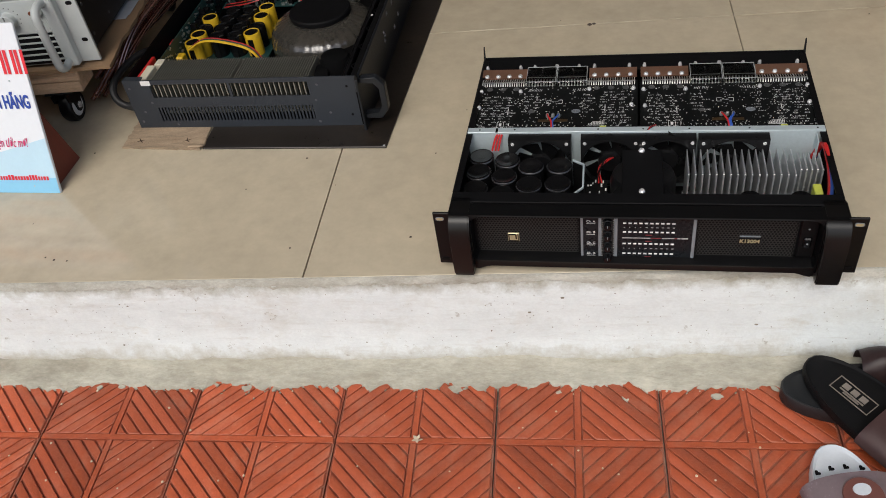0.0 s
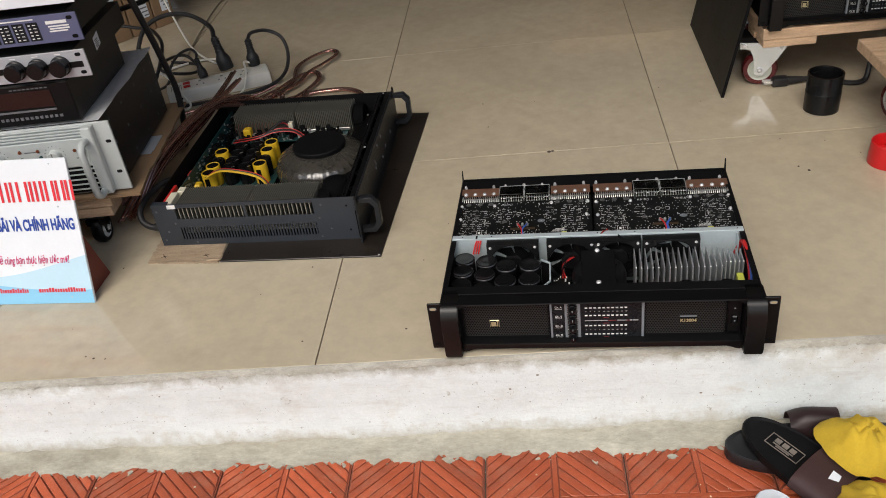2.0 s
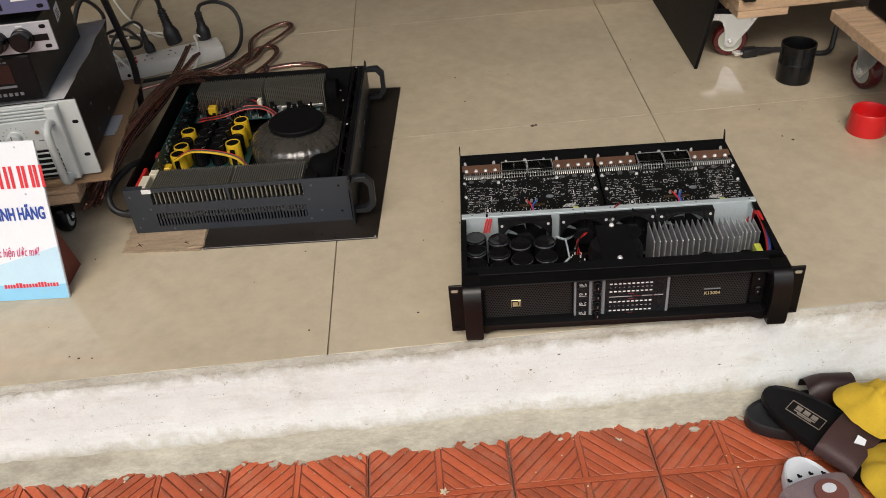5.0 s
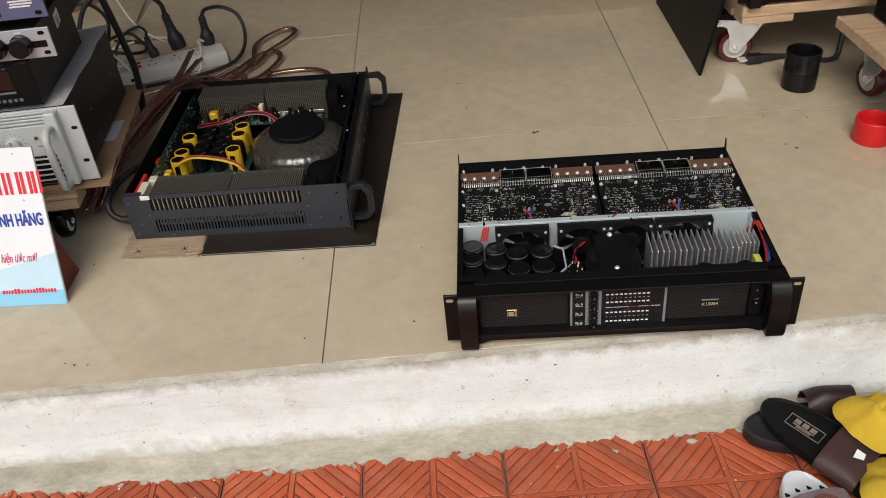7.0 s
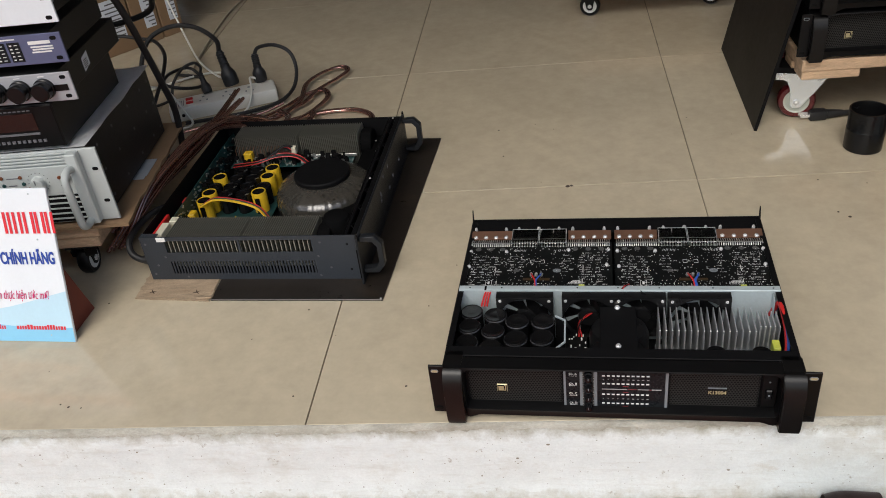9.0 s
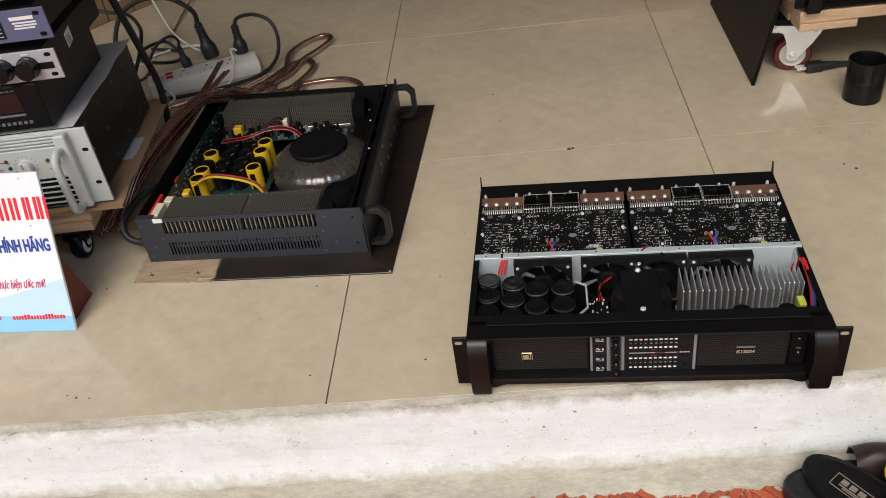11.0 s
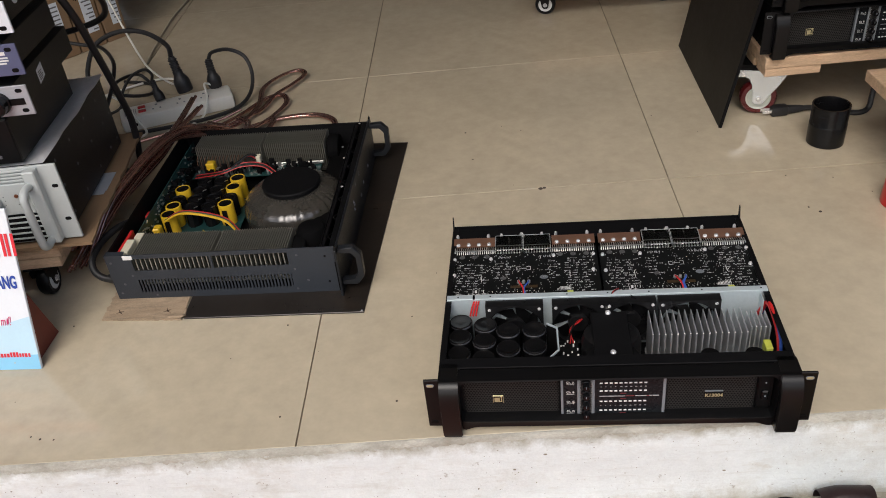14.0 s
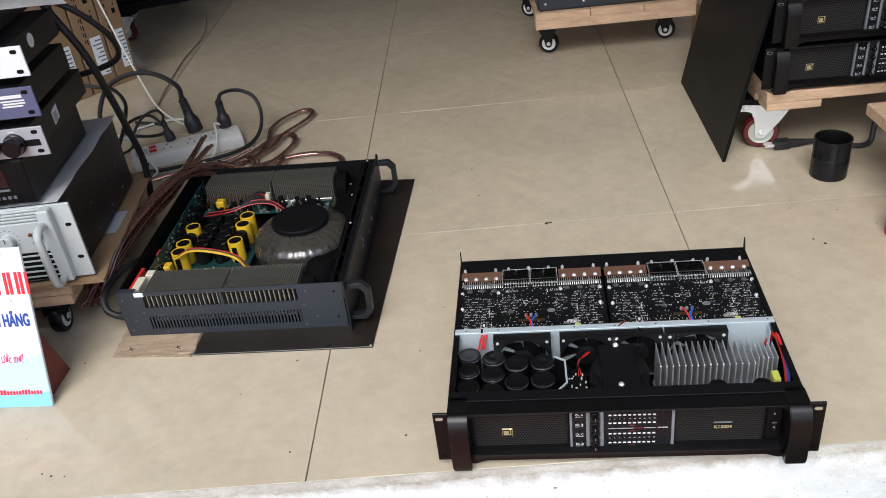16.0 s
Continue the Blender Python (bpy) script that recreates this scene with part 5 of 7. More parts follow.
    for e in (0.0, 0.004):
        bm = bmesh.new()
        tube(bm, [(-0.205, 0.35, 0.062), (-0.222, 0.345 + e, 0.07), (-0.243, 0.335 + e, 0.062), (-0.262, 0.322 + e, 0.05), (-0.255, 0.31, 0.04)], 0.0015, 6, 5)
        part("wire", bm, M_BLACKP, amp)
    # mains cord from the rear corner
    bm = bmesh.new()
    tube(bm, [(-0.373, 0.018, 0.034), (-0.392, 0.016, 0.031), (-0.412, 0.022, 0.04), (-0.42, 0.04, 0.055), (-0.413, 0.075, 0.066), (-0.398, 0.115, 0.068), (-0.386, 0.17, 0.05), (-0.39, 0.25, 0.02), (-0.40, 0.33, 0.007)], 0.0058, 10, 6)
    part("mains_cord", bm, M_RUBBER, amp, "thick black mains cord")
    bm = bmesh.new()
    lathe(bm, [(0.0085, 0), (0.0095, 0.003), (0.007, 0.014), (0.006, 0.016)], (-0.3765, 0.018, 0.03), "x", 14, None)
    for v in bm.verts:
        v.co.x = -0.3765 - (v.co.x + 0.3765)
    part("cord_grip", bm, M_RUBBER, amp)


def base_sheet():
    bm = bmesh.new()
    prism(bm, [(-0.226, 0.271), (0.065, 0.263), (0.104, 0.813), (-0.226, 0.84)], 0.003, pose(0, 0, 0.0005))
    bmesh.ops.bevel(bm, geom=bm.edges[:], offset=0.0006, segments=1, affect="EDGES")
    sheet = solo("hardboard_sheet", bm, M_CARDK, "dark worn hardboard sheet lying on the tiles", "board", smooth=None)
    bm = bmesh.new()
    lathe(bm, [(0.0018, 0), (0.0016, 0.0005), (0, 0.0006)], (0.0615, 0.2665, 0.0035), "z", 10)
    part("nail_head", bm, M_STEEL, sheet)
    # rough-sawn offcut: torn ends, a long split and two star-shaped knots
    rng = random.Random(3)
    bm = bmesh.new()
    nx, ny = 48, 22
    g = {}
    for i in range(nx + 1):
        for j in range(ny + 1):
            u, v = i / nx, j / ny
            ragx = 0.004 * noise.noise((v * 9, 1, 3)) + 0.002 * noise.noise((v * 40, 4, 1))
            x = -0.3625 + 0.1335 * u + (ragx if i == 0 else 0) + (0.002 * noise.noise((v * 30, 7, 1)) if i == nx else 0)
            lo = 0.2785 - 0.0095 * u + 0.0016 * noise.noise((u * 14, 2, 6)) + 0.001 * noise.noise((u * 60, 2, 9))
            y = lo + (0.32 if j == ny else 0.075 * v)
            groove = -0.0011 * max(0, noise.noise((x * 18, y * 210, 2)) - 0.05) - 0.0016 * max(0, 1 - abs(y - lo - 0.012 - 0.002 * math.sin(u * 9)) / 0.0012)
            g[i, j] = bm.verts.new((x, y, 0.0033 + groove + 0.0003 * noise.noise((x * 50, y * 300, 5))))
    low = {}
    for i in range(nx + 1):
        low[i] = bm.verts.new((g[i, 0].co.x, g[i, 0].co.y + 0.0004, 0.0004))
    for i in range(nx):
        bm.faces.new((low[i], low[i + 1], g[i + 1, 0], g[i, 0]))
        for j in range(ny):
            bm.faces.new((g[i, j], g[i + 1, j], g[i + 1, j + 1], g[i, j + 1]))
    low2 = [bm.verts.new((g[0, j].co.x + 0.0004, g[0, j].co.y, 0.0004)) for j in range(ny + 1)]
    for j in range(ny):
        bm.faces.new((low2[j], g[0, j], g[0, j + 1], low2[j + 1]))
    wood = solo("plywood_offcut", bm, M_RAWOOD, "splintered brown plywood offcut under the amplifier", "board", smooth=50)
    for cx, cy in ((-0.337, 0.2945), (-0.258, 0.2915)):
        for k in range(4):
            bm = bmesh.new()
            prism(bm, [(0, -0.0012), (0.007 + 0.002 * (k % 2), 0.0), (0, 0.0012)], 0.0003, pose(cx, cy, 0.0035, 0, 0, 25 + 95 * k + rng.uniform(-20, 20)))
            part("knot_crack", bm, M_CRACK, wood, "dark star-shaped crack", smooth=None)
    bm = bmesh.new()
    tube(bm, [(-0.252, 0.2765, 0.003), (-0.238, 0.273, 0.006), (-0.2295, 0.2725, 0.0065), (-0.226, 0.279, 0.004), (-0.2275, 0.296, 0.003)], 0.0022, 6, 4)
    part("torn_splinter", bm, M_RAWOOD, wood)


# ---- sign and equipment stack ----
M_SIGNW = mat("white_sign_film", (0.74, 0.78, 0.82), 0.35, 0, 0.03, 20)
M_SIGNB1 = mat("pale_blue_print", (0.50, 0.70, 0.82), 0.35, 0, 0.04, 20)
M_SIGNB2 = mat("sky_blue_print", (0.25, 0.56, 0.78), 0.35, 0, 0.04, 20)
M_SIGNR = mat("red_sign_letters", (0.68, 0.025, 0.04), 0.4, 0, 0.04, 20)
M_SIGNN = mat("navy_sign_letters", (0.02, 0.06, 0.33), 0.4, 0, 0.04, 20)
M_SIGNP = mat("pink_script_letters", (0.6, 0.035, 0.16), 0.4, 0, 0.04, 20)
M_OX = mat("oxblood_hardboard", (0.16, 0.03, 0.018), 0.6, 0, 0.15, 15, 0.1, 200)
M_PURPLE = mat("violet_blue_enamel", (0.1, 0.11, 0.2), 0.42, 0.1, 0.08, 30)
M_BRUSHED = mat("brushed_aluminium", (0.4, 0.41, 0.44), 0.4, 0.2, 0.1, 40, 0.1, 300, stretch=(1, 1, 14))
M_DARKRED = mat("dark_red_window", (0.013, 0.005, 0.0045), 0.15, 0, 0.2, 40)
M_DARKGREY = mat("mid_grey_print", (0.13, 0.13, 0.14), 0.5, 0, 0.1, 40)
M_DIMLED = mat("unlit_amber_lamp", (0.16, 0.05, 0.02), 0.3, 0, 0.1, 60)
TAPE_LABEL = mat("grey_label_film", (0.38, 0.41, 0.45), 0.3, 0, 0.1, 40)


def slope_band(bm, y0f, y1f, w, z, n=36):
    """A wavy printed band across the board between two heights."""
    lo = [(-w + w * k / n, y0f(k / n)) for k in range(n + 1)]
    hi = [(-w + w * k / n, y1f(k / n)) for k in range(n + 1)]
    prism(bm, lo + hi[::-1], 0.0002, pose(0, 0, z))


def shop_sign():
    W, H = 0.375, 0.2515
    tilt = 90 - 17.2
    sign = thing("shop_sign", "white and blue printed shop sign leaning on a red-brown stand", "sign", pose(-0.4175, 0.1715, 0.0, 0, 0, -2.2))
    T = pose(0, 0, 0, tilt, 0, 0)
    bm = bmesh.new()
    span(bm, (-W, 0.0, -0.005), (0, H, 0.0), 0.0008, T)
    board = part("board", bm, M_SIGNW, sign)
    bm = bmesh.new()
    slope_band(bm, lambda t: 0.0008, lambda t: 0.05 + 0.016 * math.sin(2.2 + 4.5 * t) + 0.03 * t, W - 0.001, 0.0002)
    bm.transform(T @ pose(-0.0005, 0, 0))
    part("pale_wave", bm, M_SIGNB1, board, "pale blue printed wave", smooth=None)
    bm = bmesh.new()
    slope_band(bm, lambda t: 0.0008, lambda t: 0.03 + 0.010 * math.sin(5.2 * t) + 0.004 * t, W - 0.001, 0.0005)
    bm.transform(T @ pose(-0.0005, 0, 0))
    part("blue_wave", bm, M_SIGNB2, board, "sky blue printed wave", smooth=None)
    up = lambda x, y: T @ pose(x, y, 0.001)
    lettering("TRUNG TÂM ÐIỆN TỬ", 0.044, M_SIGNR, board, up(-0.2555, 0.1805) @ Matrix.Diagonal((1, 1.12, 1, 1)), "title_letters", "tall red letters", width=0.203, bold=0.0013)
    # the shop's name as plain bars
    for k, (w, x) in enumerate(((0.015, -0.1445), (0.0175, -0.127), (0.0175, -0.1075), (0.014, -0.0805), (0.016, -0.064), (0.019, -0.046), (0.017, -0.0265), (0.015, -0.009))):
        bm = bmesh.new()
        for a, b in ((0, 0.0046), (w - 0.0062, w - 0.0016)):
            span(bm, (x + a - 0.0005, 0.181, 0.0008), (x + b - 0.0005, 0.215, 0.0012), 0, T)
        part("title_bar", bm, M_SIGNR, board, "red lettering bars", smooth=None)
    lettering("PHÂN PHỐI THIẾT BỊ ÐIỆN TỬ BÃI VÀ CHÍNH HÃNG", 0.027, M_SIGNN, board, up(-0.180, 0.132), "second_line_letters", "navy blue letters", width=0.345, bold=0.0008)
    lettering("Bạn hãy khơi nguồn ý tưởng", 0.0205, M_SIGNP, board, up(-0.225, 0.103), "script_letters", "pink slanting letters", width=0.118, shear=0.3)
    lettering("Tôi sẽ cùng bạn thực hiện ước mơ!", 0.0205, M_SIGNP, board, up(-0.105, 0.0735), "script_letters", "pink slanting letters", width=0.148, shear=0.3)
    rng = random.Random(8)
    for x0, x1 in ((-0.345, -0.115), (-0.098, -0.008)):
        bm = bmesh.new()
        x = x0
        while x < x1 - 0.004:
            w = rng.uniform(0.0025, 0.0042)
            h = rng.choice((0.006, 0.006, 0.008))
            if rng.random() < 0.86:
                span(bm, (x, 0.0215, 0.0009), (x + w, 0.0215 + h, 0.0012), 0, T)
            x += w + 0.0014
        part("small_line", bm, M_SIGNR, board, "small red line of bars", smooth=None)
    for x, y in ((-0.03, 0.171), (-0.04, 0.012), (-0.2, 0.012), (-0.03, 0.243)):
        bm = bmesh.new()
        lathe(bm, [(0.0016, 0), (0.0013, 0.0007), (0, 0.0009)], (x, y, 0.0002), "z", 8, T)
        part("rivet", bm, M_ZINC, board)
    # folding stand behind
    bm = bmesh.new()
    prism(bm, [(0.047, 0.15), (0.0405, 0.128), (0.083, 0.0), (0.089, 0.0)], W - 0.02, Matrix(((0, 0, 1, -W + 0.004), (1, 0, 0, 0), (0, 1, 0, 0), (0, 0, 0, 1))))
    prism(bm, [(0.006, 0.0005), (0.045, 0.135), (0.086, 0.0005)], 0.004, Matrix(((0, 0, 1, -0.016), (1, 0, 0, 0), (0, 1, 0, 0), (0, 0, 0, 1))))
    part("stand", bm, M_OX, sign, "red-brown hardboard stand", smooth=None)


def rack_holes(bm, x, zs, y=-0.0002, s=1):
    for z in zs:
        pts = [(x + 0.0032 * (1 if math.cos(a) > 0 else -1) * 0.6 + 0.003 * math.cos(a), z + 0.003 * math.sin(a)) for a in [k * math.pi / 7 + 0.02 for k in range(14)]]
        prism(bm, pts, 0.0006, pose(0, y + 0.0003, 0) @ UPX)


def dial(parent, x, z, r, h, material, mark=None):
    bm = bmesh.new()
    lathe(bm, [(r * 1.12, 0), (r * 1.1, h * 0.25), (r, h * 0.3), (r * 0.97, h * 0.9), (r * 0.85, h), (0, h * 1.01)], (0, 0, 0), "z", 26, pose(x, 0, z, 90, 0, 0))
    k = part("knob", bm, material, parent)
    if mark:
        bm = bmesh.new()
        span(bm, (x - 0.0008, -h - 0.001, z + r * 0.2), (x + 0.0008, -h, z + r * 0.9), 0)
        part("pointer", bm, mark, k)


def stack():
    A = pose(-0.385, 0.357, 0.0, 0, 0, 4.5)      # right front corner of the rack units
    # rolling pallet
    pal = thing("rolling_pallet", "wooden rolling pallet under the stacked units", "dolly", A)
    for k in range(3):
        bm = bmesh.new()
        span(bm, (-0.47, -0.005 + 0.115 * k, 0.083), (-0.045, 0.105 + 0.115 * k, 0.104), 0.0015)
        part("plank", bm, M_WOOD, pal)
    for y in (-0.003, 0.29):
        bm = bmesh.new()
        span(bm, (-0.46, y, 0.062), (-0.05, y + 0.05, 0.0828), 0.0015)
        part("batten", bm, M_WOOD, pal)
    for x in (-0.093, -0.42):
        for y in (0.018, 0.3):
            caster(pal, x, y, 0.027, 0.062, M_BLACKP, M_INK, M_BLACKP)
    bm = bmesh.new()
    rng = random.Random(6)
    edge = [(0.014 + rng.uniform(-0.003, 0.003) - 0.01 * (k / 18), -0.012 + 0.385 * k / 18) for k in range(19)]
    prism(bm, [(-0.48, -0.012)] + edge + [(-0.48, 0.38)], 0.0055, pose(0, 0, 0.1042))
    solo("cardboard_sheet", bm, M_CARD, "brown corrugated cardboard sheet on the pallet", "cardboard", A, smooth=None)
    bm = bmesh.new()
    span(bm, (-0.028, 0.15, 0.1099), (-0.004, 0.215, 0.1104))
    span(bm, (-0.03, 0.138, 0.1099), (-0.006, 0.15, 0.1105))
    solo("paper_label", bm, TAPE_LABEL, "grey printed label lying on the cardboard", "label", A, smooth=None)
    # grey power amplifier
    z0 = 0.1135
    pa = thing("power_amplifier", "light grey power amplifier with loop handles in the stack", "amplifier", A @ pose(0, 0, z0), "units in the stack")
    bm = bmesh.new()
    span(bm, (-0.455, 0.006, 0.002), (-0.021, 0.325, 0.134), 0.001)
    body = part("case", bm, M_CASE, pa, "black steel case")
    for y in (0.05, 0.12, 0.2, 0.27, 0.31):
        for z in (0.02, 0.07, 0.115):
            bm = bmesh.new()
            lathe(bm, [(0.0028, 0), (0.0026, 0.0008), (0.001, 0.0012)], (-0.021, y, z), "x", 10)
            part("screw", bm, M_NAVYS, body)
    bm = bmesh.new()
    span(bm, (-0.483, 0.0, 0.0), (0.0, 0.005, 0.134), 0.0008)
    fp = part("faceplate", bm, M_GREYP, pa)
    for k in range(4):
        bm = bmesh.new()
        span(bm, (-0.46, -0.004, 0.112 + 0.0055 * k), (-0.028, 0.0, 0.1152 + 0.0055 * k), 0.0006)
        part("rib", bm, M_GREYP, fp)
    bm = bmesh.new()
    span(bm, (-0.46, -0.004, 0.055), (-0.05, 0.0, 0.109), 0.001)
    part("control_panel", bm, M_GREYP, fp)
    bm = bmesh.new()
    span(bm, (-0.0475, -0.016, 0.002), (-0.028, 0.0, 0.132), 0.002)
    part("side_pillar", bm, M_GREYP, fp)
    bm = bmesh.new()
    span(bm, (-0.46, -0.0035, 0.004), (-0.048, -0.0005, 0.053))
    vent = part("vent", bm, M_MATTE, fp, "dark louvred vent")
    for k in range(5):
        bm = bmesh.new()
        span(bm, (-0.46, -0.0055, 0.0095 + 0.0098 * k), (-0.048, -0.0036, 0.0118 + 0.0098 * k))
        part("slat", bm, M_GREYP, vent, smooth=None)
    bm = bmesh.new()
    tube(bm, [(-0.042, -0.012, 0.107), (-0.042, -0.03, 0.11), (-0.042, -0.043, 0.104), (-0.042, -0.046, 0.09), (-0.042, -0.046, 0.03), (-0.042, -0.043, 0.016), (-0.042, -0.03, 0.009), (-0.042, -0.012, 0.011)], 0.0062, 12, 4)
    part("handle", bm, M_GREYP, pa, "thick grey loop handle")
    for z in (0.037, 0.097):
        bm = bmesh.new()
        rack_holes(bm, -0.011, (z,))
        part("rack_hole", bm, M_MATTE, fp, smooth=None)
    for x, z in ((-0.21, 0.083), (-0.11, 0.081)):
        dial(fp, x, z, 0.0115, 0.016, M_GREYP, M_DARKGREY)
    bm = bmesh.new()
    for cx in (-0.21, -0.11):
        for k in range(13):
            a = radians(-140 + 280 * k / 12)
            box(bm, (cx + 0.0175 * math.sin(a), -0.0043, 0.082 + 0.0175 * math.cos(a)), (0.0014, 0.0006, 0.0014))
    for x0, x1, z in ((-0.162, -0.142, 0.091), (-0.162, -0.148, 0.078), (-0.075, -0.06, 0.072)):
        span(bm, (x0, -0.0045, z), (x1, -0.004, z + 0.0016))
    tagged(part("print", bm, M_DARKGREY, fp, "grey printed scale", smooth=None), kind="stuff")
    for x, z, mt in ((-0.17, 0.094, M_DIMLED), (-0.17, 0.08, M_GREEN), (-0.138, 0.093, M_DIMLED), (-0.136, 0.081, M_GREEN), (-0.128, 0.072, M_DIMLED), (-0.0735, 0.088, M_DIMLED)):
        bm = bmesh.new()
        lathe(bm, [(0.0033, 0), (0.0028, 0.002), (0, 0.0028)], (0, 0, 0), "z", 12, pose(x, -0.004, z, 90, 0, 0))
        part("lamp", bm, mt, fp)
    bm = bmesh.new()
    lathe(bm, [(0.0062, 0), (0.006, 0.005), (0.0045, 0.0075), (0, 0.0078)], (0, 0, 0), "z", 16, pose(-0.06, -0.004, 0.089, 90, 0, 0))
    part("button", bm, M_GREYP, fp)
    bm = bmesh.new()
    span(bm, (-0.30, -0.0048, 0.076), (-0.246, -0.004, 0.1), 0.0003)
    pl = part("name_plate", bm, M_MATTE, fp)
    bm = bmesh.new()
    for k in range(3):
        span(bm, (-0.297 + 0.017 * k, -0.0055, 0.082), (-0.284 + 0.017 * k, -0.0049, 0.095))
    part("name_bar", bm, M_INK, pl, smooth=None)
    # foam sheet
    bm = bmesh.new()
    nx, ny = 26, 22
    g = {}
    for i in range(nx + 1):
        for j in range(ny + 1):
            x, y = -0.485 + 0.468 * i / nx, 0.004 + 0.326 * j / ny
            x += 0.003 * noise.noise((y * 14, 2, 5)) if i == nx else 0
            droop = -0.003 * max(0, (x + 0.022) / 0.022) ** 2 * (0.5 + 0.5 * noise.noise((y * 12, 4, 0))) if x > -0.022 else 0
            lift = 0.006 * max(0, (y - 0.28) / 0.05) * max(0, (x + 0.06) / 0.06)
            g[i, j] = bm.verts.new((x, y, 0.2495 + droop + lift + 0.0012 * noise.noise((x * 25, y * 25, 1))))
    for i in range(nx):
        for j in range(ny):
            bm.faces.new((g[i, j], g[i + 1, j], g[i + 1, j + 1], g[i, j + 1]))
    bmesh.ops.solidify(bm, geom=bm.faces[:], thickness=0.0022)
    solo("foam_sheet", bm, M_FOAM, "white packing foam sheet between the stacked units", "packing foam", A, smooth=60)
    # black spectrum unit
    eq = thing("spectrum_analyser", "black spectrum display unit in the stack", "audio unit", A @ pose(-0.044, 0.0, 0.2535), "units in the stack")
    bm = bmesh.new()
    span(bm, (-0.43, 0.004, 0.0), (0, 0.25, 0.073), 0.0015)
    part("case", bm, M_CASE, eq)
    bm = bmesh.new()
    span(bm, (-0.43, 0.0, 0.002), (0, 0.0038, 0.072), 0.001)
    fp = part("faceplate", bm, M_BLACKP, eq)
    bm = bmesh.new()
    span(bm, (-0.42, -0.0012, 0.032), (-0.032, -0.0002, 0.062), 0.0003)
    part("window", bm, M_DARKRED, fp, "dark red glossy window")
    bm = bmesh.new()
    span(bm, (-0.42, -0.0022, 0.0255), (-0.032, -0.0002, 0.0285))
    part("trim_line", bm, M_DARKGREY, fp)
    bm = bmesh.new()
    for k in range(46):
        span(bm, (-0.418 + 0.0086 * k, -0.002, 0.012), (-0.413 + 0.0086 * k, -0.0002, 0.0165))
    part("button_row", bm, M_DARKGREY, fp, smooth=None)
    bm = bmesh.new()
    for k in range(9):
        span(bm, (-0.1 + 0.0075 * k, -0.0008, 0.065), (-0.095 + 0.0075 * k, -0.0001, 0.0668))
    part("print", bm, M_DARKGREY, fp, smooth=None)
    # one-unit boxes above
    def unit(name, label, dx, z, h, depth, front, turn=0.0):
        t = thing(name, label, "audio unit", A @ pose(dx, 0, z, 0, 0, turn), "units in the stack")
        bm = bmesh.new()
        span(bm, (-0.455, 0.004, 0.001), (-0.022, depth, h - 0.001), 0.001)
        case = part("case", bm, M_CASE, t, "black steel case")
        bm = bmesh.new()
        span(bm, (-0.483, 0.0, 0.0), (0.0, 0.0038, h), 0.0006)
        f = part("faceplate", bm, front, t)
        for hz in (0.0075, h - 0.0075):
            bm = bmesh.new()
            rack_holes(bm, -0.012, (hz,))
            part("rack_hole", bm, M_MATTE, f, smooth=None)
        return t, f, case
    t, f, case = unit("preamplifier", "silver preamplifier with three black knobs in the stack", 0.004, 0.331, 0.0455, 0.25, M_BRUSHED)
    bm = bmesh.new()
    span(bm, (-0.483, -0.001, 0.0165), (-0.008, -0.0002, 0.0265))
    part("black_band", bm, M_BLACKP, f)
    for x in (-0.045, -0.083, -0.121):
        dial(f, x, 0.022, 0.0148, 0.02, M_SLEEVE)
    for k in range(4):
        bm = bmesh.new()
        span(bm, (-0.286 + 0.023 * k, -0.003, 0.0185), (-0.272 + 0.023 * k, -0.001, 0.0245), 0.0004)
        part("button", bm, M_BRUSHED, f)
    bm = bmesh.new()
    for k in range(3):
        span(bm, (-0.05 - 0.038 * k, -0.0006, 0.0405), (-0.04 - 0.038 * k, -0.0001, 0.042))
    for k in range(12):
        span(bm, (-0.36 + 0.006 * k, -0.0016, 0.020), (-0.3565 + 0.006 * k, -0.001, 0.0235))
    part("print", bm, M_INK, f, smooth=None)
    bm = bmesh.new()
    prism(bm, [(0.094, 0.008), (0.118, 0.013), (0.118, 0.035), (0.094, 0.03)], 0.0005, Matrix(((0, 0, 1, -0.0219), (1, 0, 0, 0), (0, 1, 0, 0), (0, 0, 0, 1))))
    lab = part("label", bm, M_SIGNW, case, "white paper label", smooth=None)
    bm = bmesh.new()
    for k in range(5):
        span(bm, (-0.0214, 0.097, 0.0125 + 0.003 * k), (-0.0211, 0.097 + 0.012 + 0.002 * (k % 3), 0.0138 + 0.003 * k))
    part("label_bar", bm, M_DARKGREY, lab, smooth=None)
    t, f, case = unit("signal_processor", "violet-blue signal processor with fader columns in the stack", 0.012, 0.392, 0.0455, 0.2, M_PURPLE)
    for k in range(6):
        x = -0.075 - 0.023 * k
        bm = bmesh.new()
        span(bm, (x - 0.0095, -0.0008, 0.006), (x + 0.0095, -0.0002, 0.036))
        win = part("meter_window", bm, M_PANE, f)
        bm = bmesh.new()
        for q in range(5):
            span(bm, (x - 0.0065, -0.0012, 0.0085 + 0.0055 * q), (x - 0.003, -0.0008, 0.0105 + 0.0055 * q))
            span(bm, (x + 0.001, -0.0012, 0.009 + 0.0055 * q), (x + 0.006, -0.0008, 0.0102 + 0.0055 * q))
        part("meter_print", bm, M_INK, win, smooth=None)
    bm = bmesh.new()
    span(bm, (-0.275, -0.0008, 0.004), (-0.252, -0.0002, 0.04))
    part("side_window", bm, M_MATTE, f, smooth=None)
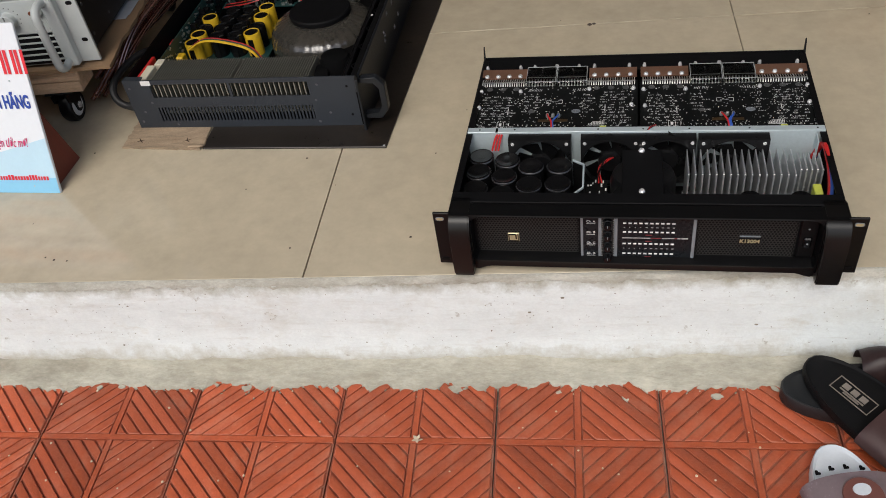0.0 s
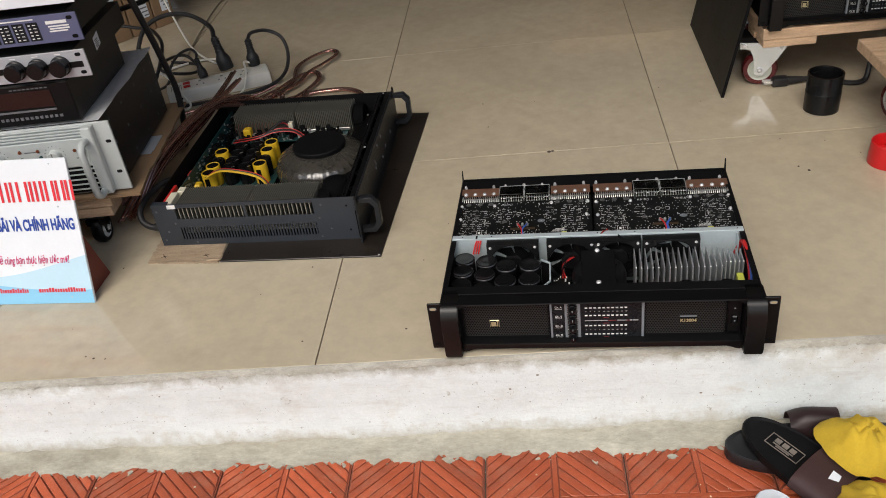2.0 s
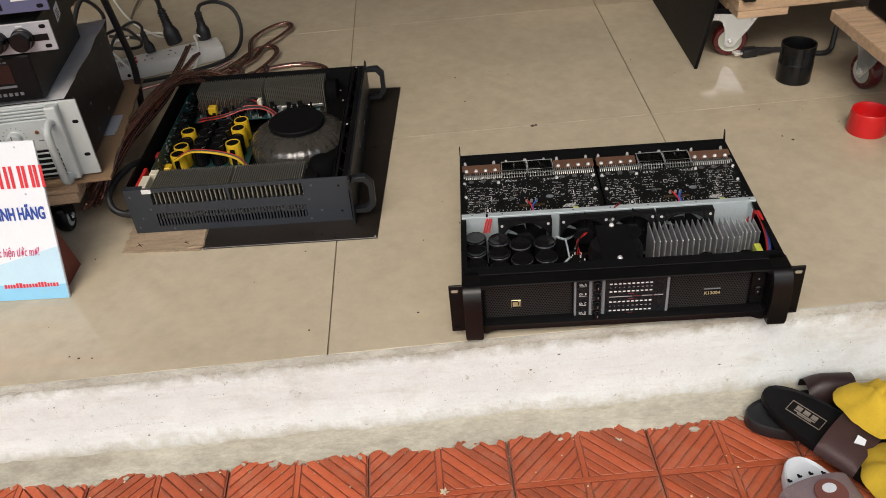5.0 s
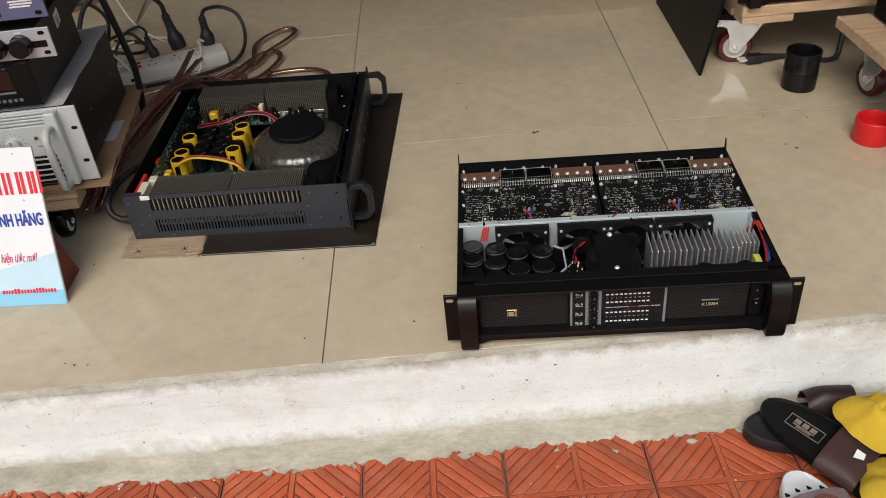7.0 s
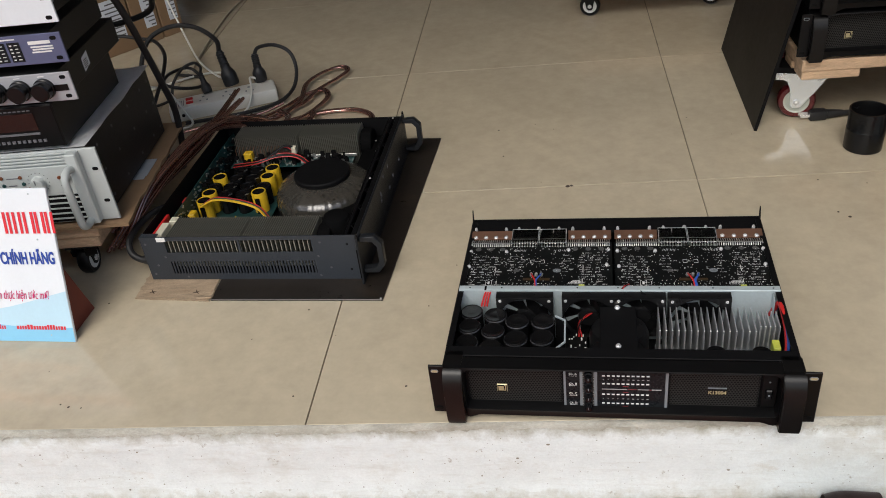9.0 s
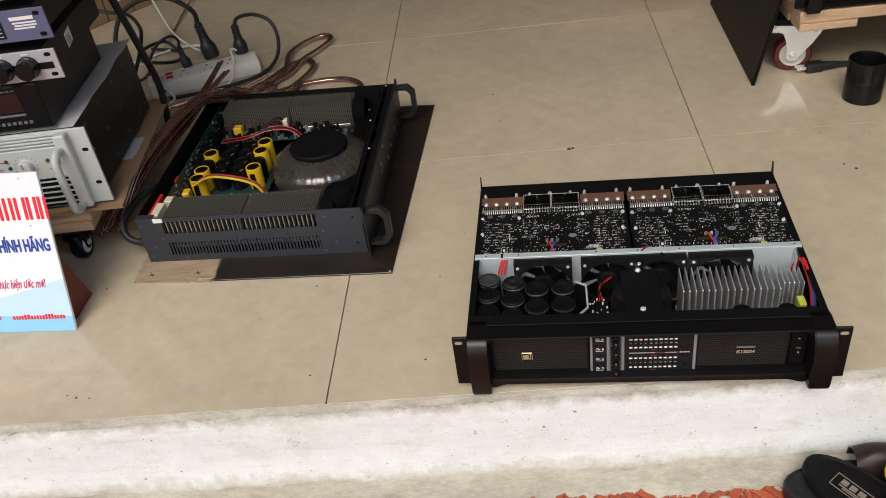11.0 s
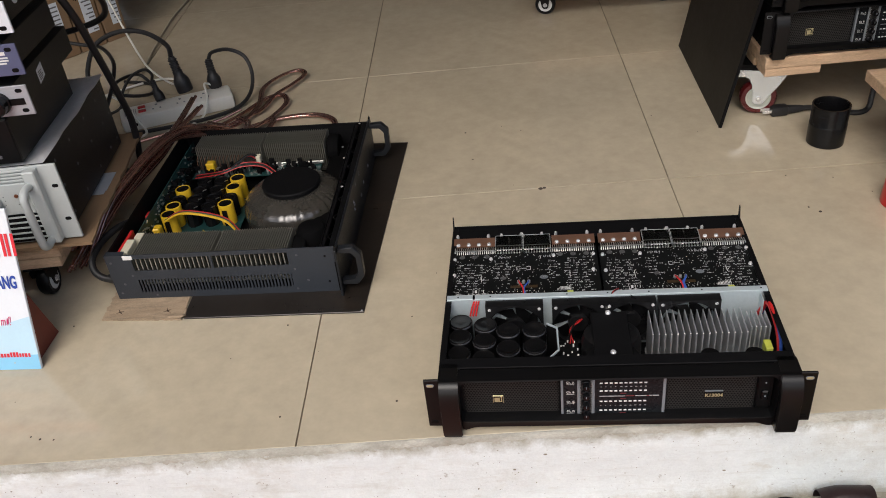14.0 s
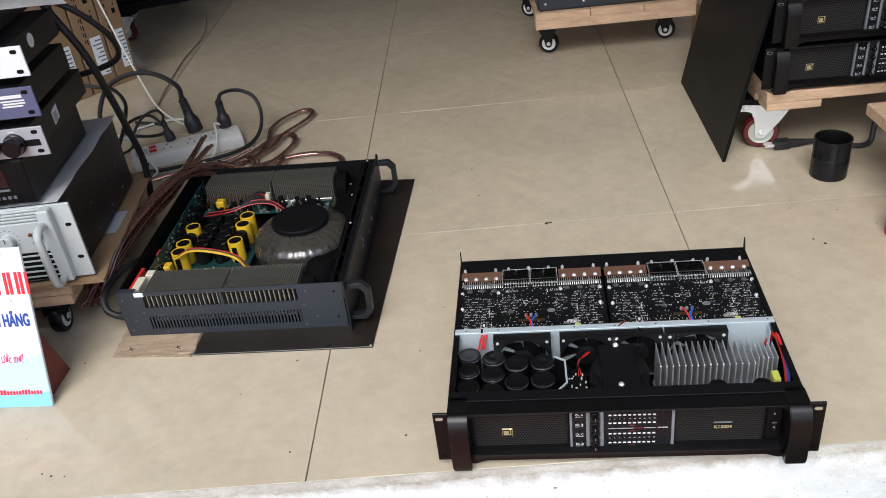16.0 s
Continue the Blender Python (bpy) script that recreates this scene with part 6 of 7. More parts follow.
    for r in range(3):
        for q in range(5):
            bm = bmesh.new()
            span(bm, (-0.41 + 0.022 * q, -0.002, 0.006 + 0.0125 * r), (-0.394 + 0.022 * q, -0.0002, 0.0135 + 0.0125 * r))
            part("key", bm, M_MATTE, f, smooth=None)
    bm = bmesh.new()
    for a, b, z, h in ((-0.052, -0.018, 0.0305, 0.005), (-0.05, -0.016, 0.0255, 0.0022), (-0.048, -0.016, 0.0215, 0.0022), (-0.05, -0.02, 0.0175, 0.0022)):
        span(bm, (a, -0.0007, z), (b, -0.0001, z + h))
    span(bm, (-0.18, -0.0006, 0.0395), (-0.07, -0.0001, 0.0415))
    part("print", bm, M_INK, f, "white printed bars", smooth=None)
    t, f, case = unit("audio_unit", "plain silver-white one-unit audio box in the stack", 0.018, 0.4525, 0.0435, 0.19, M_SIGNW)
    bm = bmesh.new()
    span(bm, (-0.35, -0.0008, 0.008), (-0.27, -0.0002, 0.036))
    part("window", bm, M_PURPLE, f)
    bm = bmesh.new()
    prism(bm, [(0.03, 0.012), (0.048, 0.017), (0.048, 0.03), (0.03, 0.025)], 0.0005, Matrix(((0, 0, 1, -0.0219), (1, 0, 0, 0), (0, 1, 0, 0), (0, 0, 0, 1))))
    part("label", bm, TAPE_LABEL, case, "grey barcode label", smooth=None)
    bm = bmesh.new()
    lathe(bm, [(0.0105, 0), (0.0105, 0.0005), (0, 0.0005)], (-0.022, 0.085, 0.026), "x", 22)
    part("round_label", bm, M_SIGNW, case, "round white label")
    t, f, case = unit("audio_unit", "silver-white audio box near the top of the stack", -0.012, 0.5005, 0.0435, 0.24, M_SIGNW)
    # top foam and a black box
    bm = bmesh.new()
    g = {}
    for i in range(13):
        for j in range(13):
            x, y = -0.45 + 0.47 * i / 12, 0.0 + 0.2 * j / 12
            curl = -0.05 * max(0, (x + 0.03) / 0.05) ** 2 * (j / 12) if x > -0.03 else 0
            g[i, j] = bm.verts.new((x, y, 0.5475 + curl + 0.0012 * noise.noise((x * 25, y * 25, 1))))
    for i in range(12):
        for j in range(12):
            bm.faces.new((g[i, j], g[i + 1, j], g[i + 1, j + 1], g[i, j + 1]))
    bmesh.ops.solidify(bm, geom=bm.faces[:], thickness=0.002)
    solo("foam_sheet", bm, M_FOAM, "white foam sheet curling over the top units", "packing foam", A, smooth=60)
    t, f, case = unit("audio_unit", "black audio box on top of the stack", -0.02, 0.5495, 0.088, 0.26, M_BLACKP)


def caster(parent, x, y, r, top, tyre, hubm, fork, turn=0.0, width=0.02):
    """A swivel caster: plate, forked bracket, wheel with tyre and hub; the wheel's axle runs along x before the turn."""
    R = pose(x, y, 0, 0, 0, turn)
    bm = bmesh.new()
    wide = fork is M_PLATED
    if wide:
        # added filler block, black to stand for the dark gap above the bracket
        span(bm, (-0.024, -0.047, top - 0.012), (0.024, 0.047, top - 0.0002), 0.0006, R)
        part("spacer", bm, M_MATTE, parent)
        bm = bmesh.new()
        top -= 0.012
    g = 0.047 if wide else 0.022
    span(bm, (-0.024, -g, top - 0.003), (0.024, g, top - 0.0002), 0.0006, R)
    prof = [(0.034, top - 0.003), (0.034, top - 0.011), (0.012, r + 0.009), (0.0085, r - 0.006), (0.004, r - 0.0105), (-0.004, r - 0.0105), (-0.0085, r - 0.006), (-0.011, r + 0.01), (-0.024, top - 0.016), (-0.026, top - 0.003)]
    if wide:
        prof = [(0.05, top - 0.003), (0.05, top - 0.009), (0.034, r + 0.027), (0.022, r + 0.01), (0.0125, r - 0.004), (0.006, r - 0.0125), (-0.006, r - 0.0125), (-0.0115, r - 0.007), (-0.0125, r + 0.014), (-0.016, r + 0.03), (-0.022, top - 0.021), (-0.03, top - 0.018), (-0.044, top - 0.018), (-0.044, top - 0.003)]
        prof = [(-u, z) for u, z in prof][::-1]
    for s in (-1, 1):
        m = R @ Matrix(((0, 0, 1, s * (width / 2 + 0.002) - 0.001), (1, 0, 0, 0), (0, 1, 0, 0), (0, 0, 0, 1)))
        prism(bm, prof, 0.002, m)
    br = part("caster_bracket", bm, fork, parent)
    if wide:
        for u in (-0.036, 0.036):
            for s in (-1, 1):
                bm = bmesh.new()
                lathe(bm, [(0.0055, -0.002), (0.0055, 0.003), (0.003, 0.003), (0.003, 0.005), (0, 0.005)], (0, 0, 0), "x", 6, R @ pose(s * (width / 2 + 0.003), u, top - 0.0105, 0, 0, 0 if s > 0 else 180))
                part("bolt", bm, M_STEEL, br)
    bm = bmesh.new()
    w = width / 2
    lathe(bm, [(r * 0.68, -w), (r * 0.9, -w), (r, -w * 0.6), (r, w * 0.6), (r * 0.9, w), (r * 0.68, w), (r * 0.68, -w)], (0, 0, 0), "x", 32, R @ pose(0, 0, r), False)
    part("tyre", bm, tyre, br)
    bm = bmesh.new()
    lathe(bm, [(r * 0.25, -w * 1.05), (r * 0.3, -w * 0.8), (r * 0.6, -w * 0.8), (r * 0.69, -w * 0.98), (r * 0.69, w * 0.98), (r * 0.6, w * 0.8), (r * 0.3, w * 0.8), (r * 0.25, w * 1.05)], (0, 0, 0), "x", 28, R @ pose(0, 0, r))
    part("wheel", bm, hubm, br)
    bm = bmesh.new()
    lathe(bm, [(0.004, -w - 0.006), (0.006, -w - 0.0045), (0.006, w + 0.0045), (0.004, w + 0.006)], (0, 0, 0), "x", 6, R @ pose(0, 0, r))
    part("axle_bolt", bm, M_STEEL, br)


# ---- power strip and cables ----
M_BEIGE = mat("beige_cable_sheath", (0.36, 0.31, 0.22), 0.5, 0, 0.2, 40)


def power_strip():
    m = pose(-0.447, 1.03, 0.0, 0, 0, 22.5)
    st = thing("power_strip", "white multi-socket power strip with red switches on the tiles", "power strip", m)
    bm = bmesh.new()
    span(bm, (-0.128, -0.034, 0.0), (0.128, 0.034, 0.035), 0.006, None, 2)
    part("body", bm, M_WHITEP, st)
    for x in (-0.06, -0.045):
        bm = bmesh.new()
        box(bm, (-0.078, -0.012 + (0.022 if x > -0.05 else 0), 0.036), (0.017, 0.011, 0.004), 0.0012)
        part("switch", bm, M_REDW, st, "red rocker switch")
    holes = [(-0.045 + 0.055 * k + a - 0.002, -0.016, 0.004, 0.007) for k in range(3) for a in (-0.008, 0.008)]
    holes += [(-0.048 + 0.055 * k, 0.006, 0.006, 0.007) for k in range(3)] + [(-0.117 + 0.004 * k, -0.022, 0.0015, 0.032) for k in range(7)]
    for x, y, w, d in holes:
        bm = bmesh.new()
        span(bm, (x, y, 0.0351), (x + w, y + d, 0.0355))
        part("socket_hole" if d < 0.03 else "vent_slot", bm, M_FRAMEG, st, "dark opening", smooth=None)
    bm = bmesh.new()
    lathe(bm, [(0.004, 0), (0.004, 0.0006), (0, 0.0006)], (0, 0, 0), "z", 14, pose(-0.098, -0.034, 0.016, 90, 0, 0))
    part("stud", bm, M_MATTE, st)


def plug(name, label, foot, lean, cable, r=0.019, h=0.062, rc=0.0045):
    """A moulded plug with its lead, standing in a socket."""
    t = thing(name, label, "plug", Matrix.Translation(foot))
    bm = bmesh.new()
    M = pose(0, 0, 0, *lean)
    lathe(bm, [(r * 0.82, 0), (r * 0.9, 0.004), (r * 0.9, h * 0.3), (r * 0.84, h * 0.36), (r * 0.66, h * 0.45), (r * 0.55, h * 0.5), (r * 0.55, h * 0.6), (r * 0.48, h * 0.62), (r * 0.45, h * 0.8), (r * 0.38, h)], (0, 0, 0), "z", 20, M)
    for k in range(4):
        lathe(bm, [(r * 0.46, 0), (r * 0.52, 0.001), (r * 0.52, 0.003), (r * 0.46, 0.004)], (0, 0, h * (0.64 + 0.085 * k)), "z", 16, M)
    part("plug_body", bm, M_RUBBER, t)
    bm = bmesh.new()
    tip = M @ V(0, 0, h * 0.97)
    tube(bm, [tip] + [V(*c) - V(*foot) for c in cable], rc, 10, 7)
    part("lead", bm, M_RUBBER, t)


def cable(name, label, pts, r, material, n=7, group=""):
    bm = bmesh.new()
    tube(bm, pts, r, 9, n)
    return solo(name, bm, material, label, "cable", Matrix(), group, smooth=60)


def twin(name, label, pts, r, gap=0.0058):
    """A figure-eight loudspeaker cable: two bare-looking cores side by side."""
    bm = bmesh.new()
    for s in (-1, 1):
        tube(bm, [(p[0] + s * gap * 0.5, p[1] + s * gap * 0.35, p[2] + (0.001 if s > 0 else 0)) for p in pts], r, 8, 7)
    return solo(name, bm, M_CABLE, label, "cable", Matrix(), "loudspeaker cables", smooth=60)


def cables():
    plug("plug", "black moulded plug in the power strip, its lead arching over", (-0.437, 1.082, 0.036), (-8, -12, 0),
         [(-0.478, 1.145, 0.13), (-0.54, 1.185, 0.15), (-0.61, 1.2, 0.15), (-0.67, 1.19, 0.125), (-0.70, 1.17, 0.07), (-0.705, 1.15, 0.012), (-0.74, 1.11, 0.008), (-0.82, 1.04, 0.008)], 0.021, 0.085, 0.0058)
    plug("plug", "black moulded plug in the power strip with a looped lead", (-0.368, 1.096, 0.036), (-4, -3, 0),
         [(-0.365, 1.12, 0.112), (-0.335, 1.15, 0.105), (-0.3, 1.15, 0.085), (-0.283, 1.125, 0.05), (-0.285, 1.08, 0.02), (-0.31, 1.03, 0.008), (-0.37, 0.985, 0.007), (-0.45, 0.955, 0.007), (-0.54, 0.93, 0.007)], 0.018, 0.068, 0.0045)
    plug("plug", "small black plug in the power strip", (-0.485, 1.04, 0.036), (-18, -18, 0),
         [(-0.507, 1.082, 0.085), (-0.53, 1.10, 0.09), (-0.565, 1.10, 0.075), (-0.59, 1.085, 0.045), (-0.6, 1.06, 0.012), (-0.66, 1.02, 0.007)], 0.013, 0.05, 0.0035)
    cable("cable", "thick black cable hanging down beside the stack", [(-0.53, 0.66, 0.7), (-0.495, 0.62, 0.585), (-0.435, 0.59, 0.485), (-0.405, 0.605, 0.40), (-0.4, 0.635, 0.31), (-0.402, 0.67, 0.22), (-0.408, 0.70, 0.15), (-0.418, 0.71, 0.08), (-0.43, 0.71, 0.02), (-0.47, 0.75, 0.0075), (-0.56, 0.84, 0.007)], 0.0066, M_RUBBER)
    cable("cable", "black cable curving behind the stack", [(-0.46, 0.62, 0.50), (-0.41, 0.64, 0.46), (-0.385, 0.68, 0.40), (-0.41, 0.73, 0.345), (-0.48, 0.74, 0.32), (-0.56, 0.74, 0.31)], 0.0055, M_RUBBER)
    cable("cable", "thin white cable running to the power strip", [(-0.455, 1.108, 0.045), (-0.50, 1.155, 0.03), (-0.60, 1.29, 0.02), (-0.68, 1.42, 0.04), (-0.74, 1.5, 0.12), (-0.79, 1.55, 0.24), (-0.85, 1.6, 0.42), (-0.9, 1.63, 0.6)], 0.0028, M_WHITEP)
    cable("cable", "thin white cable looped on the tiles", [(-0.482, 1.20, 0.006), (-0.52, 1.235, 0.006), (-0.58, 1.23, 0.006), (-0.66, 1.17, 0.006), (-0.76, 1.08, 0.006)], 0.003, M_WHITEP)
    cable("cable", "short white lead beside the power strip", [(-0.36, 1.09, 0.037), (-0.385, 1.075, 0.055), (-0.372, 1.035, 0.045), (-0.372, 1.0, 0.02), (-0.385, 0.985, 0.006), (-0.40, 0.96, 0.006)], 0.0026, M_WHITEP)
    cable("cable", "white lead dropping in front of the power strip", [(-0.60, 0.99, 0.08), (-0.56, 0.985, 0.07), (-0.515, 0.955, 0.03), (-0.495, 0.93, 0.006), (-0.54, 0.9, 0.006)], 0.0028, M_WHITEP)
    cable("cable", "thin beige lead on the far tiles", [(-0.62, 1.28, 0.005), (-0.64, 1.45, 0.005), (-0.66, 1.7, 0.005), (-0.66, 1.95, 0.005), (-0.72, 2.2, 0.005)], 0.0032, M_BEIGE)
    cable("cable", "black lead looping up behind the power strip", [(-0.9, 1.16, 0.12), (-0.78, 1.21, 0.13), (-0.704, 1.21, 0.12), (-0.657, 1.187, 0.12), (-0.603, 1.111, 0.12), (-0.574, 1.043, 0.115), (-0.57, 0.966, 0.08), (-0.6, 0.9, 0.02), (-0.68, 0.86, 0.007)], 0.0045, M_RUBBER)
    cable("cable", "black lead coiled beside the small plug", [(-0.555, 1.19, 0.006), (-0.6, 1.22, 0.03), (-0.625, 1.15, 0.045), (-0.612, 1.085, 0.045), (-0.57, 1.09, 0.03), (-0.545, 1.14, 0.012), (-0.57, 1.21, 0.006), (-0.65, 1.24, 0.006)], 0.0042, M_RUBBER)
    # bundle of clear loudspeaker cable over the amplifier's corner
    rng = random.Random(5)
    root = [(-0.452, 0.435, 0.03), (-0.424, 0.505, 0.058), (-0.393, 0.577, 0.076), (-0.364, 0.658, 0.09)]
    tips = [[(-0.352, 0.77, 0.1), (-0.354, 0.905, 0.097)], [(-0.338, 0.735, 0.105), (-0.314, 0.82, 0.113)], [(-0.345, 0.75, 0.094), (-0.326, 0.845, 0.1)]]
    for k, end in enumerate(tips):
        o = (0.008 * (k - 1), rng.uniform(-0.006, 0.006), 0.004 * (1 - k))
        pts = [(x + o[0], y + o[1], z + o[2]) for x, y, z in root] + end
        twin("loudspeaker_cable", "clear twin cable with copper strands over the opened amplifier", pts, 0.0034, 0.0066)
    for k in range(4):
        o = (0.006 * k - 0.012, 0.008 * (k % 2), 0.006 * (k % 3) - 0.004)
        pts = [(-0.445, 0.40, 0.02), (-0.42, 0.47, 0.055), (-0.392, 0.55, 0.085), (-0.362, 0.63, 0.104), (-0.34, 0.70, 0.104), (-0.325 + 0.012 * k, 0.765, 0.075), (-0.315 + 0.03 * k, 0.83, 0.03), (-0.34 + 0.045 * k, 0.9, 0.012 + 0.004 * k), (-0.42 + 0.07 * k, 0.935, 0.01 + 0.004 * k)]
        twin("loudspeaker_cable", "clear twin cable with copper strands in the bundle", [(x + o[0], y + o[1], max(0.008, z + o[2])) for x, y, z in pts], 0.0036, 0.0068)
    lines = [
        [(-0.424, 0.42, 0.03), (-0.40, 0.50, 0.085), (-0.365, 0.585, 0.112), (-0.335, 0.665, 0.12), (-0.30, 0.735, 0.11), (-0.27, 0.80, 0.07), (-0.25, 0.87, 0.025), (-0.215, 0.96, 0.01), (-0.19, 1.03, 0.012), (-0.21, 1.075, 0.012), (-0.25, 1.06, 0.01), (-0.285, 1.0, 0.008), (-0.34, 0.93, 0.006)],
        [(-0.43, 0.43, 0.03), (-0.407, 0.51, 0.08), (-0.375, 0.6, 0.11), (-0.35, 0.68, 0.118), (-0.33, 0.76, 0.1), (-0.31, 0.84, 0.05), (-0.28, 0.92, 0.018), (-0.255, 1.02, 0.012), (-0.262, 1.12, 0.012), (-0.235, 1.185, 0.012), (-0.195, 1.215, 0.012), (-0.172, 1.19, 0.012), (-0.19, 1.14, 0.012), (-0.225, 1.07, 0.014), (-0.245, 1.0, 0.012), (-0.31, 0.93, 0.01)],
        [(-0.40, 0.53, 0.07), (-0.372, 0.63, 0.1), (-0.35, 0.72, 0.095), (-0.33, 0.80, 0.05), (-0.29, 0.88, 0.016), (-0.23, 0.94, 0.008), (-0.17, 0.965, 0.007), (-0.11, 0.965, 0.007), (-0.07, 0.935, 0.007), (-0.056, 0.885, 0.007)],
    ]
    for pts in lines:
        twin("loudspeaker_cable", "clear twin cable with copper strands looping on the tiles", pts, 0.0038)
    twin("loudspeaker_cable", "clear twin cable lying along the power strip", [(-0.29, 0.99, 0.02), (-0.33, 0.965, 0.012), (-0.39, 0.93, 0.012), (-0.45, 0.905, 0.012), (-0.52, 0.87, 0.01)], 0.003)


# ---- pallets, boards and small things on the other side ----
M_PVC = mat("black_pvc", (0.005, 0.005, 0.0055), 0.25, 0, 0.2, 30, 0.05, 200, spec=0.35)
M_REDPL = mat("bright_red_plastic", (0.62, 0.012, 0.015), 0.38, 0, 0.05, 30)
M_MAROON = mat("maroon_tyre", (0.085, 0.009, 0.01), 0.28, 0, 0.15, 40)
M_HUBG = mat("pale_green_grey_hub", (0.45, 0.47, 0.41), 0.4, 0, 0.06, 40)


def right_pallet():
    A = pose(0.806, 0.769, 0.0, 0, 0, 2.5)
    pal = thing("rolling_pallet", "pale wood pallet on maroon casters carrying black amplifiers", "dolly", A)
    for k in range(3):
        bm = bmesh.new()
        span(bm, (0.0, 0.122 * k, 0.130), (0.52, 0.120 + 0.122 * k, 0.152), 0.0015)
        part("plank", bm, M_WOOD, pal)
    bm = bmesh.new()
    span(bm, (0.002, 0.002, 0.113), (0.108, 0.05, 0.1298), 0.0015)
    part("block", bm, M_WOOD, pal)
    for y in (0.06, 0.31):
        bm = bmesh.new()
        span(bm, (0.0, y, 0.113), (0.52, y + 0.045, 0.1298), 0.0015)
        part("batten", bm, M_WOOD, pal)
    for x, y in ((0.026, 0.082), (0.48, 0.082), (0.03, 0.31)):
        caster(pal, x, y, 0.0365, 0.113, M_MAROON, M_HUBG, M_PLATED, 75, 0.026)
    closed_amplifier(A @ pose(0.222, -0.008, 0.1525, 0, 0, -2.0), "closed black rack amplifier on the pale wood pallet")
    closed_amplifier(A @ pose(0.232, -0.008, 0.2425, 0, 0, -2.2), "closed black rack amplifier stacked on another one")
    # leaning board
    b = thing("black_board", "black laminate board leaning against the stacked amplifiers", "board", pose(0.7435, 0.79, 0.0, 0, 0, -1.2))
    bm = bmesh.new()
    T = pose(0, 0, 0, 0, 10.6, 0)
    span(bm, (-0.006, 0.0, 0.0), (0.0, 0.428, 0.52), 0.0008, T)
    part("panel", bm, M_PANEL, b, smooth=None)
    for a, c in (((-0.0063, -0.0008, 0.0), (0.0003, -0.0001, 0.52)), ((-0.0063, 0.4281, 0.0), (0.0003, 0.4288, 0.52))):
        bm = bmesh.new()
        span(bm, a, c, 0, T)
        part("edge_band", bm, M_MATTE, b, smooth=None)
    # pipe coupling
    c = thing("pipe_coupling", "black plastic pipe coupling standing on the tiles", "pipe", pose(0.9185, 0.708, 0.0, 0, 0, 0))
    bm = bmesh.new()
    lathe(bm, [(0.0322, 0.0), (0.0338, 0.001), (0.0342, 0.041), (0.0338, 0.0425), (0.0334, 0.0432), (0.0345, 0.078), (0.0342, 0.0795), (0.0315, 0.0795), (0.031, 0.078), (0.0305, 0.044), (0.0298, 0.001), (0.0298, 0.0)], (0, 0, 0), "z", 48)
    part("sleeve", bm, M_PVC, c)
    # cap
    c = thing("plastic_cup", "bright red round plastic fitting on the tiles", "plastic cup", pose(0.969, 0.482, 0.0))
    bm = bmesh.new()
    lathe(bm, [(0.0338, 0.0), (0.0345, 0.002), (0.0328, 0.042), (0.0318, 0.0432), (0.0298, 0.0432), (0.0291, 0.042), (0.0295, 0.019), (0, 0.019)], (0, 0, 0), "z", 48)
    part("cup", bm, M_REDPL, c)
    # mains plug on the floor
    t = thing("plug", "loose black mains plug with brass pins on the tiles", "plug", pose(0.868, 0.83, 0.0, 0, 0, 4))
    bm = bmesh.new()
    span(bm, (-0.018, -0.011, 0.001), (0.016, 0.011, 0.021), 0.004, None, 2)
    lathe(bm, [(0.0095, 0.0), (0.008, 0.018), (0.0062, 0.032)], (0.016, 0, 0.0105), "x", 14)
    part("plug_body", bm, M_RUBBER, t)
    for y in (-0.006, 0.006):
        bm = bmesh.new()
        span(bm, (-0.036, y - 0.001, 0.009), (-0.018, y + 0.001, 0.0145))
        part("pin", bm, M_STEEL, t)
    bm = bmesh.new()
    tube(bm, [(0.046, 0, 0.0105), (0.07, 0.002, 0.008), (0.11, -0.02, 0.007), (0.145, -0.036, 0.007), (0.168, -0.03, 0.012), (0.176, -0.02, 0.035), (0.184, -0.012, 0.06), (0.215, 0.0, 0.07), (0.3, 0.01, 0.06)], 0.0055, 10, 6)
    part("lead", bm, M_RUBBER, t)
    # second pallet at the edge of view
    B = pose(0.962, 0.694, 0.0, 0, 0, 2.0)
    pal = thing("rolling_pallet", "second wooden pallet with maroon casters beside the red cap", "dolly", B)
    for k in range(3):
        bm = bmesh.new()
        span(bm, (0.11 * k, -0.42, 0.129), (0.108 + 0.11 * k, 0.0, 0.151), 0.0015)
        part("plank", bm, M_WOOD, pal)
    for y in (-0.4, -0.075):
        bm = bmesh.new()
        span(bm, (0.02, y, 0.113), (0.33, y + 0.045, 0.1288), 0.001)
        part("batten", bm, M_WOOD, pal)
    for x, y in ((0.075, -0.045), (0.075, -0.37), (0.28, -0.045)):
        caster(pal, x, y, 0.036, 0.113, M_MAROON, M_HUBG, M_PLATED, 8, 0.026)
    s = thing("loudspeaker", "black loudspeaker cabinet on the second pallet", "loudspeaker", B @ pose(0.06, -0.40, 0.1515))
    bm = bmesh.new()
    span(bm, (0.0, 0.0, 0.0), (0.27, 0.385, 0.5), 0.006)
    part("cabinet", bm, M_MATTE, s)


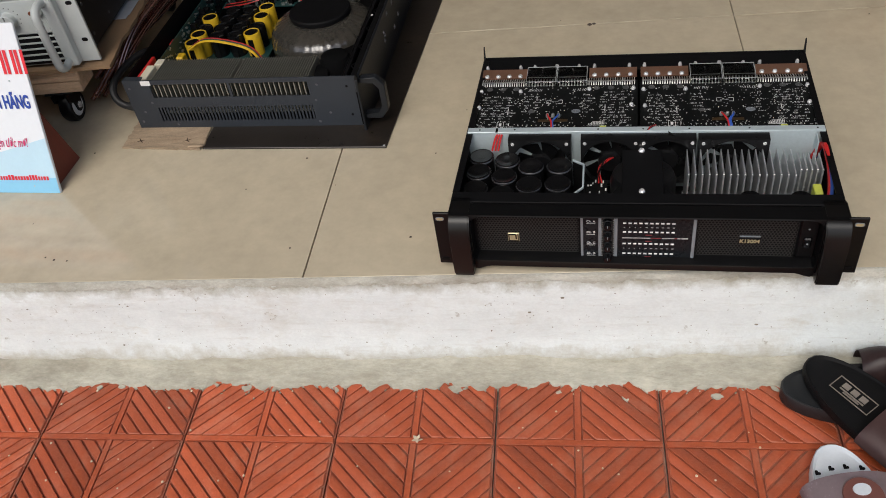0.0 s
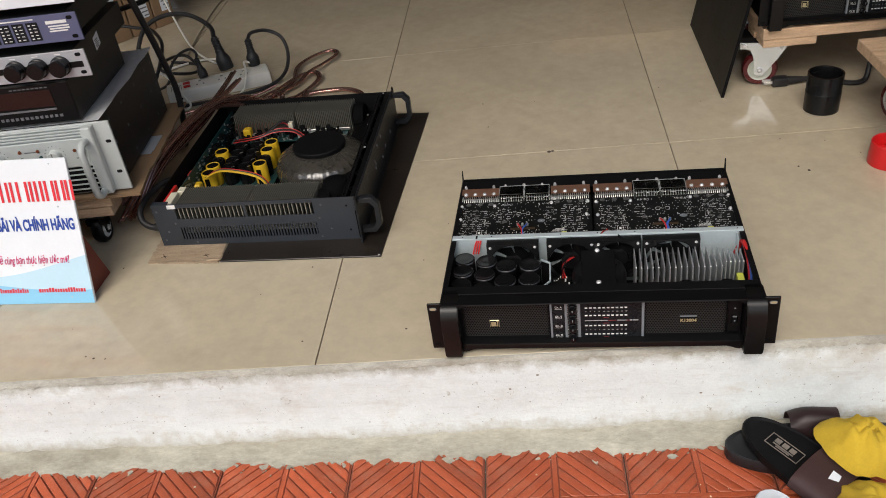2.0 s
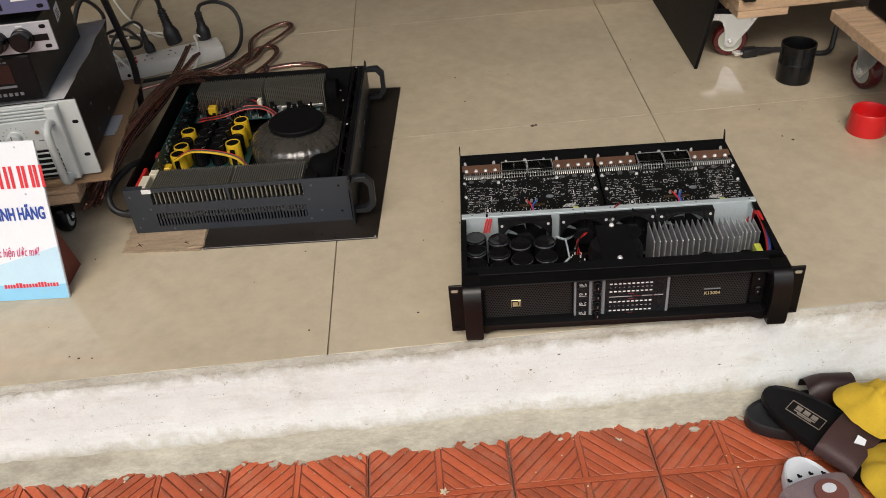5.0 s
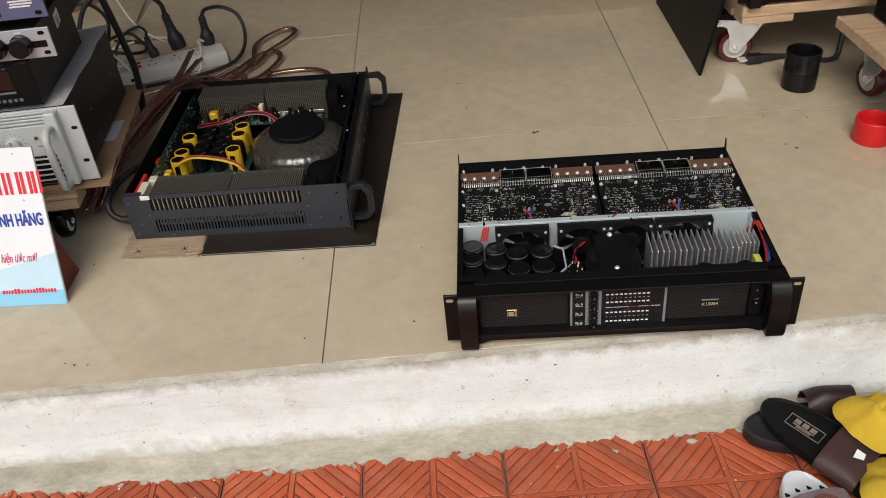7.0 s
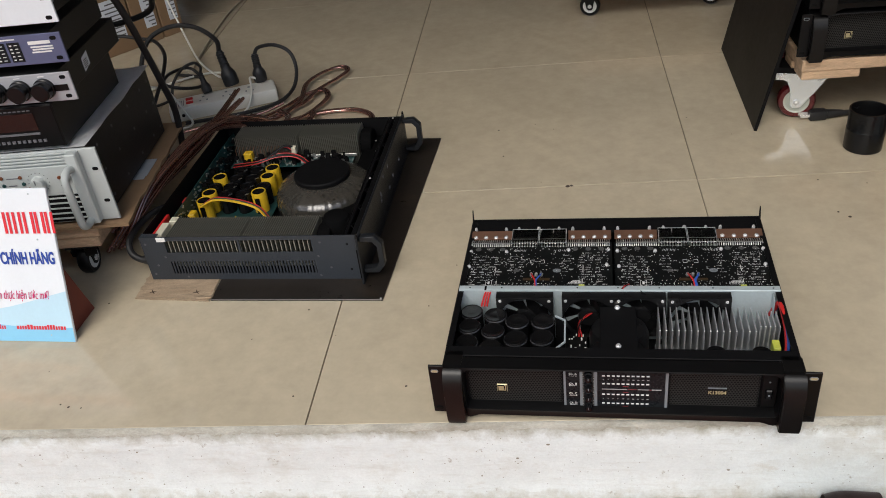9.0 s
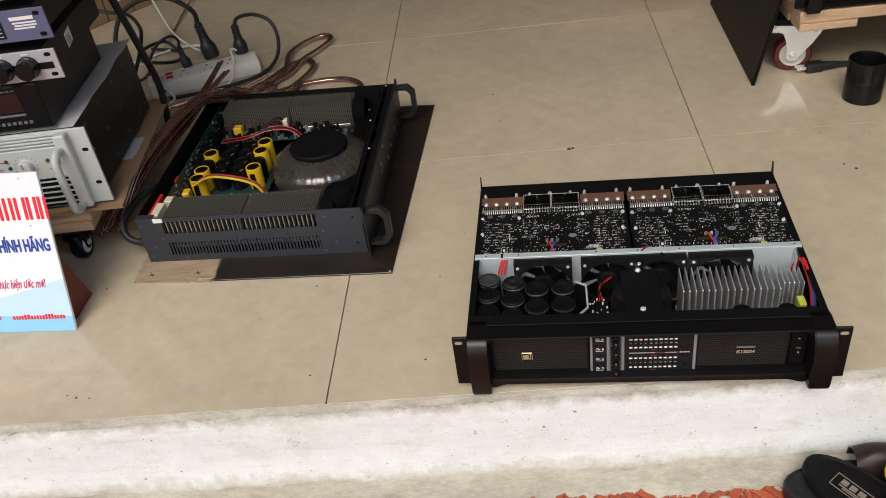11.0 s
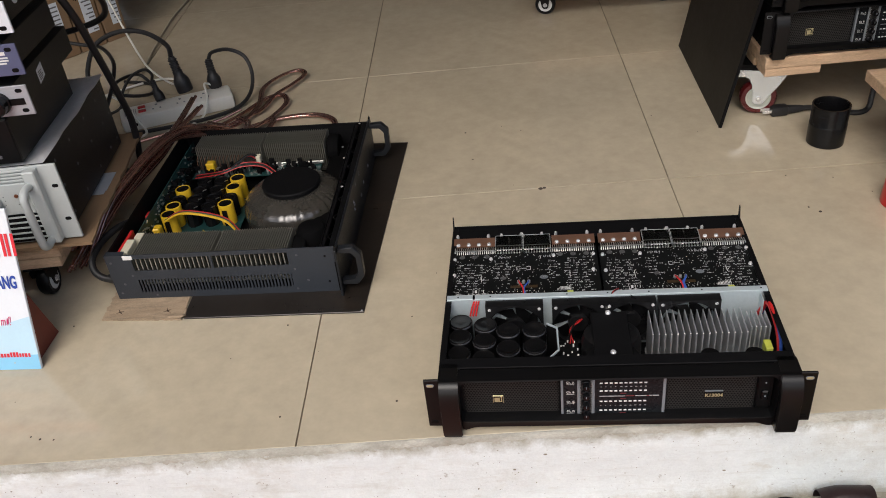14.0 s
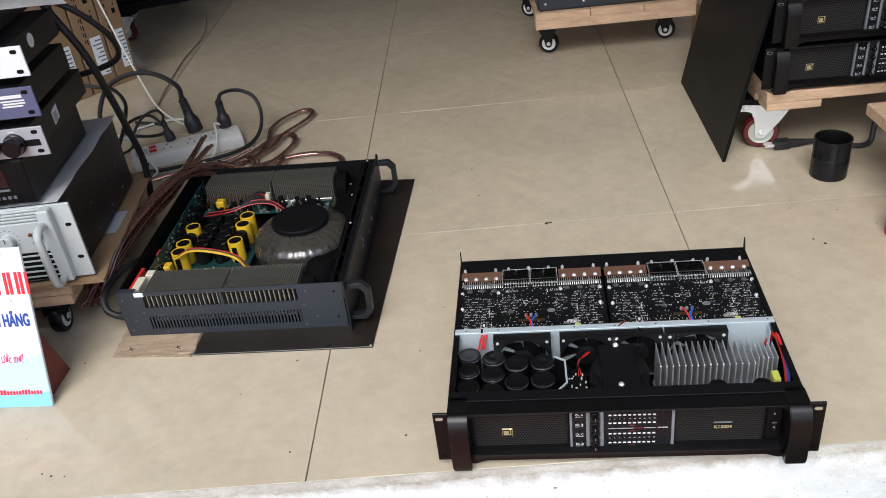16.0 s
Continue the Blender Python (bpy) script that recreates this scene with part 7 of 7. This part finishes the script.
def back_things():
    B = pose(0.408, 1.43, 0.0, 0, 0, 1.5)
    pal = thing("rolling_pallet", "pale wood pallet on small black casters at the back", "dolly", B)
    for k in range(3):
        bm = bmesh.new()
        span(bm, ((0.0, 0.145, 0.285)[k], 0.0, 0.118), ((0.143, 0.283, 0.42)[k], 0.5, 0.136), 0.001)
        part("plank", bm, M_WOOD, pal)
    for y in (0.0, 0.45):
        bm = bmesh.new()
        span(bm, (0.0, y - 0.001, 0.093), (0.42, y + 0.05, 0.1178), 0.001)
        part("batten", bm, M_WOOD, pal)
    for x, y in ((0.042, 0.085), (0.368, 0.11), (0.02, 0.42), (0.38, 0.42)):
        caster(pal, x, y, 0.0275, 0.093, M_BLACKP, M_INK, M_BLACKP, 78 if y < 0.2 else 60, 0.02)
    s = thing("loudspeaker", "black loudspeaker cabinet on the pale pallet at the back", "loudspeaker", B @ pose(0.008, 0.012, 0.1365))
    bm = bmesh.new()
    span(bm, (0.0, 0.0, 0.0), (0.41, 0.45, 0.6), 0.006)
    part("cabinet", bm, M_NAVY, s)
    for x, z in ((0.02, 0.02), (0.12, 0.02), (0.39, 0.02)):
        bm = bmesh.new()
        lathe(bm, [(0.003, 0), (0.0028, 0.001), (0, 0.0012)], (0, 0, 0), "z", 10, pose(x, 0, z, 90, 0, 0))
        part("screw", bm, M_STEEL, s)
    bm = bmesh.new()
    span(bm, (0.0, 0.0, 0.0005), (0.5, 0.5, 0.004))
    solo("cardboard_sheet", bm, M_CARD, "brown cardboard sheet lying on the far tiles", "cardboard", pose(0.79, 1.33, 0.0, 0, 0, -14), smooth=None)
    # cartons
    C = pose(-0.762, 1.6, 0.0, 0, 0, 52 + 180)
    for k, (a, b, h) in enumerate(((0.0, 0.066, 0.5), (0.07, 0.15, 0.5), (0.154, 0.32, 0.42))):
        t = thing("carton", "tall brown cardboard carton with printed marks and a white label", "carton", C @ pose(a, 0, 0), "cartons behind the stack")
        bm = bmesh.new()
        span(bm, (0, -0.3, 0.0), (b - a, 0.0, h), 0.002)
        box_ = part("box", bm, M_CARD, t)
        w = b - a
        marks = [(0.2, 0.36, 0.2 + 0.048 * i, 0.014 + 0.01 * (i % 2)) for i in range(5)] + [(0.2, 0.25, 0.222 + 0.048 * i, 0.006) for i in range(5)]
        marks += [(0.62, 0.66, 0.14 + 0.02 * i, 0.013) for i in range(13)] + [(0.7, 0.73, 0.143 + 0.02 * i, 0.011) for i in range(13)]
        for u, v, z, q in marks:
            bm = bmesh.new()
            span(bm, (w * u, 0.0001, z), (w * v, 0.0006, z + q))
            part("printed_bar", bm, M_MATTE, box_, "dark printed bar", smooth=None)
        bm = bmesh.new()
        span(bm, (w * 0.14, 0.0008, 0.045), (w * 0.56, 0.0014, 0.155))
        lab = part("label", bm, M_SIGNW, box_, "white shipping label", smooth=None)
        bm = bmesh.new()
        for i in range(9):
            span(bm, (w * 0.16, 0.0015, 0.05 + 0.0115 * i), (w * (0.34 + 0.2 * ((i * 7) % 5) / 5), 0.0018, 0.0535 + 0.0115 * i))
        part("label_bar", bm, M_DARKGREY, lab, smooth=None)
    D = pose(-1.165, 1.85, 0.0, 0, 0, 20)
    pal = thing("rolling_pallet", "dark rolling pallet with a maroon caster in the far corner", "dolly", D)
    bm = bmesh.new()
    span(bm, (-0.1, 0.0, 0.1), (0.5, 0.45, 0.125), 0.001)
    part("plank", bm, M_MATTE, pal)
    for x, y in ((0.27, 0.03), (0.45, 0.4), (-0.06, 0.4), (-0.06, 0.03)):
        caster(pal, x, y, 0.0365, 0.1, M_MAROON, M_HUBG, M_PLATED, 60, 0.026)
    s = thing("loudspeaker", "tall black loudspeaker cabinet in the far corner", "loudspeaker", D @ pose(-0.09, 0.01, 0.1255))
    bm = bmesh.new()
    span(bm, (0, 0, 0), (0.58, 0.43, 0.9), 0.006)
    part("cabinet", bm, M_MATTE, s)


# ---- sandals, cloth and litter on the paving ----
M_SOLEK = mat("black_foam_sole", (0.004, 0.004, 0.0045), 0.6, 0, 0.25, 40, 0.3, 700, spec=0.15)
M_SOLEG = mat("dark_grey_rubber_sole", (0.010, 0.011, 0.0125), 0.5, 0, 0.25, 30, 0.2, 500)
M_SOLEW = mat("pale_grey_foam_sole", (0.56, 0.60, 0.64), 0.5, 0, 0.06, 30, 0.15, 500)
M_MAUVE = mat("mauve_brown_vinyl", (0.105, 0.06, 0.058), 0.38, 0, 0.12, 30, 0.15, 400)
M_MILK = mat("mauve_jelly_strap", (0.33, 0.26, 0.28), 0.25, 0, 0.1, 25, 0.05, 100, coat=0.3)
M_BROWNP = mat("brown_print", (0.15, 0.06, 0.05), 0.35, 0, 0.1, 30)
M_CLOTH = mat("yellow_cotton_cloth", (0.62, 0.42, 0.03), 0.9, 0, 0.12, 30, 0.8, 900, dirt=(0.3, 0.19, 0.03), dirt_amt=0.14, dirt_scale=20)
M_LEAF = mat("dry_petal", (0.62, 0.52, 0.38), 0.8, 0, 0.2, 60)


def sole_outline(length, width, n=40):
    """A closed sandal outline, heel at x = 0, toe at x = length."""
    pts = []
    for k in range(n):
        a = 2 * math.pi * k / n
        x = length * (0.5 - 0.5 * math.cos(a))
        u = x / length
        w = width * (0.5 * math.sin(math.pi * min(1, max(0, u))) ** 0.42) * (0.84 + 0.16 * u + 0.1 * math.sin(math.pi * 2 * (u - 0.25)) * -1)
        pts.append((x, w * (1 if a < math.pi else -1)))
    out = []
    for p in pts:
        if not out or (abs(out[-1][0] - p[0]) + abs(out[-1][1] - p[1])) > 1e-4:
            out.append(p)
    return out


def sole(bm, length, width, z0, z1, lip=0.003):
    o = sole_outline(length, width)
    c = V(length / 2, 0)

    def ring(scale, z):
        return [bm.verts.new((c.x + (x - c.x) * scale, y * scale, z + 0.008 * max(0, x / length - 0.75) ** 2)) for x, y in o]
    rs = [ring(0.985, z0), ring(1.0, z0 + 0.002), ring(1.0, z1 - 0.002), ring(0.985, z1), ring(0.94, z1 - lip)]
    for a, b in zip(rs, rs[1:]):
        for k in range(len(o)):
            j = (k + 1) % len(o)
            bm.faces.new((a[k], a[j], b[j], b[k]))
    bm.faces.new(rs[0][::-1])
    bm.faces.new(rs[-1])
    return bm


def strap(bm, x0, x1, width, z, height, skew=0.0):
    rows = []
    for i in range(7):
        x = x0 + (x1 - x0) * i / 6
        grow = 1 - 0.12 * (i / 6)
        rows.append([bm.verts.new((x + skew * math.cos(a) * 0.01, 0.5 * width * 1.03 * math.cos(a), z - 0.008 + (height * grow + 0.008) * max(0, math.sin(a)) ** 0.7)) for a in [math.pi * k / 16 for k in range(17)]])
    for a, b in zip(rows, rows[1:]):
        for k in range(16):
            bm.faces.new((a[k], a[k + 1], b[k + 1], b[k]))
    bmesh.ops.solidify(bm, geom=bm.faces[:], thickness=0.0028)
    return bm


M_VINYL = mat("dark_brown_vinyl", (0.05, 0.03, 0.03), 0.34, 0, 0.25, 30, 0.15, 300)


def sandals():
    a = thing("sandal", "dark grey rubber sandal with a brown strap against the step", "sandal", pose(0.583, -0.068, -0.1385, 0, -1, -2))
    bm = bmesh.new()
    part("sole", sole(bm, 0.27, 0.098, 0.0, 0.021), M_SOLEG, a, "dark grey rubber sole")
    bm = bmesh.new()
    strap(bm, 0.09, 0.155, 0.042, 0.022, 0.034)
    bmesh.ops.translate(bm, verts=bm.verts[:], vec=(0, 0.031, 0))
    for v in bm.verts:
        f = min(1.0, max(0.0, (v.co.x - 0.09) / 0.03))
        v.co.z = 0.02 + (v.co.z - 0.02) * (0.62 + 0.38 * f * (2 - f))
    part("strap", bm, M_VINYL, a, "dark brown vinyl strap")
    b = thing("sandal", "black sandal with a mauve-brown strap resting on another one", "sandal", pose(0.6145, -0.0385, -0.1165, 2, 5.0, -49.5))
    bm = bmesh.new()
    s = part("sole", sole(bm, 0.265, 0.097, 0.006, 0.02), M_SOLEK, b, "black foam sole")
    T = pose(0.064, 0.0, 0.0175) @ Matrix.Diagonal((0.84, 0.8, 1, 1))
    bm = bmesh.new()
    for p, q in (((-0.03, -0.0135), (0.03, -0.0125)), ((-0.03, 0.0125), (0.03, 0.0135)), ((-0.03, -0.0125), (-0.029, 0.0125)), ((0.029, -0.0125), (0.03, 0.0125))):
        span(bm, (p[0], p[1], 0.0), (q[0], q[1], 0.0012), 0, T)
    part("label_border", bm, M_TAUPE, s, "taupe printed border", smooth=None)
    bm = bmesh.new()
    for k in range(3):
        span(bm, (-0.019 + 0.0135 * k, -0.001, 0.0), (-0.009 + 0.0135 * k, 0.0085, 0.001), 0, T)
    span(bm, (-0.019, -0.0055, 0.0), (0.018, -0.0035, 0.001), 0, T)
    span(bm, (-0.012, -0.009, 0.0), (0.013, -0.007, 0.001), 0, T)
    part("label_mark", bm, M_TAUPE, s, "worn printed mark", smooth=None)
    bm = bmesh.new()
    st = part("strap", strap(bm, 0.1, 0.156, 0.086, 0.02, 0.015), M_MAUVE, b, "mauve-brown vinyl strap")
    bm = bmesh.new()
    prism(bm, [(0, 0), (0.013, 0.001), (0.014, 0.010), (0.003, 0.014)], 0.0012, pose(0.134, -0.012, 0.0355, 6, 0, 20))
    part("strap_badge", bm, M_SIGNW, st, "silver-white badge")
    w = thing("slipper", "pale grey foam slipper with a mauve jelly strap on the paving", "slipper", pose(0.619, -0.1465, -0.1385, 0, 0, -80))
    bm = bmesh.new()
    s = part("sole", sole(bm, 0.24, 0.094, 0.0, 0.022), M_SOLEW, w, "pale grey foam sole")
    for k in range(4):
        bm = bmesh.new()
        h = [(0.0035 * (16 * math.sin(t) ** 3) / 16, 0.0035 * (13 * math.cos(t) - 5 * math.cos(2 * t) - 2 * math.cos(3 * t) - math.cos(4 * t)) / 16) for t in [2 * math.pi * i / 18 for i in range(18)]]
        prism(bm, h, 0.0006, pose(0.028 + 0.0035 * abs(k - 1.5), -0.024 + 0.016 * k, 0.0192, 0, 0, 40))
        part("heart_hole", bm, M_MATTE, s, "small dark heart-shaped hole")
    bm = bmesh.new()
    st = part("strap", strap(bm, 0.05, 0.15, 0.095, 0.022, 0.022), M_MILK, w, "milky mauve jelly strap")
    bm = bmesh.new()
    lathe(bm, [(0.021, 0), (0.02, 0.0025), (0, 0.0028)], (0, 0, 0), "z", 26, pose(0.078, 0.002, 0.0428, 0, 3, 0))
    pr = part("printed_disc", bm, M_BROWNP, st, "brown printed disc")
    bm = bmesh.new()
    lathe(bm, [(0.0085, 0), (0.0082, 0.0015), (0, 0.0016)], (0, 0, 0), "z", 20, pose(0.072, 0.002, 0.0455, 0, 3, 0) @ Matrix.Diagonal((0.8, 1.1, 1, 1)))
    part("pale_oval", bm, M_SOLEW, pr)
    # cloth
    for i, (cx, cy, z0, rx, ry, seed, lab) in enumerate(((0.75, -0.106, -0.09, 0.057, 0.048, 3, "crumpled yellow cotton cloth draped over the sandals"), (0.742, -0.2, -0.112, 0.058, 0.052, 9, "balled yellow cotton cloth with a torn tag"))):
        bm = bmesh.new()
        rings = []
        for r in range(15):
            f = r / 14
            ring = []
            for k in range(48):
                a = 2 * math.pi * k / 48
                wob = 1 + 0.26 * noise.noise((math.cos(a) * 1.6 + seed, math.sin(a) * 1.6, f * 0.6))
                x, y = cx + rx * f * wob * math.cos(a), cy + ry * f * wob * math.sin(a)
                fold = 0.012 * noise.noise((x * 34 + seed, y * 34, 2)) + 0.024 * (0.4 - abs(noise.noise((x * 48, y * 26 + x * 20, seed)))) + 0.008 * (0.3 - abs(noise.noise((x * 95 + y * 40, y * 70, seed + 4)))) - 0.003 - (0.4 * max(0.0, x - 0.745) if i == 0 else 0.0) + 0.003 * noise.noise((x * 170, y * 170, seed))
                z = z0 + 0.042 * (1 - f ** 2.2) + fold * (1 - 0.6 * f)
                ring.append(bm.verts.new((x, y, max(z, -0.137 if i else z0 - 0.012))))
            rings.append(ring)
        for p, q in zip(rings, rings[1:]):
            for k in range(48):
                j = (k + 1) % 48
                bm.faces.new((p[k], p[j], q[j], q[k]))
        bmesh.ops.remove_doubles(bm, verts=rings[0], dist=1e-5)
        bmesh.ops.solidify(bm, geom=bm.faces[:], thickness=0.002)
        solo("cloth", bm, M_CLOTH, lab, "cloth", smooth=80)
    # a dry petal and scattered specks
    bm = bmesh.new()
    for k in range(5):
        a = k * 1.25
        prism(bm, [(0, 0), (0.004, 0.002), (0.0075, 0.0), (0.004, -0.0025)], 0.0007, pose(0.149, -0.147, -0.137 + 0.0006 * k, 12 * (k - 2), -18, math.degrees(a)))
    solo("petal", bm, M_LEAF, "small dry cream petal lying on a red paving tile", "petal", smooth=None)
    rng = random.Random(17)
    bm = bmesh.new()
    for _ in range(46):
        x, y = rng.uniform(-0.7, 1.1), rng.uniform(0.005, 0.9)
        s = rng.uniform(0.0008, 0.0022)
        lathe(bm, [(s, 0), (s * 0.7, s * 0.5), (0, s * 0.6)], (x, y, -0.0003), "z", 6, Matrix())
    for x, y, s in ((0.365, 0.6, 0.005), (0.372, 0.602, 0.004), (0.225, 0.843, 0.003), (0.83, 0.47, 0.003), (0.129, 0.071, 0.0025), (-0.36, 0.03, 0.0025), (-0.375, 0.035, 0.002), (-0.34, 0.028, 0.002)):
        lathe(bm, [(s, 0), (s * 0.6, s * 0.35), (0, s * 0.4)], (x, y, -0.0003), "z", 7, Matrix())
    solo("crumbs", bm, M_CRUMB, "dark crumbs and grit scattered on the floor tiles", "dirt", kind="stuff", smooth=None)
    bm = bmesh.new()
    for _ in range(160):
        x, y = rng.uniform(-0.7, 0.95), rng.uniform(-0.35, -0.07)
        s = rng.uniform(0.0006, 0.002)
        lathe(bm, [(s, 0), (s * 0.7, s * 0.6), (0, s * 0.7)], (x, y, -0.1395), "z", 6, Matrix())
    solo("grit", bm, M_LEAF, "pale grit and flakes scattered on the paving", "dirt", kind="stuff", smooth=None)


M_TAUPE = mat("taupe_print", (0.19, 0.165, 0.14), 0.6, 0, 0.2, 60)
M_CRUMB = mat("dark_crumbs", (0.05, 0.035, 0.025), 0.8, 0, 0.3, 80)


base_sheet()
open_amplifier()
deep_amplifier()
shop_sign()
stack()
power_strip()
cables()
right_pallet()
back_things()
sandals()
build_setting()
build_paving()
mortar_spots()
